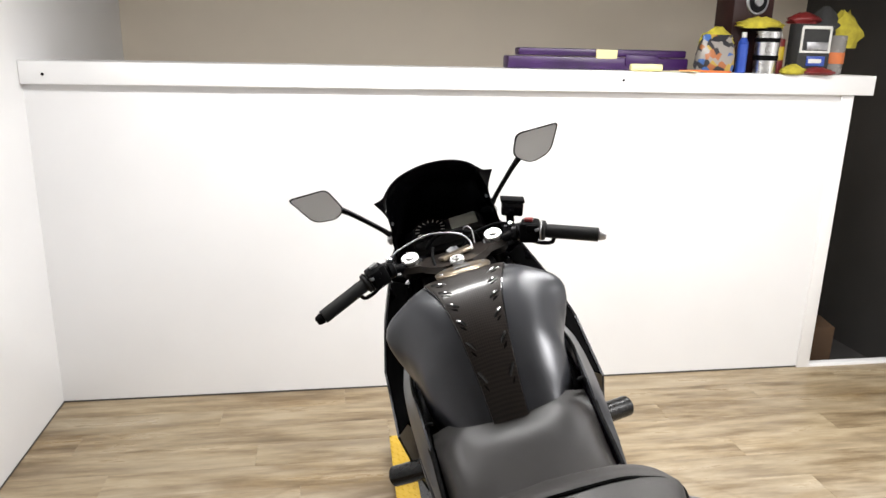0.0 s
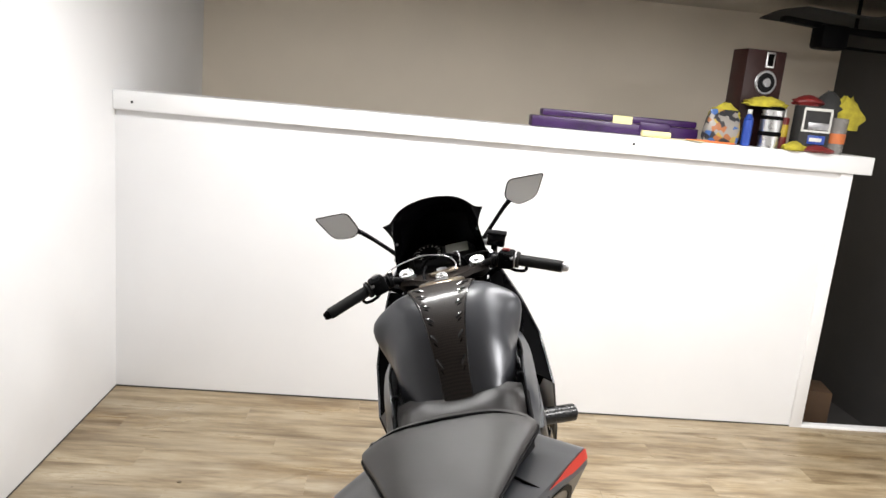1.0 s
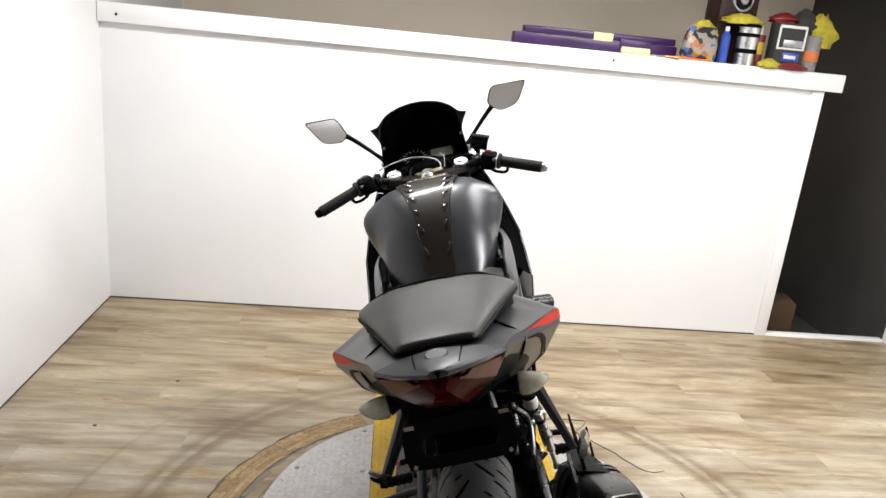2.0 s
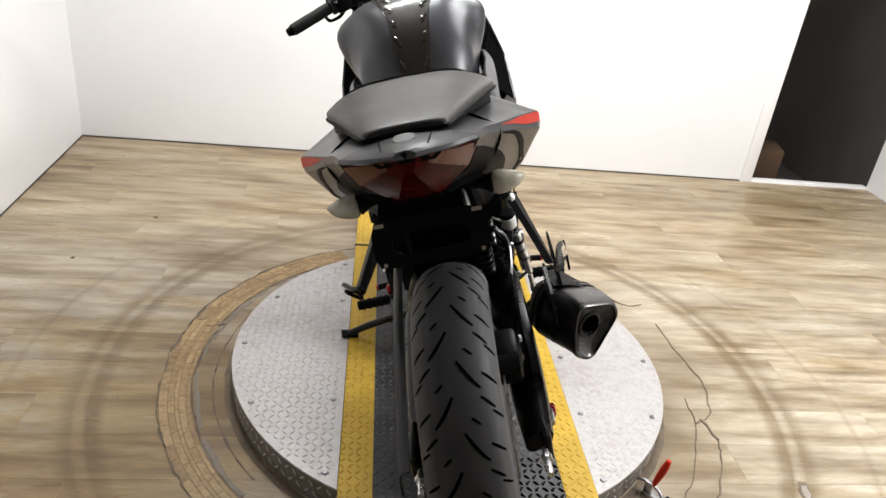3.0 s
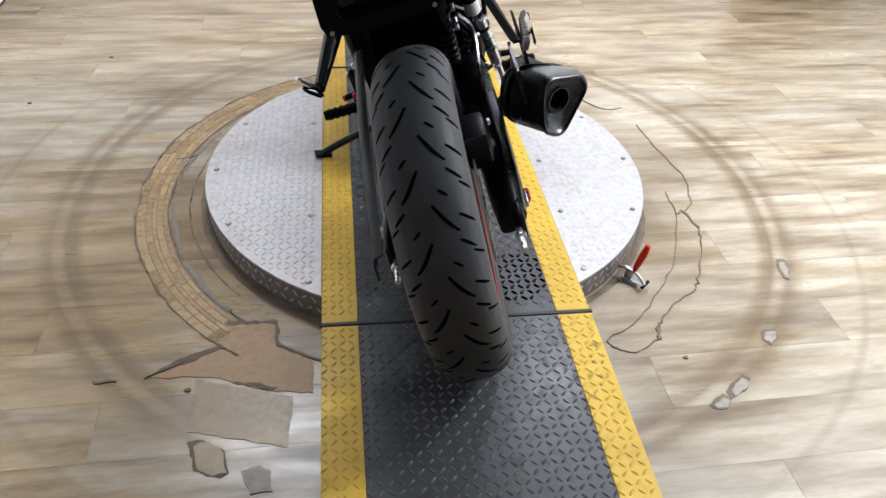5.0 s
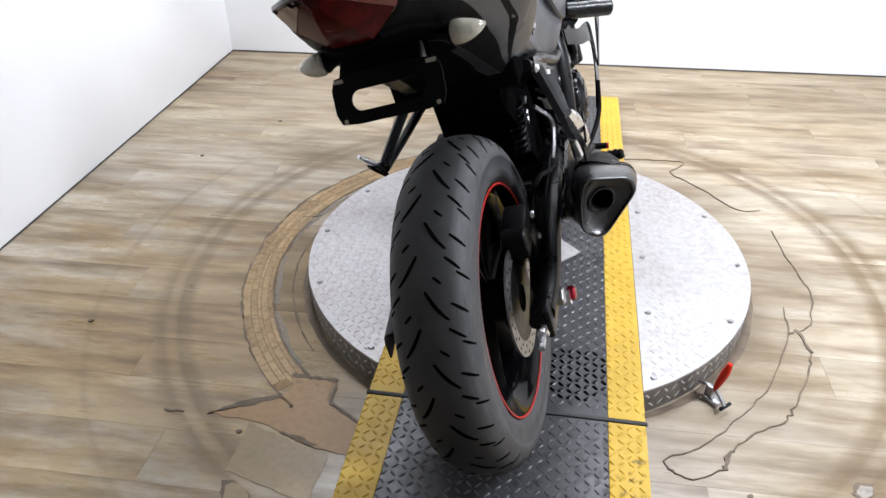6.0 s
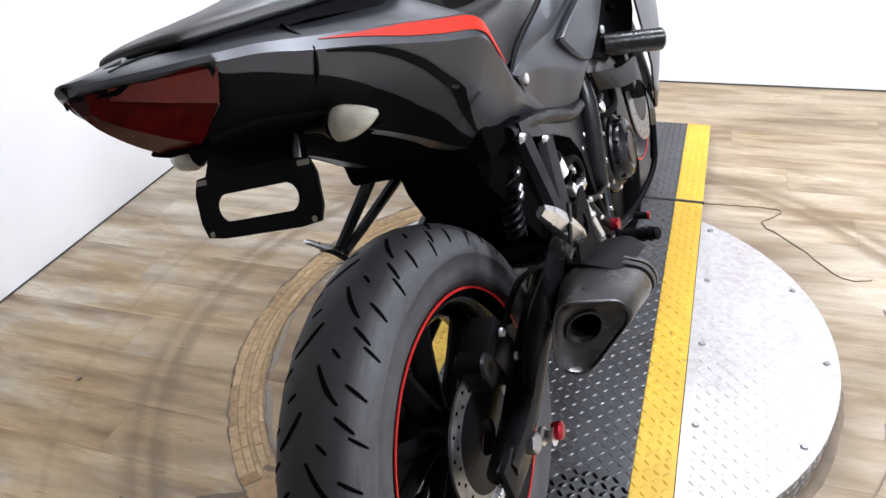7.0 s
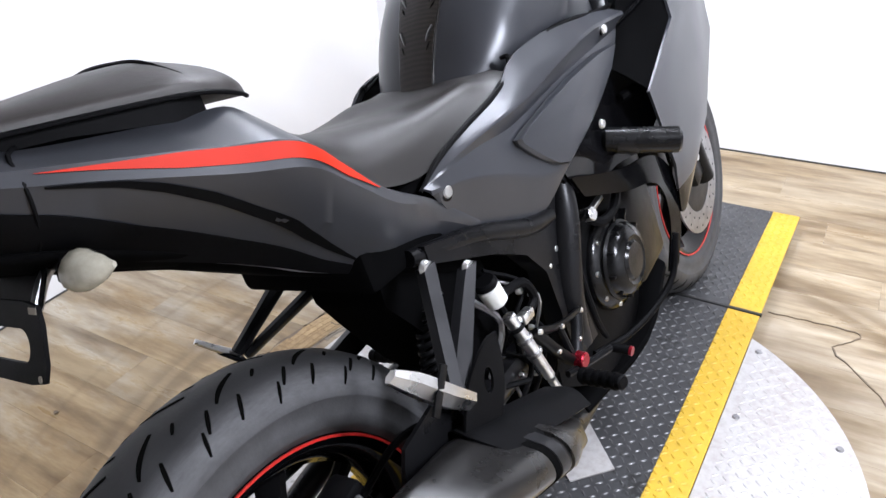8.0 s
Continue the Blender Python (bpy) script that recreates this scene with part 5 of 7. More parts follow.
covers = both("side_cover", Geo().shell(cover_rows, 0.004), PAINT, "matt grey side cover", None, 24)
inset = [(0.890, 0.800), (0.816, 0.804), (0.757, 0.801), (0.699, 0.796), (0.628, 0.784), (0.557, 0.768), (0.526, 0.758), (0.530, 0.748), (0.565, 0.715), (0.603, 0.686), (0.632, 0.676), (0.717, 0.706), (0.800, 0.744), (0.851, 0.768)]
for ob, sg in zip(covers, (1, -1)):
    mid = (sum(p[0] for p in inset) / len(inset), sum(p[1] for p in inset) / len(inset))
    ring = lambda q, out: [(sg * (float(np.interp(mid[0] + (y - mid[0]) * q, [p[1] for p in bot], [p[0] for p in bot])) + 0.0085 + out), mid[0] + (y - mid[0]) * q, mid[1] + (z - mid[1]) * q) for y, z in (inset if sg > 0 else inset[::-1])]
    part("inset_panel", Geo().grid([ring(1.0, -0.004), ring(1.0, 0.0030), ring(0.965, 0.0085), ring(0.55, 0.0100), ring(0.02, 0.0105)], True), PAINT, ob, "raised lighter panel", 30)
    for y, z, r in ((0.850, 0.834, 0.009), (0.362, 0.752, 0.010)):
        x = on_cover(y, z)
        cup = part("bolt_cup", Geo().lathe([(r * 1.25, -0.002), (r * 1.3, 0.002), (r * 1.1, 0.0026)], (sg * x, y, z), 20), GLOSS, ob)
        bolt_head((sg * x, y, z), (sg, 0, 0), r, 0.006, ob, ALU)
both("seat_trim", Geo().tube([(0.146, 0.322, 0.770), (0.147, 0.380, 0.795), (0.151, 0.450, 0.813), (0.154, 0.530, 0.829), (0.157, 0.578, 0.848), (0.152, 0.596, 0.866), (0.140, 0.592, 0.868)], [0.003, 0.004, 0.0045, 0.005, 0.006, 0.005, 0.003], 8), BLACK)
both("tank_seam", Geo().tube([(0.155, 0.590, 0.856), (0.166, 0.690, 0.874), (0.170, 0.780, 0.872), (0.168, 0.860, 0.862), (0.160, 0.96, 0.856)], 0.004, 8), BLACK)

# frame
frame_pts = [(0.29, 0.708), (0.44, 0.668), (0.56, 0.608), (0.60, 0.640), (0.650, 0.650), (0.640, 0.560), (0.618, 0.450), (0.640, 0.345), (0.555, 0.345), (0.548, 0.450), (0.540, 0.530), (0.500, 0.582), (0.43, 0.622), (0.29, 0.682)]
frame_l, frame_r = both("frame", Geo().slab([(0.112, y, z) for y, z in frame_pts], (0.038, 0, 0)), FRAMEMETAL, "satin black frame spar")
both("frame_tube", Geo().tube([(0.135, 0.27, 0.700), (0.142, 0.40, 0.668), (0.150, 0.52, 0.620), (0.154, 0.585, 0.610)], [0.012, 0.014, 0.015, 0.013], 10), FRAMEMETAL)
both("frame_casting", Geo().tube([(0.150, 0.655, 0.655), (0.156, 0.628, 0.590), (0.152, 0.595, 0.500), (0.146, 0.585, 0.420), (0.140, 0.600, 0.350)], [0.016, 0.024, 0.026, 0.024, 0.018], 12, 5, 0.7), FRAMEMETAL)
both("frame_spar", Geo().tube([(0.150, 0.640, 0.640), (0.160, 0.80, 0.74), (0.140, 0.95, 0.82), (0.08, 1.06, 0.90)], [0.022, 0.026, 0.028, 0.03], 12, 5, 0.6), FRAMEMETAL)

# engine
engine = part("engine", body([[0.56, (0, 0.56), (0.09, 0.55), (0.11, 0.48), (0.10, 0.28)], [0.66, (0, 0.58), (0.10, 0.56), (0.128, 0.48), (0.11, 0.22)], [0.78, (0, 0.56), (0.11, 0.55), (0.130, 0.46), (0.11, 0.20)], [0.90, (0, 0.62), (0.11, 0.60), (0.125, 0.48), (0.10, 0.22)], [0.99, (0, 0.62), (0.10, 0.60), (0.11, 0.50), (0.08, 0.30)]]), BLACK, bike, "dark cast engine block")
cover = part("clutch_cover", Geo().lathe([(0.096, 0.100), (0.098, 0.128), (0.092, 0.138), (0.076, 0.144), (0.070, 0.160), (0.063, 0.170), (0.047, 0.176), (0.042, 0.173), (0.038, 0.173), (0.033, 0.178), (0.0, 0.179)], (0.004, 0.786, 0.418), 48), COVERMETAL, engine, "round glossy black clutch cover")
for k in range(5):
    a = radians(-50 + 34 * k)
    y, z = 0.786 + 0.082 * math.cos(a), 0.418 + 0.082 * math.sin(a)
    part("cover_rib", Geo().box((0.146, y, z), (0.018, 0.034, 0.007), (math.degrees(a), 0, 0), 0.002), COVERMETAL, cover)
part("cover_ring", Geo().lathe([(0.073, 0.142), (0.077, 0.149), (0.073, 0.154), (0.067, 0.149)], (0.004, 0.786, 0.418), 40, True), FRAMEMETAL, cover)
for k in range(9):
    a = radians(40 * k + 10)
    bolt_head((0.138, 0.786 + 0.085 * math.cos(a), 0.418 + 0.085 * math.sin(a)), (1, 0, 0), 0.0065, 0.008, engine, ALU if k % 3 == 0 else STEEL)
for k in range(10):
    a = radians(36 * k)
    part("fin", Geo().box((0.160, 0.786 + 0.060 * math.cos(a), 0.418 + 0.060 * math.sin(a)), (0.020, 0.026, 0.006), (math.degrees(a), 0, 0), 0.0015), FRAMEMETAL, cover)
for k in range(3):
    a = radians(90 + 120 * k)
    part("rib", Geo().box((0.168, 0.786 + 0.038 * math.cos(a), 0.418 + 0.038 * math.sin(a)), (0.010, 0.042, 0.012), (math.degrees(a), 0, 0), 0.003), FRAMEMETAL, cover)
part("left_cover", Geo().lathe([(0.085, -0.110), (0.085, -0.140), (0.070, -0.155), (0.0, -0.160)], (0, 0.70, 0.40), 32), DARKMETAL, engine)
part("oil_filler", Geo().cyl((0.120, 0.700, 0.548), (0.168, 0.700, 0.556), 0.013, n=16, bev=0.002).box((0.150, 0.735, 0.552), (0.012, 0.07, 0.010), (8, 0, 0), 0.003), ALU, engine, "bright fitting over the cover")
part("hose", Geo().tube([(0.135, 0.655, 0.53), (0.142, 0.650, 0.45), (0.140, 0.665, 0.36), (0.130, 0.70, 0.30)], 0.006, 8), BLACK, engine)
part("hose", Geo().tube([(0.150, 0.69, 0.56), (0.165, 0.72, 0.53), (0.172, 0.77, 0.535), (0.15, 0.85, 0.56)], 0.009, 8), BLACK, engine)
part("exhaust_pipe", Geo().tube([(0.05, 1.0, 0.50), (0.06, 1.02, 0.38), (0.06, 0.94, 0.22), (0.06, 0.78, 0.165), (0.08, 0.60, 0.17), (0.13, 0.48, 0.24), (0.19, 0.40, 0.33)], 0.022, 12), EXHAUST, bike, "black exhaust pipe")
part("cylinder_block", Geo().box((0, 0.945, 0.470), (0.27, 0.150, 0.34), (8, 0, 0), 0.02), DARKMETAL, engine)
part("belly", body([[0.62, (0, 0.20), (0.06, 0.20), (0.10, 0.18), (0.05, 0.13)], [0.85, (0, 0.22), (0.09, 0.22), (0.14, 0.20), (0.07, 0.12)], [1.02, (0, 0.30), (0.09, 0.30), (0.13, 0.27), (0.07, 0.17)]]), SOOT, bike, "black belly pan")
part("radiator", Geo().box((0, 1.06, 0.58), (0.30, 0.035, 0.28), (14, 0, 0), 0.006), DARKMETAL, bike)

# side fairings: grey outer panel, gloss black inner panels
FR = [[(0.214, 0.962, 0.430), (0.216, 0.970, 0.428), (0.216, 0.985, 0.428), (0.214, 1.000, 0.430)], [(0.235, 0.930, 0.545), (0.237, 1.000, 0.548), (0.234, 1.090, 0.552), (0.221, 1.180, 0.556)],
      [(0.245, 0.856, 0.712), (0.247, 0.970, 0.706), (0.238, 1.140, 0.702), (0.207, 1.340, 0.704)], [(0.246, 1.020, 0.800), (0.240, 1.110, 0.808), (0.220, 1.260, 0.82), (0.178, 1.410, 0.835)],
      [(0.220, 1.062, 0.885), (0.211, 1.14, 0.905), (0.172, 1.28, 0.95), (0.092, 1.46, 0.95)], [(0.176, 1.120, 0.985), (0.166, 1.17, 1.005), (0.132, 1.28, 1.035), (0.056, 1.43, 1.01)]]
rows = []
for a, b in zip(FR, FR[1:]):
    for k in range(4):
        rows.append([tuple(p + (q - p) * k / 4 for p, q in zip(u, w)) for u, w in zip(a, b)])
rows.append(FR[-1])
rows = [spline(r, 5) for r in rows]
both("side_fairing", Geo().shell([r[::-1] for r in rows[2:]], 0.005), PAINT, "matt grey side fairing panel", None, 25)
both("lower_fairing", Geo().shell([r[::-1] for r in rows[:3]], 0.004), GLOSS, "gloss black lower fairing", None, 25)
INNER = [[(0.172, 0.630, 0.668), (0.176, 0.700, 0.712), (0.174, 0.820, 0.768), (0.170, 0.93, 0.82), (0.165, 1.02, 0.90)], [(0.172, 0.665, 0.610), (0.172, 0.760, 0.650), (0.174, 0.870, 0.690), (0.180, 0.98, 0.75), (0.180, 1.06, 0.86)],
         [(0.178, 0.720, 0.600), (0.184, 0.800, 0.605), (0.194, 0.900, 0.600), (0.205, 1.00, 0.66), (0.195, 1.08, 0.80)]]
both("inner_fairing", Geo().shell(smooth_grid(INNER, 4, 3), 0.004), GLOSS, "gloss black inner fairing")
both("fairing_lip", Geo().shell(smooth_grid([[(0.178, 0.640, 0.648), (0.202, 0.770, 0.606), (0.216, 0.870, 0.590), (0.216, 0.945, 0.530), (0.212, 0.960, 0.430), (0.200, 0.930, 0.330)],
                                              [(0.176, 0.672, 0.600), (0.200, 0.780, 0.560), (0.214, 0.860, 0.540), (0.212, 0.905, 0.490), (0.206, 0.915, 0.420), (0.192, 0.895, 0.330)]], 3, 5), 0.004), GLOSS, "gloss black fairing lip")
both("duct_wall", Geo().shell(smooth_grid([[(0.242, 0.866, 0.712), (0.205, 0.862, 0.745), (0.172, 0.850, 0.775)], [(0.243, 1.024, 0.800), (0.208, 0.990, 0.815), (0.170, 0.945, 0.835)],
                                            [(0.217, 1.067, 0.885), (0.190, 1.050, 0.890), (0.160, 1.010, 0.905)], [(0.173, 1.126, 0.985), (0.155, 1.110, 0.985), (0.130, 1.080, 0.980)]], 5, 3), 0.003), SOOT, "black wall of the fairing duct")
both("lower_stay", Geo().tube([(0.205, 0.930, 0.40), (0.195, 0.900, 0.320), (0.175, 0.830, 0.285), (0.150, 0.740, 0.275), (0.120, 0.66, 0.285)], 0.007, 8), BLACK)
both("fairing_strut", Geo().tube([(0.185, 0.865, 0.705), (0.205, 0.900, 0.712), (0.230, 0.960, 0.718)], [0.010, 0.012, 0.012], 8), GLOSS)
both("cowl_strut", Geo().tube([(0.172, 0.93, 0.82), (0.190, 1.00, 0.84), (0.205, 1.06, 0.86)], [0.012, 0.016, 0.014], 8, 4, 0.5), GLOSS)
for sg in (-1, 1):
    sl = part("frame_slider", Geo().cyl((sg * 0.166, 0.795, 0.653), (sg * 0.282, 0.858, 0.618), 0.0235, n=28, bev=0.005), SLIDER, bike, "black round crash slider")
    part("slider_bore", Geo().cyl((sg * 0.2822, 0.8581, 0.618), (sg * 0.2835, 0.8588, 0.6176), 0.011, n=18), GROOVE, sl)
    bolt_head((sg * 0.182, 0.775, 0.690), (sg, 0, 0), 0.009, 0.006, sl, ALU)

# front cowl, screen and clocks
NOSE = []
for k in range(9):
    u = -1 + k / 4
    a = radians(86 * u)
    NOSE.append([(0.168 * math.sin(a) * 1.0, 1.12 + 0.34 * math.cos(a), 1.000), (0.150 * math.sin(a), 1.16 + 0.34 * math.cos(a), 0.92), (0.120 * math.sin(a), 1.18 + 0.30 * math.cos(a), 0.80), (0.10 * math.sin(a), 1.20 + 0.20 * math.cos(a), 0.70)])
part("front_cowl", Geo().shell(smooth_grid(NOSE, 3, 3), 0.005), PAINT, bike, "matt grey front cowl")
SCREEN = []
for k in range(25):
    u = -1 + k / 12
    a = radians(88 * u)
    e = abs(u) ** 12
    c = max(0.0, math.cos(a))
    SCREEN.append([(0.140 * math.sin(a), 1.16 + 0.28 * c + 0.02 * e, 1.000), (0.134 * math.sin(a), 1.165 + 0.20 * c, 1.07 + 0.02 * c), (0.128 * math.sin(a), 1.170 + 0.11 * c, 1.12 + 0.045 * c),
                   (0.127 * math.sin(a) * (1 + 0.08 * e), 1.176 + 0.06 * c, 1.143 + 0.060 * c ** 0.9), (0.125 * math.sin(a) * (1 + 0.25 * e), 1.180 + 0.03 * c, 1.160 + 0.070 * c ** 0.8 + 0.012 * e)])
part("windscreen", Geo().shell(smooth_grid(SCREEN, 2, 4), 0.004), GLOSS, bike, "black tinted windscreen")
for sg in (-1, 1):
    bolt_head((sg * 0.126, 1.200, 1.110), (-sg, -0.5, 0), 0.005, 0.003, bike, STEEL)
dash = part("dashboard", Geo().box((0.005, 1.235, 1.040), (0.190, 0.075, 0.030), (22, 0, 0), 0.012).box((0, 1.27, 1.02), (0.22, 0.10, 0.03), (15, 0, 0), 0.01), DASHGREY, bike, "dark grey instrument panel")
DB = pose(0.005, 1.2285, 1.0565, 22, 0, 0)
dial = part("dial", Geo().cyl(DB @ Vector((-0.042, 0, 0)), DB @ Vector((-0.042, 0, 0.003)), 0.044, n=36, bev=0.001), BLACK, dash, "round black rev counter")
part("bezel", Geo().grid([[DB @ Vector((-0.042 + r * math.cos(t), r * math.sin(t), z)) for t in (2 * math.pi * k / 36 for k in range(36))] for r, z in ((0.044, 0.0), (0.046, 0.004), (0.045, 0.005), (0.043, 0.004))], True), DARKMETAL, dial)
marks = Geo()
for k in range(13):
    a = radians(225 - 270 * k / 12)
    p = Matrix.Translation((-0.042 + 0.035 * math.cos(a), 0.035 * math.sin(a), 0.0034)) @ Matrix.Rotation(a, 4, "Z")
    marks.poly([DB @ (p @ Vector(q)) for q in ((-0.006, -0.0013, 0), (0.005, -0.0013, 0), (0.005, 0.0013, 0), (-0.006, 0.0013, 0))], [(0, 1, 2, 3)])
part("dial_marks", marks, WHITEPLASTIC, dial)
LCD = surface("grey_display", (0.42, 0.43, 0.39), 0.2, 0, 0.05, 20, 200, 0.0)
part("display", Geo().box(DB @ Vector((0.048, 0.002, 0.0005)), (0.072, 0.048, 0.005), (22, 0, 0), 0.003), LCD, dash, "grey liquid crystal display")

# forks, clamps, bars
yk = [(-0.128, 1.112), (-0.132, 1.076), (-0.090, 1.046), (-0.062, 0.990), (-0.035, 0.958), (0.035, 0.958), (0.062, 0.990), (0.090, 1.046), (0.132, 1.076), (0.128, 1.112), (0.08, 1.122), (0, 1.116), (-0.08, 1.122)]
yoke = part("top_yoke", Geo().slab([(x, y, 1.006 + 0.10 * (1.1 - y)) for x, y in yk], (0, 0.002, 0.016)), CARBON, bike, "dark brown carbon look top yoke")
part("ignition_lock", Geo().cyl((0.0, 0.972, 1.030), (0.0, 0.968, 1.046), 0.017, n=24, bev=0.002).cyl((0.0, 0.968, 1.044), (0.0, 0.967, 1.049), 0.010, n=16, bev=0.001), ALU, yoke, "bright ignition lock")
part("key_slot", Geo().box((0.0, 0.967, 1.0495), (0.003, 0.012, 0.001)), GROOVE, yoke)
part("yoke_plate", Geo().box((0.004, 1.030, 1.038), (0.085, 0.030, 0.010), (-6, 0, 24), 0.003), CAPMETAL, yoke, "worn pale plate on the yoke")
part("yoke_nut", Geo().cyl((0.0, 1.078, 1.020), (0.0, 1.075, 1.036), 0.018, n=6, bev=0.002), STEEL, yoke)
for sg in (-1, 1):
    fork = part("fork_leg", Geo().cyl((sg * 0.106, 1.095, 1.030), (sg * 0.104, 1.30, 0.585), 0.0215, n=20).cyl((sg * 0.104, 1.27, 0.65), (sg * 0.100, 1.425, 0.312), 0.028, 0.026, 20, 0.004), DARKMETAL, bike, "dark telescopic fork leg")
    part("fork_cap", Geo().cyl((sg * 0.106, 1.098, 1.024), (sg * 0.106, 1.091, 1.042), 0.0225, n=28, bev=0.002).cyl((sg * 0.106, 1.0915, 1.041), (sg * 0.106, 1.089, 1.047), 0.011, n=6, bev=0.001), ALU, fork, "bright fork cap")
    bar = part("handlebar", Geo().tube([(sg * 0.106, 1.090, 1.012), (sg * 0.150, 1.075, 1.030), (sg * 0.210, 1.050, 1.028), (sg * 0.342, 0.998, 0.988)], 0.011, 12), DARKMETAL, bike, "short clip-on handlebar")
    part("bar_clamp", Geo().cyl((sg * 0.106, 1.104, 1.000), (sg * 0.106, 1.094, 1.022), 0.032, n=24, bev=0.004), DARKMETAL, bar)
    g = Geo()
    a, b = Vector((sg * 0.222, 1.045, 1.0245)), Vector((sg * 0.338, 0.999, 0.990))
    along = (b - a).normalized()
    ax = along.orthogonal().normalized()
    ay = along.cross(ax)
    rows = []
    for k in range(41):
        q = a - along * 0.004 + (b - a + along * 0.004) * (k / 40)
        r = 0.024 if k < 3 else (0.0171 if k % 2 else 0.0164)
        rows.append([q + r * (ax * math.cos(t) + ay * math.sin(t)) for t in (2 * math.pi * m / 22 for m in range(22))])
    g.grid(rows, True, True)
    part("grip", g, GRIP, bar, "ribbed black rubber grip")
    part("bar_end", Geo().cyl(b, b + (b - a).normalized() * 0.018, 0.0140, 0.0110, 18, 0.003), STEEL if sg > 0 else BLACK, bar)
    part("grip_collar", Geo().cyl(a.lerp(b, -0.06), a.lerp(b, -0.02), 0.0255, n=22, bev=0.002), STEEL if sg > 0 else BLACK, bar)
    part("clamp_ring", Geo().cyl((sg * 0.166, 1.069, 1.030), (sg * 0.150, 1.075, 1.031), 0.020, n=20, bev=0.003).box((sg * 0.156, 1.085, 1.045), (0.018, 0.024, 0.018), (0, 0, 0), 0.004), DARKMETAL, bar)
    part("clamp_screw", Geo().cyl((sg * 0.153, 1.078, 1.053), (sg * 0.152, 1.074, 1.060), 0.005, n=10), ALU, bar)
    sw = part("switch_box", Geo().box((sg * 0.192, 1.060, 1.030), (0.046, 0.050, 0.052), (0, sg * 12, -sg * 20), 0.009).box((sg * 0.196, 1.038, 1.040), (0.030, 0.016, 0.020), (0, sg * 12, -sg * 20), 0.004), BLACK, bar, "black switch box")
    part("switch", Geo().box((sg * 0.194, 1.050, 1.060), (0.020, 0.014, 0.008), (0, sg * 12, -sg * 20), 0.002), REDPACK if sg > 0 else STEEL, sw, "dull red kill switch" if sg > 0 else "")
    part("switch", Geo().box((sg * 0.205, 1.030, 1.036), (0.010, 0.012, 0.008), (0, 0, -sg * 20), 0.002), STEEL, sw)
    lever = part("lever", Geo().tube([(sg * 0.160, 1.118, 1.028), (sg * 0.200, 1.122, 1.020), (sg * 0.260, 1.090, 1.000), (sg * 0.325, 1.055, 0.980)], [0.010, 0.008, 0.006, 0.007], 8, 5, 0.7), DARKMETAL, bar, "dark hand lever")
    part("lever_bow", Geo().tube([(sg * 0.185, 1.090, 1.010), (sg * 0.205, 1.080, 0.990), (sg * 0.235, 1.060, 0.985), (sg * 0.245, 1.048, 1.000)], 0.005, 8), BLACK, lever)
    part("lever_perch", Geo().box((sg * 0.165, 1.098, 1.030), (0.036, 0.040, 0.026), (0, 0, -sg * 20), 0.006), DARKMETAL, lever)
tank_box = part("brake_reservoir", Geo().box((0.176, 1.150, 1.074), (0.054, 0.044, 0.036), (0, 18, -8), 0.005).cyl((0.166, 1.15, 1.055), (0.158, 1.13, 1.030), 0.010, n=14), GLOSS, bike, "black square brake fluid reservoir")
part("lid", Geo().box((0.1815, 1.150, 1.0935), (0.060, 0.048, 0.007), (0, 18, -8), 0.002), BLACK, tank_box)
both("cockpit_panel", Geo().shell(smooth_grid([[(0.108, 1.230, 1.028), (0.165, 1.190, 1.012)], [(0.115, 1.160, 1.000), (0.176, 1.130, 0.985)], [(0.120, 1.100, 0.968), (0.182, 1.090, 0.950)]], 4, 3), 0.004), GLOSS, "gloss black panel beside the forks")
part("clutch_cable", Geo().tube([(-0.165, 1.060, 1.055), (-0.130, 1.079, 1.070), (-0.059, 1.119, 1.076), (-0.007, 1.101, 1.074), (0.030, 1.072, 1.066), (0.044, 1.03, 1.055), (0.040, 1.0, 1.045)], 0.0023, 8), STEEL, bike, "grey sheathed cable across the clocks")
part("cable", Geo().tube([(-0.06, 1.13, 1.04), (-0.03, 1.12, 1.066), (0.02, 1.105, 1.070), (0.06, 1.12, 1.05), (0.075, 1.14, 1.02)], 0.0045, 8), BLACK, bike)
part("cable", Geo().tube([(-0.05, 1.14, 1.03), (-0.045, 1.08, 1.050), (-0.052, 1.03, 1.044), (-0.05, 0.99, 1.02)], 0.0040, 8), BLACK, bike)
part("cable", Geo().tube([(0.03, 1.12, 1.05), (0.045, 1.10, 1.075), (0.058, 1.085, 1.068), (0.055, 1.06, 1.04)], 0.0016, 6), STEEL, bike)
part("brake_hose", Geo().tube([(0.165, 1.130, 1.040), (0.12, 1.150, 1.045), (0.06, 1.150, 1.035), (0.03, 1.14, 1.01)], 0.0045, 8), BLACK, bike)
part("wire_loom", Geo().tube([(-0.18, 1.07, 1.02), (-0.15, 1.12, 0.99), (-0.08, 1.14, 0.97), (0, 1.12, 0.96)], 0.008, 8), BLACK, bike)
part("wire_loom", Geo().tube([(0.18, 1.07, 1.02), (0.15, 1.12, 0.99), (0.08, 1.14, 0.97), (0, 1.12, 0.96)], 0.008, 8), BLACK, bike)
part("steering_stem_cover", Geo().box((0, 1.10, 0.95), (0.19, 0.10, 0.09), (0, 0, 0), 0.02), BLACK, bike)

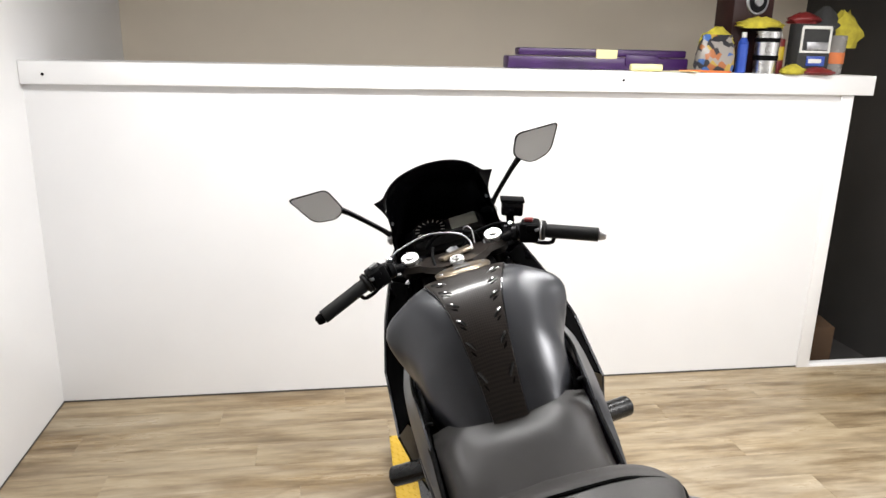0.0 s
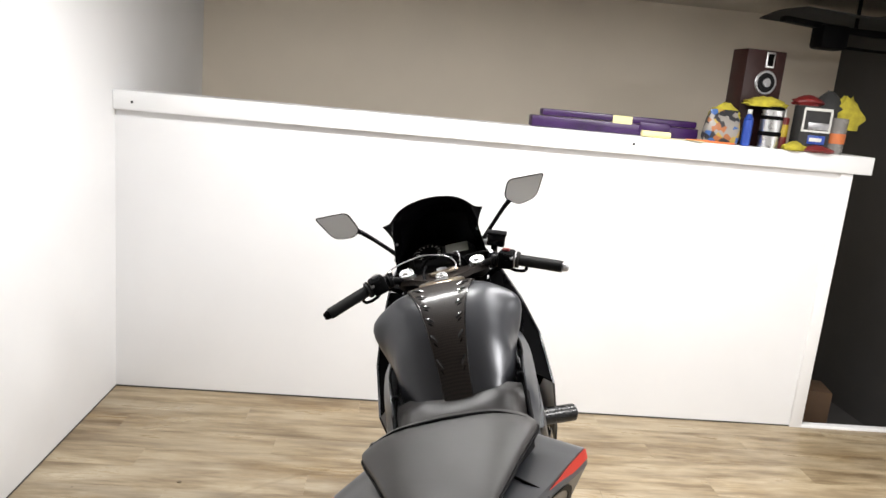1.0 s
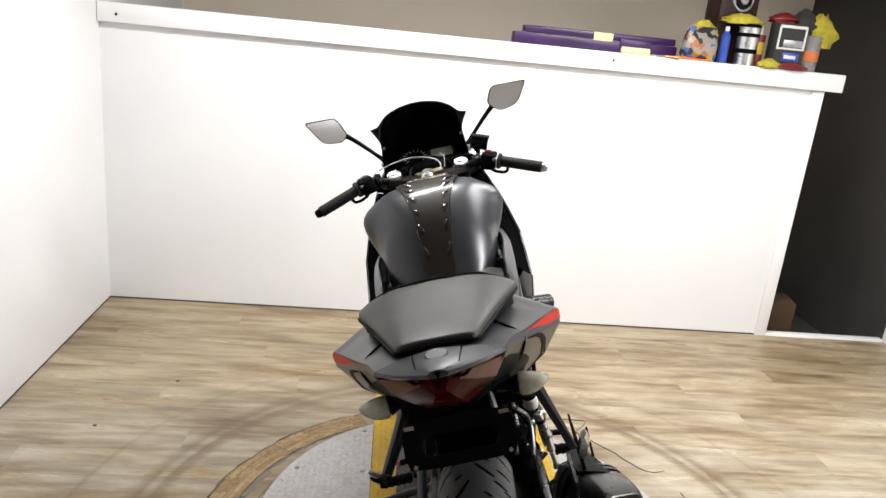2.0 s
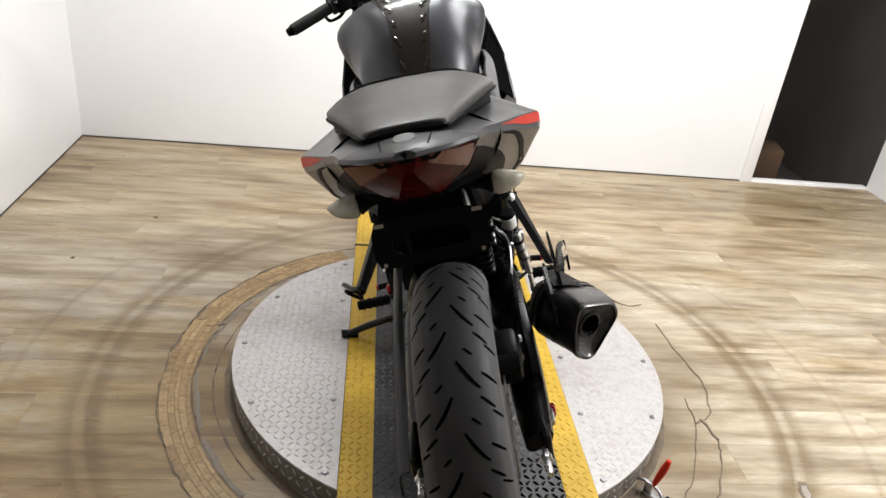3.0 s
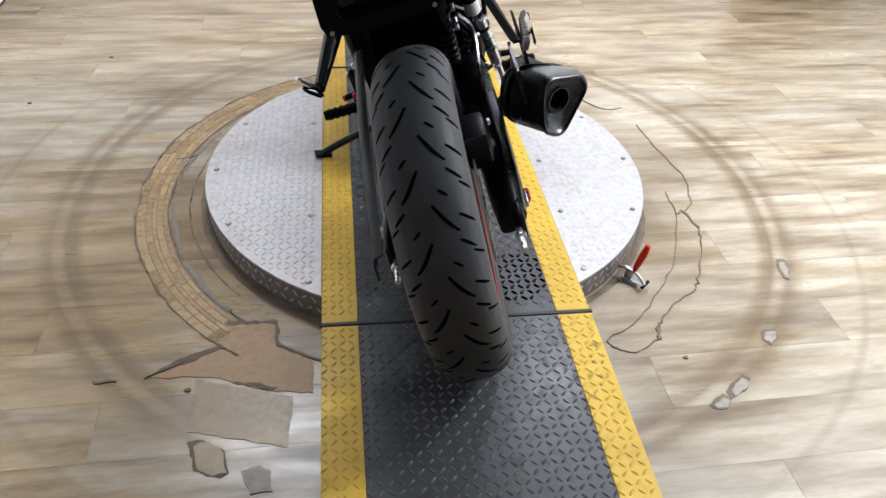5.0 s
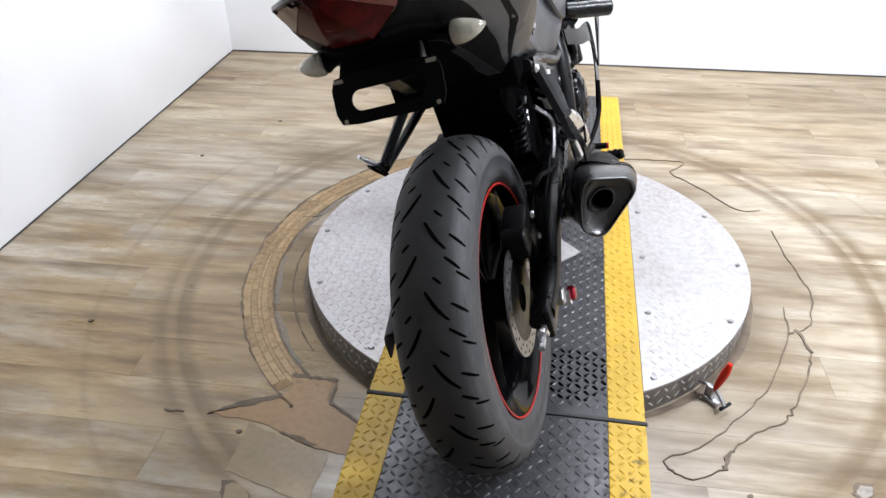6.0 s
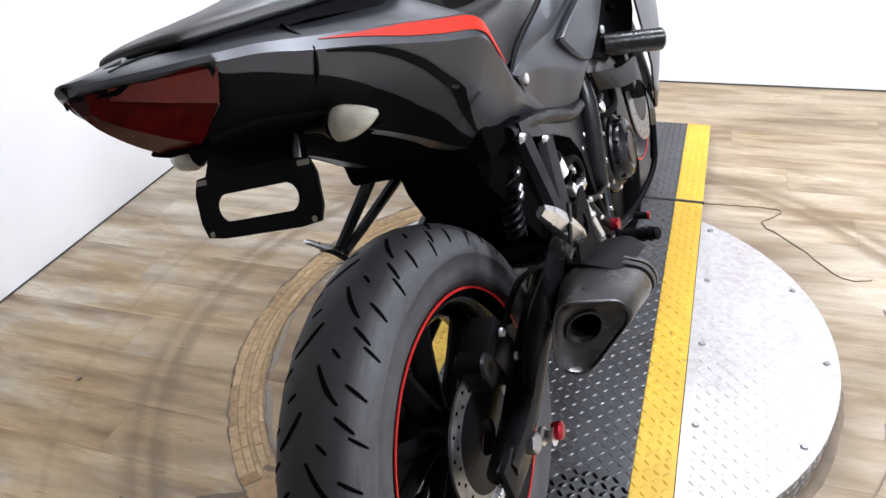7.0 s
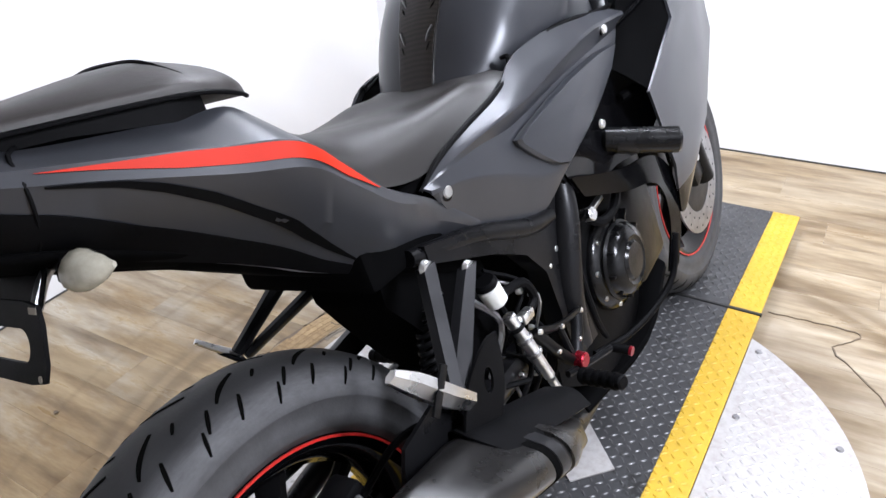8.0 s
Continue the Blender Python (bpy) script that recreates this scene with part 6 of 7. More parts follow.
# mirrors
def rounded(pts, radii, n=5):
    """A closed outline with its corners rounded."""
    out = []
    pts = [Vector(p) for p in pts]
    for i, (p, r) in enumerate(zip(pts, radii)):
        a, b = pts[i - 1], pts[(i + 1) % len(pts)]
        p0, p1 = p + (a - p).normalized() * r, p + (b - p).normalized() * r
        for k in range(n + 1):
            t = k / n
            out.append((1 - t) ** 2 * p0 + 2 * t * (1 - t) * p + t * t * p1)
    return out


for sg, corners in ((1, [(0.252, 1.284, 1.228), (0.371, 1.289, 1.225), (0.331, 1.281, 1.154), (0.271, 1.277, 1.141), (0.227, 1.278, 1.172)]),
                    (-1, [(-0.375, 1.283, 1.231), (-0.270, 1.293, 1.228), (-0.240, 1.287, 1.164), (-0.262, 1.281, 1.144), (-0.326, 1.276, 1.152)])):
    o = rounded(corners, (0.018, 0.012, 0.024, 0.020, 0.022) if sg > 0 else (0.012, 0.018, 0.014, 0.018, 0.022))
    mid = sum(o, Vector()) / len(o)
    ring = lambda q, d: [mid + (p - mid) * q + Vector((0, d, 0)) for p in o]
    mir = part("mirror", Geo().grid([ring(0.93, 0.003), ring(0.935, -0.001), ring(0.985, -0.002), ring(1.0, 0.004), ring(0.96, 0.016), ring(0.72, 0.032)], True, True), BLACK, bike, "angular black rear view mirror")
    part("mirror_glass", Geo().slab(ring(0.934, 0.0002), (0, 0.0015, 0)), MIRROR, mir, "clear mirror glass")
    part("mirror_stem", Geo().tube([(sg * 0.140, 1.325, 1.045), (sg * 0.168, 1.332, 1.075), (sg * 0.226, 1.308, 1.140), (sg * 0.262, 1.298, 1.172)], [0.009, 0.007, 0.0075, 0.010], 10), GLOSS, mir)
    part("stem_base", Geo().box((sg * 0.140, 1.322, 1.040), (0.034, 0.036, 0.020), (0, sg * 20, 0), 0.006), STEEL, mir)

# front mudguard and caliper
MG = []
for k in range(9):
    a = radians(75 + 75 * k / 8)
    r = 0.330
    MG.append([(s * 0.068, FRONT[1] + (r - 0.045 * abs(s)) * math.cos(a), FRONT[2] + (r - 0.045 * abs(s)) * math.sin(a)) for s in (-1, -0.6, 0, 0.6, 1)])
part("front_mudguard", Geo().shell(smooth_grid(MG, 3, 3), 0.004), PAINT, bike, "matt grey front mudguard")
part("front_caliper", Geo().box((0.092, 1.345, 0.380), (0.050, 0.060, 0.110), (24, 0, 0), 0.012), DARKMETAL, bike)
part("caliper_bolt", Geo().cyl((0.115, 1.345, 0.40), (0.124, 1.345, 0.40), 0.009, n=12), ALU, bike)

# exhaust silencer, slash cut to the rear
OUT = [(p.x, p.y) for p in rounded([(-0.020, 0.068, 0), (0.060, 0.031, 0), (0.066, -0.002, 0), (-0.010, -0.068, 0), (-0.044, -0.034, 0), (-0.036, 0.026, 0)], (0.022, 0.016, 0.014, 0.024, 0.018, 0.02))]
OUT = [(0.98 * u, 0.98 * w) for u, w in OUT]
SC = Vector((0.252, 0.032, 0.490))


def sil_ring(size, dx, dy, dz, cut):
    wide = 1.0 if cut > 0.9 else 1.7
    return [(SC.x + dx + size * u * (wide if u < 0 else 1.0), SC.y + dy + cut * (0.62 * size * u + 0.10 * size * w), SC.z + dz + size * w) for u, w in OUT]


silencer = part("silencer", Geo().grid([sil_ring(0.97, 0, 0, 0, 1), sil_ring(1.02, -0.002, 0.012, -0.004, 1), sil_ring(1.04, -0.004, 0.035, -0.010, 1), sil_ring(1.10, -0.010, 0.13, -0.043, 0.5), sil_ring(1.08, -0.018, 0.22, -0.077, 0.2),
                                        sil_ring(0.92, -0.030, 0.30, -0.108, 0), sil_ring(0.45, -0.046, 0.36, -0.140, 0), sil_ring(0.01, -0.046, 0.362, -0.140, 0)], True), EXHAUST, bike, "stubby black exhaust silencer", 45)
hole = lambda r, back: [(SC.x + r * math.cos(t), SC.y + 0.62 * r * math.cos(t) + 0.10 * r * math.sin(t) - 0.006 + back, SC.z + 0.004 + r * math.sin(t)) for t in (2 * math.pi * k / 36 for k in range(36))]
first = sil_ring(0.97, 0, -0.001, 0, 1)
k0 = min(range(36), key=lambda i: abs(math.atan2(OUT[i][1], OUT[i][0])))
order = [first[(k0 - i) % 36] for i in range(36)] if math.atan2(OUT[(k0 + 1) % 36][1], OUT[(k0 + 1) % 36][0]) < 0 else [first[(k0 + i) % 36] for i in range(36)]
between = lambda k, back: [tuple(p + (q - p) * k + (back if i == 1 else 0) for i, (p, q) in enumerate(zip(a, b))) for a, b in zip(order, hole(0.022, 0))]
part("end_cap", Geo().grid([order, between(0.06, -0.002), between(0.14, -0.001), between(0.22, 0.006), between(0.60, 0.016), between(0.97, 0.021), hole(0.0226, 0.016), hole(0.0205, 0.016), hole(0.0190, 0.026)], True), EXHAUST, silencer, "black slash-cut end cap with a sunken face", 35)
part("outlet", Geo().grid([hole(0.0192, 0.024), hole(0.0185, 0.08), hole(0.001, 0.081)], True), GROOVE, silencer, "dark outlet")
shield = [[(0.205, 0.17, 0.515), (0.240, 0.165, 0.512), (0.276, 0.18, 0.488)], [(0.205, 0.26, 0.478), (0.240, 0.255, 0.476), (0.274, 0.265, 0.452)], [(0.205, 0.37, 0.432), (0.240, 0.385, 0.424), (0.266, 0.38, 0.404)]]
part("heat_shield", Geo().shell(smooth_grid(shield, 4, 4), 0.003), BLACK, silencer, "black heat shield")
band = lambda size, d: sil_ring(1.065 * size, -0.004 - 0.085 * (d - 0.035), d, -0.010 - 0.362 * (d - 0.035), max(0.2, 0.5 - 3.3 * (d - 0.13)))
part("collar_gap", Geo().grid([band(1.0, 0.158), band(1.062, 0.160), band(1.062, 0.176), band(1.0, 0.178)], True), GROOVE, silencer, "dark gap before the collar", 50)
part("silencer_collar", Geo().grid([band(1.0, 0.177), band(1.078, 0.178), band(1.082, 0.190), band(1.078, 0.204), band(1.0, 0.206)], True), HANGER, silencer, "grey metal collar", 50)
part("front_collar", Geo().grid([band(1.0, 0.212), band(1.10, 0.214), band(1.10, 0.226), band(1.0, 0.250)], True), EXHAUST, silencer, "black collar", 50)

# foot rests
hang = part("pillion_hanger", Geo().slab([(0.150, 0.284, 0.690), (0.144, 0.266, 0.686), (0.198, 0.186, 0.566), (0.202, 0.201, 0.556)], (0.015, 0, 0)).slab([(0.158, 0.353, 0.652), (0.152, 0.334, 0.650), (0.196, 0.192, 0.566), (0.204, 0.210, 0.548)], (0.015, 0, 0)), HANGER, bike, "grey forked pillion peg hanger")
bolt_head((0.152, 0.275, 0.684), (1, 0, 0), 0.012, 0.008, hang, ALU)
bolt_head((0.160, 0.344, 0.646), (1, 0, 0), 0.012, 0.008, hang, ALU)
peg = part("pillion_peg", Geo().tube([(0.220, 0.100, 0.650), (0.224, 0.125, 0.622), (0.228, 0.160, 0.580), (0.226, 0.195, 0.545)], [0.010, 0.016, 0.017, 0.014], 6, 4, 0.6), ALU, hang, "bright cast folding pillion peg")
part("peg_slot", Geo().box((0.2365, 0.145, 0.600), (0.004, 0.012, 0.060), (-42, 0, 0), 0.001), DARKMETAL, peg)
hang2 = part("pillion_hanger", Geo().tube([(-0.125, 0.295, 0.690), (-0.150, 0.250, 0.650), (-0.190, 0.180, 0.590)], [0.022, 0.019, 0.016], 8, 4, 0.6).tube([(-0.125, 0.385, 0.640), (-0.155, 0.300, 0.610), (-0.192, 0.190, 0.575)], [0.019, 0.017, 0.014], 8, 4, 0.6), FRAMEMETAL, bike, "black forked pillion peg hanger")
part("pillion_peg", Geo().tube([(-0.196, 0.185, 0.582), (-0.206, 0.162, 0.606), (-0.217, 0.139, 0.634)], [0.006, 0.006, 0.0045], 8), ALU, hang2, "bright cast folding pillion peg")
part("peg_loop", Geo().tube([(-0.196, 0.19, 0.560), (-0.22, 0.19, 0.580), (-0.215, 0.165, 0.600), (-0.196, 0.168, 0.590), (-0.194, 0.19, 0.562)], 0.004, 6), BLACK, hang2)
for sg in (1, -1):
    rs = part("rearset", Geo().tube([(sg * 0.164, 0.440, 0.480), (sg * 0.166, 0.500, 0.452), (sg * 0.168, 0.570, 0.440)], 0.010, 8, 4, 0.5).tube([(sg * 0.164, 0.570, 0.440), (sg * 0.168, 0.545, 0.400), (sg * 0.172, 0.515, 0.372)], 0.011, 8, 4, 0.5).tube([(sg * 0.164, 0.440, 0.480), (sg * 0.168, 0.475, 0.425), (sg * 0.172, 0.515, 0.372)], 0.010, 8, 4, 0.5).tube([(sg * 0.166, 0.505, 0.450), (sg * 0.168, 0.512, 0.41), (sg * 0.172, 0.515, 0.378)], 0.006, 8), DARKMETAL, bike, "dark open foot rest bracket")
    pg = part("foot_peg", Geo().cyl((sg * 0.186, 0.497, 0.362), (sg * 0.270, 0.480, 0.370), 0.0125, n=18, bev=0.003), BLACK, rs, "black knurled foot peg")
    for k in range(5):
        part("peg_ring", Geo().lathe([(0.0145, -0.003), (0.0145, 0.003), (0.012, 0.003), (0.012, -0.003)], (sg * (0.194 + 0.015 * k), 0.4955 - 0.003 * k, 0.3627 + 0.0014 * k), 16, True), BLACK, pg)
    part("peg_mount", Geo().cyl((sg * 0.172, 0.519, 0.378), (sg * 0.190, 0.518, 0.376), 0.014, n=18, bev=0.002), REDMETAL, rs, "red anodised peg mount")
    pd = part("pedal", Geo().tube([(sg * 0.175, 0.48, 0.375), (sg * 0.185, 0.54, 0.360), (sg * 0.195, 0.60, 0.348)], 0.006, 8), DARKMETAL, rs, "dark foot pedal")
    part("pedal_tip", Geo().cyl((sg * 0.190, 0.600, 0.348), (sg * 0.225, 0.602, 0.342), 0.008, n=14, bev=0.001), BLACK, pd)
    part("pedal_end", Geo().cyl((sg * 0.225, 0.602, 0.342), (sg * 0.230, 0.602, 0.341), 0.0085, n=14), REDMETAL, pd, "red pedal end")
    for y, z in ((0.445, 0.478), (0.505, 0.450), (0.570, 0.440), (0.545, 0.400), (0.478, 0.420), (0.515, 0.356)):
        bolt_head((sg * 0.170, y, z), (sg, 0, 0), 0.005, 0.006, rs, ALU)
mc = part("master_cylinder", Geo().cyl((0.158, 0.400, 0.535), (0.172, 0.418, 0.455), 0.0105, n=16, bev=0.002).cyl((0.172, 0.418, 0.455), (0.178, 0.428, 0.410), 0.009, n=14).cyl((0.178, 0.430, 0.402), (0.182, 0.438, 0.370), 0.007, n=12).box((0.170, 0.425, 0.520), (0.016, 0.03, 0.016), (0, 0, 0), 0.003), ALU, bike, "bright rear brake master cylinder")
for k, t in enumerate((0.25, 0.55, 0.9)):
    a, b = Vector((0.158, 0.400, 0.535)), Vector((0.172, 0.418, 0.455))
    part("collar", Geo().cyl(a.lerp(b, t), a.lerp(b, t + 0.08), 0.0135, n=16, bev=0.001), STEEL if k else DARKMETAL, mc)
part("rod", Geo().cyl((0.181, 0.436, 0.375), (0.184, 0.446, 0.352), 0.004, n=10).box((0.184, 0.447, 0.350), (0.016, 0.014, 0.016), (0, 0, 0), 0.002), STEEL, mc)
res = part("fluid_reservoir", Geo().cyl((0.148, 0.400, 0.556), (0.145, 0.392, 0.588), 0.017, 0.018, n=24, bev=0.003), WHITEPLASTIC, bike, "milky fluid reservoir with a black cap")
part("cap", Geo().cyl((0.145, 0.392, 0.588), (0.144, 0.389, 0.600), 0.0185, n=24, bev=0.003), BLACK, res)
part("reservoir_hose", Geo().tube([(0.150, 0.412, 0.565), (0.160, 0.455, 0.560), (0.162, 0.470, 0.525), (0.165, 0.440, 0.515)], 0.0075, 8), BLACK, res)
def heel_plate():
    """A leaf-shaped guard with a slot through it."""
    line = [(0.290, 0.584), (0.264, 0.586), (0.218, 0.566), (0.190, 0.540), (0.160, 0.492), (0.158, 0.468), (0.180, 0.462), (0.222, 0.476), (0.256, 0.500), (0.280, 0.540)]
    line = spline(line + line[:1], 4)[:-1]
    n = len(line)
    cy, cz = 0.244, 0.541
    def slot(k, q):
        a = math.atan2(line[k][1] - cz, line[k][0] - cy)
        return (cy + q * (0.010 * math.cos(a) + 0.004 * math.sin(a)), cz + q * (0.016 * math.sin(a)))
    put = lambda x, ring: [(x + 0.06 * (0.52 - z), y, z) for y, z in ring]
    hole = [slot(k, 1) for k in range(n)]
    g = Geo()
    return g.grid([put(0.224, hole), put(0.224, line), put(0.220, line), put(0.220, hole), put(0.224, hole)], True)


part("heel_guard", heel_plate(), BLACK, bike, "black heel guard plate with a slot")
part("silencer_bracket", Geo().slab([(0.190, y, z) for y, z in ((0.10, 0.545), (0.19, 0.565), (0.22, 0.46), (0.12, 0.43), (0.07, 0.49))], (0.006, 0, 0)), FRAMEMETAL, bike)
# side stand
ss = part("side_stand", Geo().tube([(-0.115, 0.600, 0.250), (-0.20, 0.66, 0.205), (-0.30, 0.71, 0.158), (-0.370, 0.728, 0.130)], [0.013, 0.012, 0.011, 0.010], 10), FRAMEMETAL, bike, "black side stand")
part("foot", Geo().box((-0.372, 0.735, 0.1235), (0.050, 0.040, 0.008), (0, 18, 10), 0.003), BLACK, ss)
# small cables and fittings behind the frame
rng = random.Random(5)
for k in range(9):
    y0, z0 = rng.uniform(0.36, 0.52), rng.uniform(0.44, 0.60)
    part("cable", Geo().tube([(0.11, y0, z0), (0.135 + rng.uniform(0, 0.012), y0 + rng.uniform(-0.03, 0.05), z0 - 0.05), (0.13, y0 + rng.uniform(-0.04, 0.06), z0 - 0.11), (0.11, y0 + rng.uniform(-0.05, 0.05), z0 - 0.16)], rng.uniform(0.003, 0.006), 6), BLACK if k % 3 else STEEL, bike)
for k in range(8):
    bolt_head((0.128 + rng.uniform(0, 0.02), rng.uniform(0.38, 0.60), rng.uniform(0.36, 0.56)), (1, 0, 0), rng.uniform(0.005, 0.008), 0.008, bike, ALU)

# ---------- things on the ledge ----------
LEDGE = 1.455


def set_at(x, y, turn=0.0, z=LEDGE):
    return pose(x + 0.035, y, z, 0, 0, turn + 1.4)


pb = thing("purple_case", set_at(0.66, 2.72), "long translucent purple plastic case lying on the ledge", "case")
part("base", Geo().box((0, 0, 0.028), (0.86, 0.10, 0.056), (0, 0, 0), 0.008), PURPLE, pb)
part("lid", Geo().box((0.02, 0.0, 0.075), (0.80, 0.085, 0.034), (0, 0, 0), 0.008), PURPLE, pb)
part("label", Geo().box((0.03, -0.046, 0.070), (0.10, 0.008, 0.040), (0, 0, 0), 0.001), YELLOW_PAPER, pb, "faded paper label")
part("latch", Geo().box((0.20, -0.052, 0.045), (0.16, 0.010, 0.045), (0, 0, 0), 0.003), PURPLE, pb)
pr = thing("paper_roll", set_at(0.84, 2.52, -3), "rolled pale yellow paper sheet on the ledge", "paper")
part("roll", Geo().cyl((-0.09, 0, 0.017), (0.05, 0.0, 0.016), 0.016, n=20), YELLOW_PAPER, pr)
part("sheet", Geo().shell([[(-0.02, -0.03, 0.004), (-0.02, 0.04, 0.004)], [(0.08, -0.03, 0.006), (0.08, 0.04, 0.004)], [(0.16, -0.05, 0.008), (0.17, 0.03, 0.006)], [(0.20, -0.06, 0.004), (0.21, 0.02, 0.005)]], 0.002), YELLOW_PAPER, pr)
bag = thing("wipes_bag", set_at(1.155, 2.56, 5), "plastic bag of wipes with many-coloured print", "bag")
rng = random.Random(8)
rows = []
for w, d, z in ((0.085, 0.035, 0.0), (0.092, 0.042, 0.03), (0.090, 0.040, 0.08), (0.080, 0.030, 0.12), (0.070, 0.014, 0.145), (0.074, 0.006, 0.165)):
    rows.append([(w * math.copysign(abs(math.cos(t)) ** 0.55, math.cos(t)) * rng.uniform(0.92, 1.06), d * math.copysign(abs(math.sin(t)) ** 0.55, math.sin(t)) * rng.uniform(0.9, 1.1), z) for t in (2 * math.pi * k / 24 for k in range(24))])
part("pouch", Geo().grid(rows, True, True), PRINTED, bag)
strap = tagged(part("orange_strap", Geo().tube([(1.0, 2.50, LEDGE + 0.006), (1.08, 2.49, LEDGE + 0.008), (1.16, 2.50, LEDGE + 0.006), (1.24, 2.495, LEDGE + 0.006)], 0.006, 8, 4, 0.6), ORANGE), "crumpled orange strap on the ledge", "strap")
btl = thing("blue_bottle", set_at(1.283, 2.56), "slim blue plastic spray bottle", "bottle")
part("body", Geo().cyl((0, 0, 0), (0, 0, 0.13), 0.023, n=24, bev=0.004), BLUE_PACK, btl)
part("shoulder", Geo().cyl((0, 0, 0.13), (0, 0, 0.155), 0.023, 0.010, 20), BLUE_PACK, btl)
part("cap", Geo().cyl((0, 0, 0.155), (0, 0, 0.178), 0.011, n=16, bev=0.002), WHITEPLASTIC, btl)
th = thing("steel_tumbler", set_at(1.392, 2.55), "stainless steel travel tumbler with black bands", "tumbler")
part("body", Geo().cyl((0, 0, 0), (0, 0, 0.185), 0.047, 0.054, 32, 0.003), ALU, th)
for z in (0.058, 0.135):
    part("band", Geo().cyl((0, 0, z), (0, 0, z + 0.022), 0.0525, 0.0535, 32, 0.002), BLACK, th)
part("lid", Geo().cyl((0, 0, 0.185), (0, 0, 0.200), 0.055, 0.050, 32, 0.003), BLACK, th)


def crumple(name, x, y, w, d, h, mat, label, seed, z=LEDGE):
    rng = random.Random(seed)
    rows = []
    for i in range(7):
        zz = h * i / 6
        s = math.sin(math.pi * (0.30 + 0.66 * i / 6)) + 0.15
        rows.append([(x + 0.035 + w * s * math.cos(t) * rng.uniform(0.75, 1.2), y + d * s * math.sin(t) * rng.uniform(0.75, 1.2), z + zz * rng.uniform(0.9, 1.05)) for t in (2 * math.pi * k / 18 for k in range(18))])
    return tagged(part("cloth", Geo().grid(rows, True, True), mat, None, "", 60), label, "cloth", "cloths on the ledge")


crumple("cloth", 1.355, 2.56, 0.095, 0.05, 0.050, YELLOW_CLOTH, "yellow cleaning cloth lying over the tumbler", 3, LEDGE + 0.196)
crumple("cloth", 1.175, 2.60, 0.070, 0.03, 0.100, YELLOW_CLOTH, "crumpled yellow cloth behind the bag of wipes", 21, LEDGE + 0.10)
crumple("cloth", 1.50, 2.50, 0.05, 0.035, 0.045, YELLOW_CLOTH, "small crumpled yellow cloth on the ledge", 9)
can = thing("red_can", set_at(1.475, 2.60), "red and yellow polish can", "can")
part("body", Geo().cyl((0, 0, 0), (0, 0, 0.155), 0.030, n=24, bev=0.004), REDPACK, can)
part("label", Geo().cyl((0, 0, 0.06), (0, 0, 0.12), 0.0306, n=24), YELLOW_PACK, can)
part("nozzle", Geo().cyl((0, 0, 0.155), (0, 0, 0.195), 0.016, 0.010, 16, 0.002), WHITEPLASTIC, can)
jar = thing("product_box", set_at(1.60, 2.56, -4), "dark box of car products with a pale frame", "box")
part("carton", Geo().box((0, 0, 0.11), (0.15, 0.10, 0.22), (0, 0, 0), 0.003), DARKCLOTH, jar)
for z, h2 in ((0.205, 0.014), (0.10, 0.010)):
    part("frame_bar", Geo().box((0, -0.052, z), (0.135, 0.005, h2), (0, 0, 0), 0.001), WHITEPLASTIC, jar)
for x in (-0.066, 0.066):
    part("frame_bar", Geo().box((x, -0.052, 0.15), (0.010, 0.005, 0.11), (0, 0, 0), 0.001), WHITEPLASTIC, jar)
part("pale_print", Geo().box((0.01, -0.0525, 0.125), (0.10, 0.004, 0.035), (0, 0, 0), 0.001), STEEL, jar)
part("blue_panel", Geo().box((0.01, -0.053, 0.060), (0.085, 0.006, 0.042), (0, 0, 0), 0.002), BLUE_PACK, jar, "blue printed panel")
part("print_bar", Geo().box((0.005, -0.057, 0.060), (0.060, 0.003, 0.018), (0, 0, 0), 0.001), WHITEPLASTIC, jar)
crumple("cloth", 1.585, 2.60, 0.070, 0.05, 0.050, REDPACK, "dark red cloth on top of the box", 4, LEDGE + 0.222)
crumple("cloth", 1.695, 2.61, 0.075, 0.05, 0.125, DARKCLOTH, "dark rag on a plastic tub", 6, LEDGE + 0.175)
crumple("cloth", 1.785, 2.60, 0.075, 0.05, 0.165, YELLOW_CLOTH, "yellow rag hanging over a plastic tub", 7, LEDGE + 0.12)
CLEARP = surface("cloudy_plastic", (0.20, 0.19, 0.18), 0.25, 0, 0.1, 20, 200, 0.05)
tub = thing("plastic_tub", set_at(1.735, 2.585), "cloudy plastic tub holding rags", "tub")
part("body", Geo().cyl((0, 0, 0), (0, 0, 0.175), 0.052, 0.058, 28, 0.004), CLEARP, tub)
part("label", Geo().cyl((0, 0, 0.05), (0, 0, 0.10), 0.0560, 0.0565, 28), ORANGE, tub)
crumple("cloth", 1.62, 2.50, 0.075, 0.03, 0.035, REDPACK, "dark red strap on the ledge", 12)

spk = thing("loudspeaker", set_at(1.345, 2.70, 8), "dark red-brown bookshelf loudspeaker with a silver cone", "loudspeaker")
part("cabinet", Geo().box((0, 0, 0.235), (0.215, 0.13, 0.47), (0, 0, 0), 0.004), SPEAKERWOOD, spk)
for name, r, z, mat in (("woofer_ring", 0.062, 0.315, STEEL), ("woofer_cone", 0.050, 0.315, DARKMETAL), ("dust_cap", 0.024, 0.315, STEEL)):
    d = {"woofer_ring": 0.0, "woofer_cone": 0.004, "dust_cap": 0.009}[name]
    part(name, Geo().cyl((0.015, -0.062, z), (0.015, -0.069 - d, z), r, r * 0.94, 32, 0.002), mat, spk)
part("tweeter_plate", Geo().box((0.020, -0.066, 0.425), (0.048, 0.006, 0.075), (0, 0, 0), 0.002), ALU, spk)
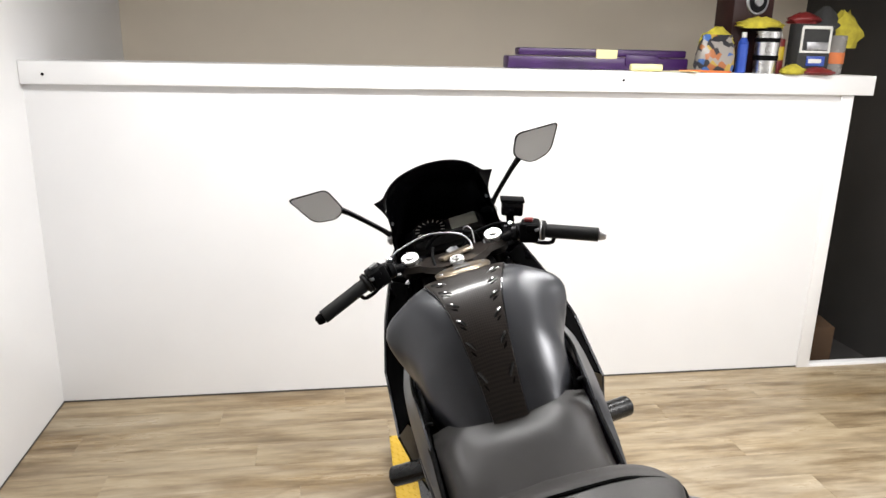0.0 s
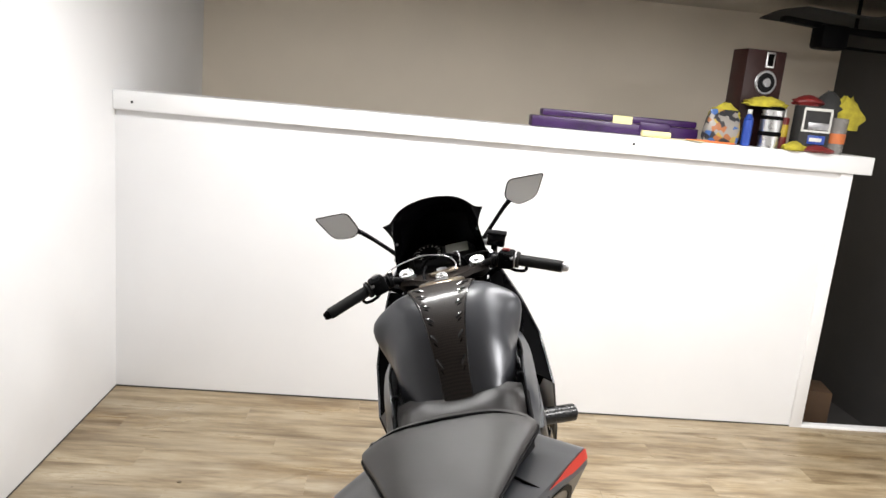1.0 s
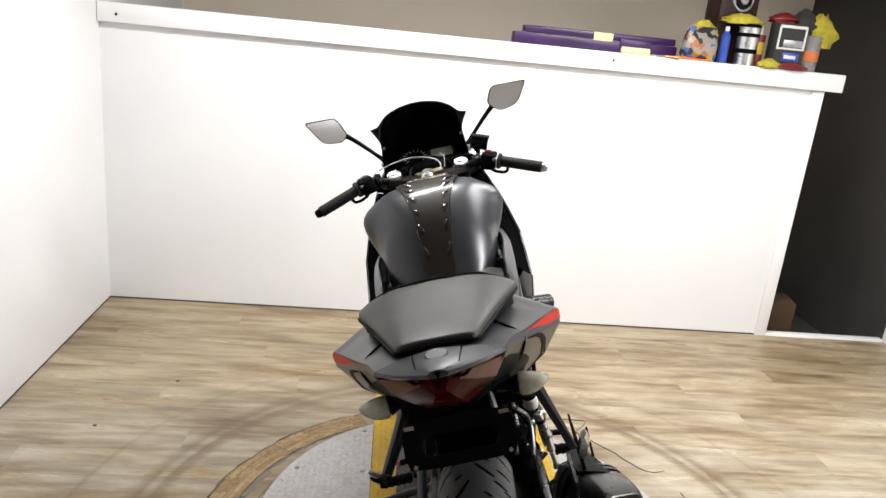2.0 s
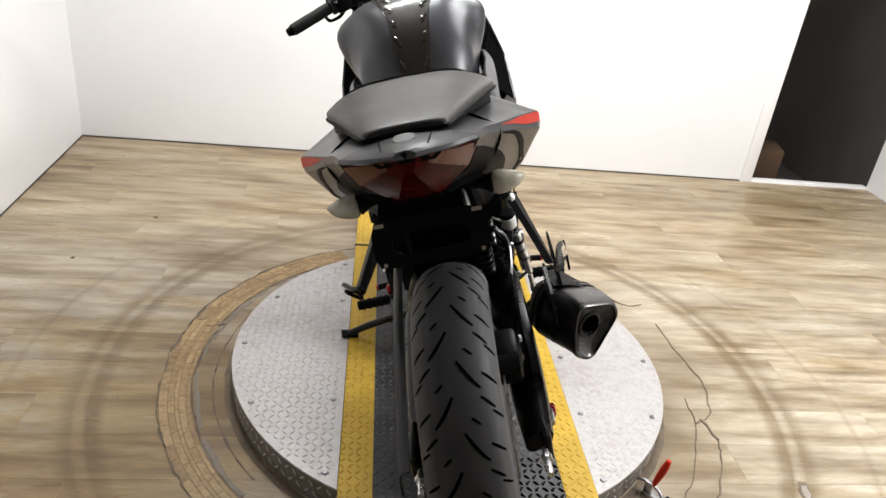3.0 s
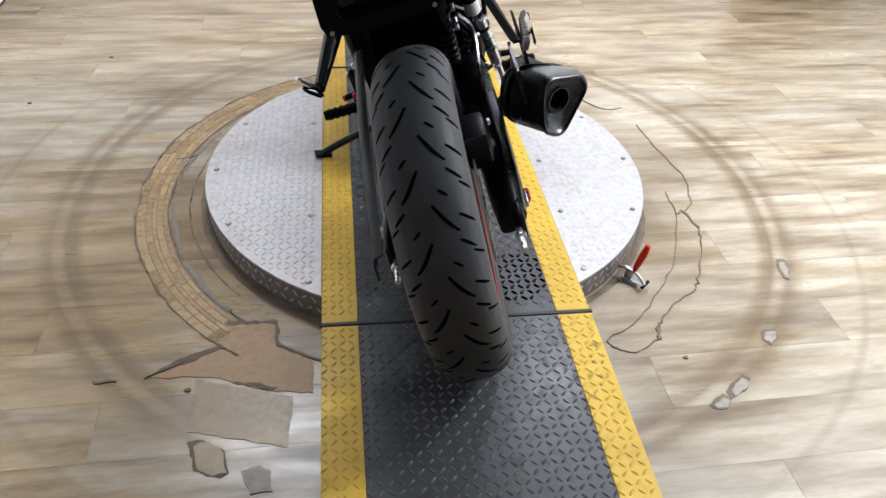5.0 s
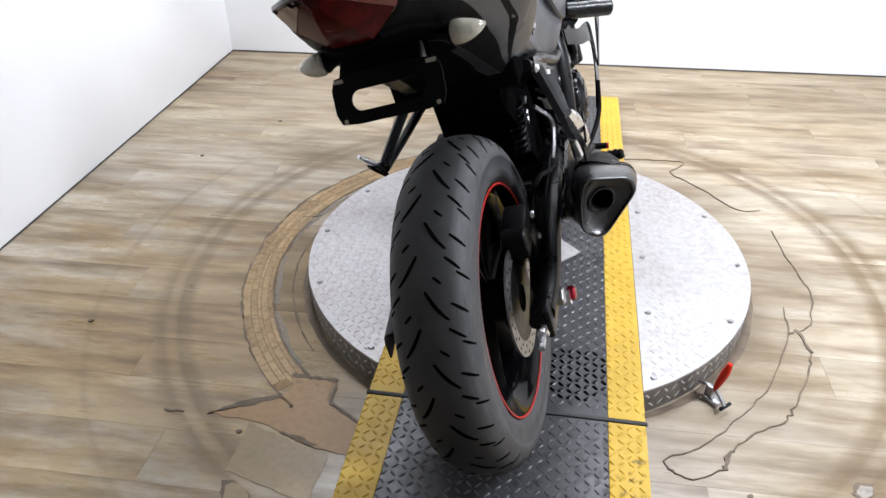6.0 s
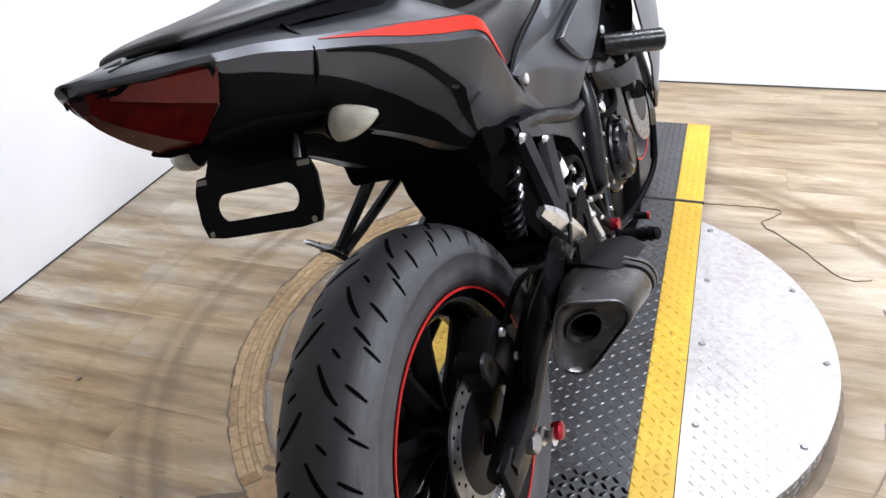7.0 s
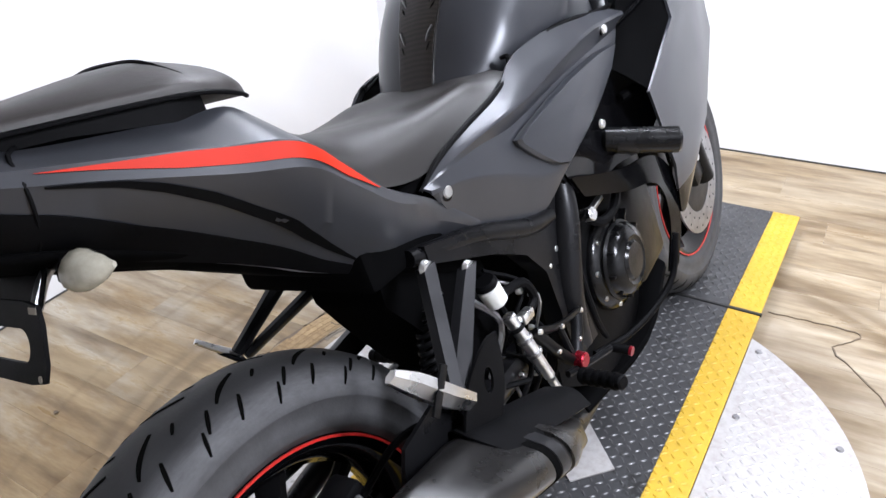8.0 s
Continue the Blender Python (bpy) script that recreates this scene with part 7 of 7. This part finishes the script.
part("tweeter", Geo().box((0.020, -0.069, 0.425), (0.032, 0.006, 0.058), (0, 0, 0), 0.002), GROOVE, spk)

# dark apparatus hanging from the ceiling at the stairs
hangr = thing("ceiling_bracket", pose(1.95, 3.02, 2.06, 0, 0, 6), "black tubular bracket and box hanging from the ceiling", "bracket")
part("box", Geo().box((-0.06, 0, 0.0), (0.16, 0.12, 0.13), (0, 0, 0), 0.02), BLACK, hangr)
part("tube", Geo().tube([(-0.10, 0, -0.03), (0.1, 0, -0.045), (0.45, 0.02, -0.04), (0.70, 0.03, -0.02)], 0.008, 8), BLACK, hangr)
part("beam", Geo().box((0.34, 0.02, 0.045), (0.70, 0.06, 0.035), (0, 0, 0), 0.006), BLACK, hangr)
part("arm", Geo().box((-0.22, 0.02, 0.065), (0.24, 0.06, 0.030), (0, 4, 0), 0.006), BLACK, hangr)
for rx in (0.1, 0.55):
    part("hanger_rod", Geo().cyl((rx, 0.02, 0.05), (rx, 0.02, 0.24), 0.010, n=10), BLACK, hangr)
sheet = part("dark_sheet", Geo().shell(smooth_grid([[(1.70, 2.95, 2.20), (1.72, 3.3, 2.22), (1.75, 3.6, 2.21)], [(2.1, 2.9, 2.17), (2.1, 3.3, 2.20), (2.15, 3.6, 2.19)], [(2.5, 2.9, 2.19), (2.55, 3.3, 2.21), (2.55, 3.6, 2.18)]], 4, 4), 0.006), DARKCLOTH)
tagged(sheet, "dark sagging sheet under the ceiling", "sheet")

# carton beyond the threshold
box = thing("cardboard_box", pose(2.07, 2.84, -0.18, 0, 0, -12), "brown cardboard box standing beyond the threshold", "box")
part("carton", Geo().box((0, 0, 0.155), (0.19, 0.20, 0.31), (0, 0, 0), 0.004), CARDBOARD, box)
part("flap", Geo().box((-0.01, -0.06, 0.313), (0.17, 0.07, 0.004), (10, 0, 0), 0.001), CARDBOARD, box)

# nail heads in the ledge board
for x, z in ((0.088, 1.405), (2.44, 1.418)):
    n = part("nail_head", Geo().cyl((x, -0.0345, z), (x, -0.0375, z), 0.006, n=10), DARKMETAL)
    n.matrix_world = ROOM
    tagged(n, "small dark nail head in the white ledge board", "nail", "nails in the ledge")

# unseen ceiling lamps that light the room, the last added for the rear wall
for x, y, sx, sy, _ in LAMPS:
    cl = thing("ceiling_lamp", pose(x, y, CEIL), "unseen long white ceiling lamp", "ceiling lamp", "ceiling lamps")
    part("housing", Geo().box((0, 0, -0.018), (sx + 0.06, sy + 0.05, 0.034), (0, 0, 0), 0.006), TRIM, cl)

# ---------- floor planks ----------
floor = thing("floor", ROOM, "oak-look vinyl plank floor, scuffed round the turntable", "floor", kind="structure")
PW, PL, WIDE = 0.152, 1.22, 4.298
plank_meshes = {}


def plank(x0, x1, y):
    key = round(x1 - x0, 3)
    if key not in plank_meshes:
        L, W, b = (x1 - x0) / 2 - 0.0001, PW / 2 - 0.0001, 0.0003
        rows = [[(-L, -W, -0.006), (-L, -W, -b), (-L + b, -W + b, 0), (-L + b, W - b, 0), (-L, W, -b), (-L, W, -0.006)],
                [(L, -W, -0.006), (L, -W, -b), (L - b, -W + b, 0), (L - b, W - b, 0), (L, W, -b), (L, W, -0.006)]]
        ob = part("plank", Geo().grid(rows, True, True), PLANK, floor)
        plank_meshes[key] = ob.data
    else:
        ob = new("plank", plank_meshes[key])
        ob.parent = floor
    ob.location = ((x0 + x1) / 2, y, 0)


for j in range(40):
    y = -PW * (j + 0.5) - 0.001
    x = -round(((j * 3) % 7) / 7 * PL, 3)
    while x < WIDE:
        a, b = max(x, 0.002), min(x + PL, WIDE)
        if b - a > 0.03:
            plank(a, b, y)
        x += PL
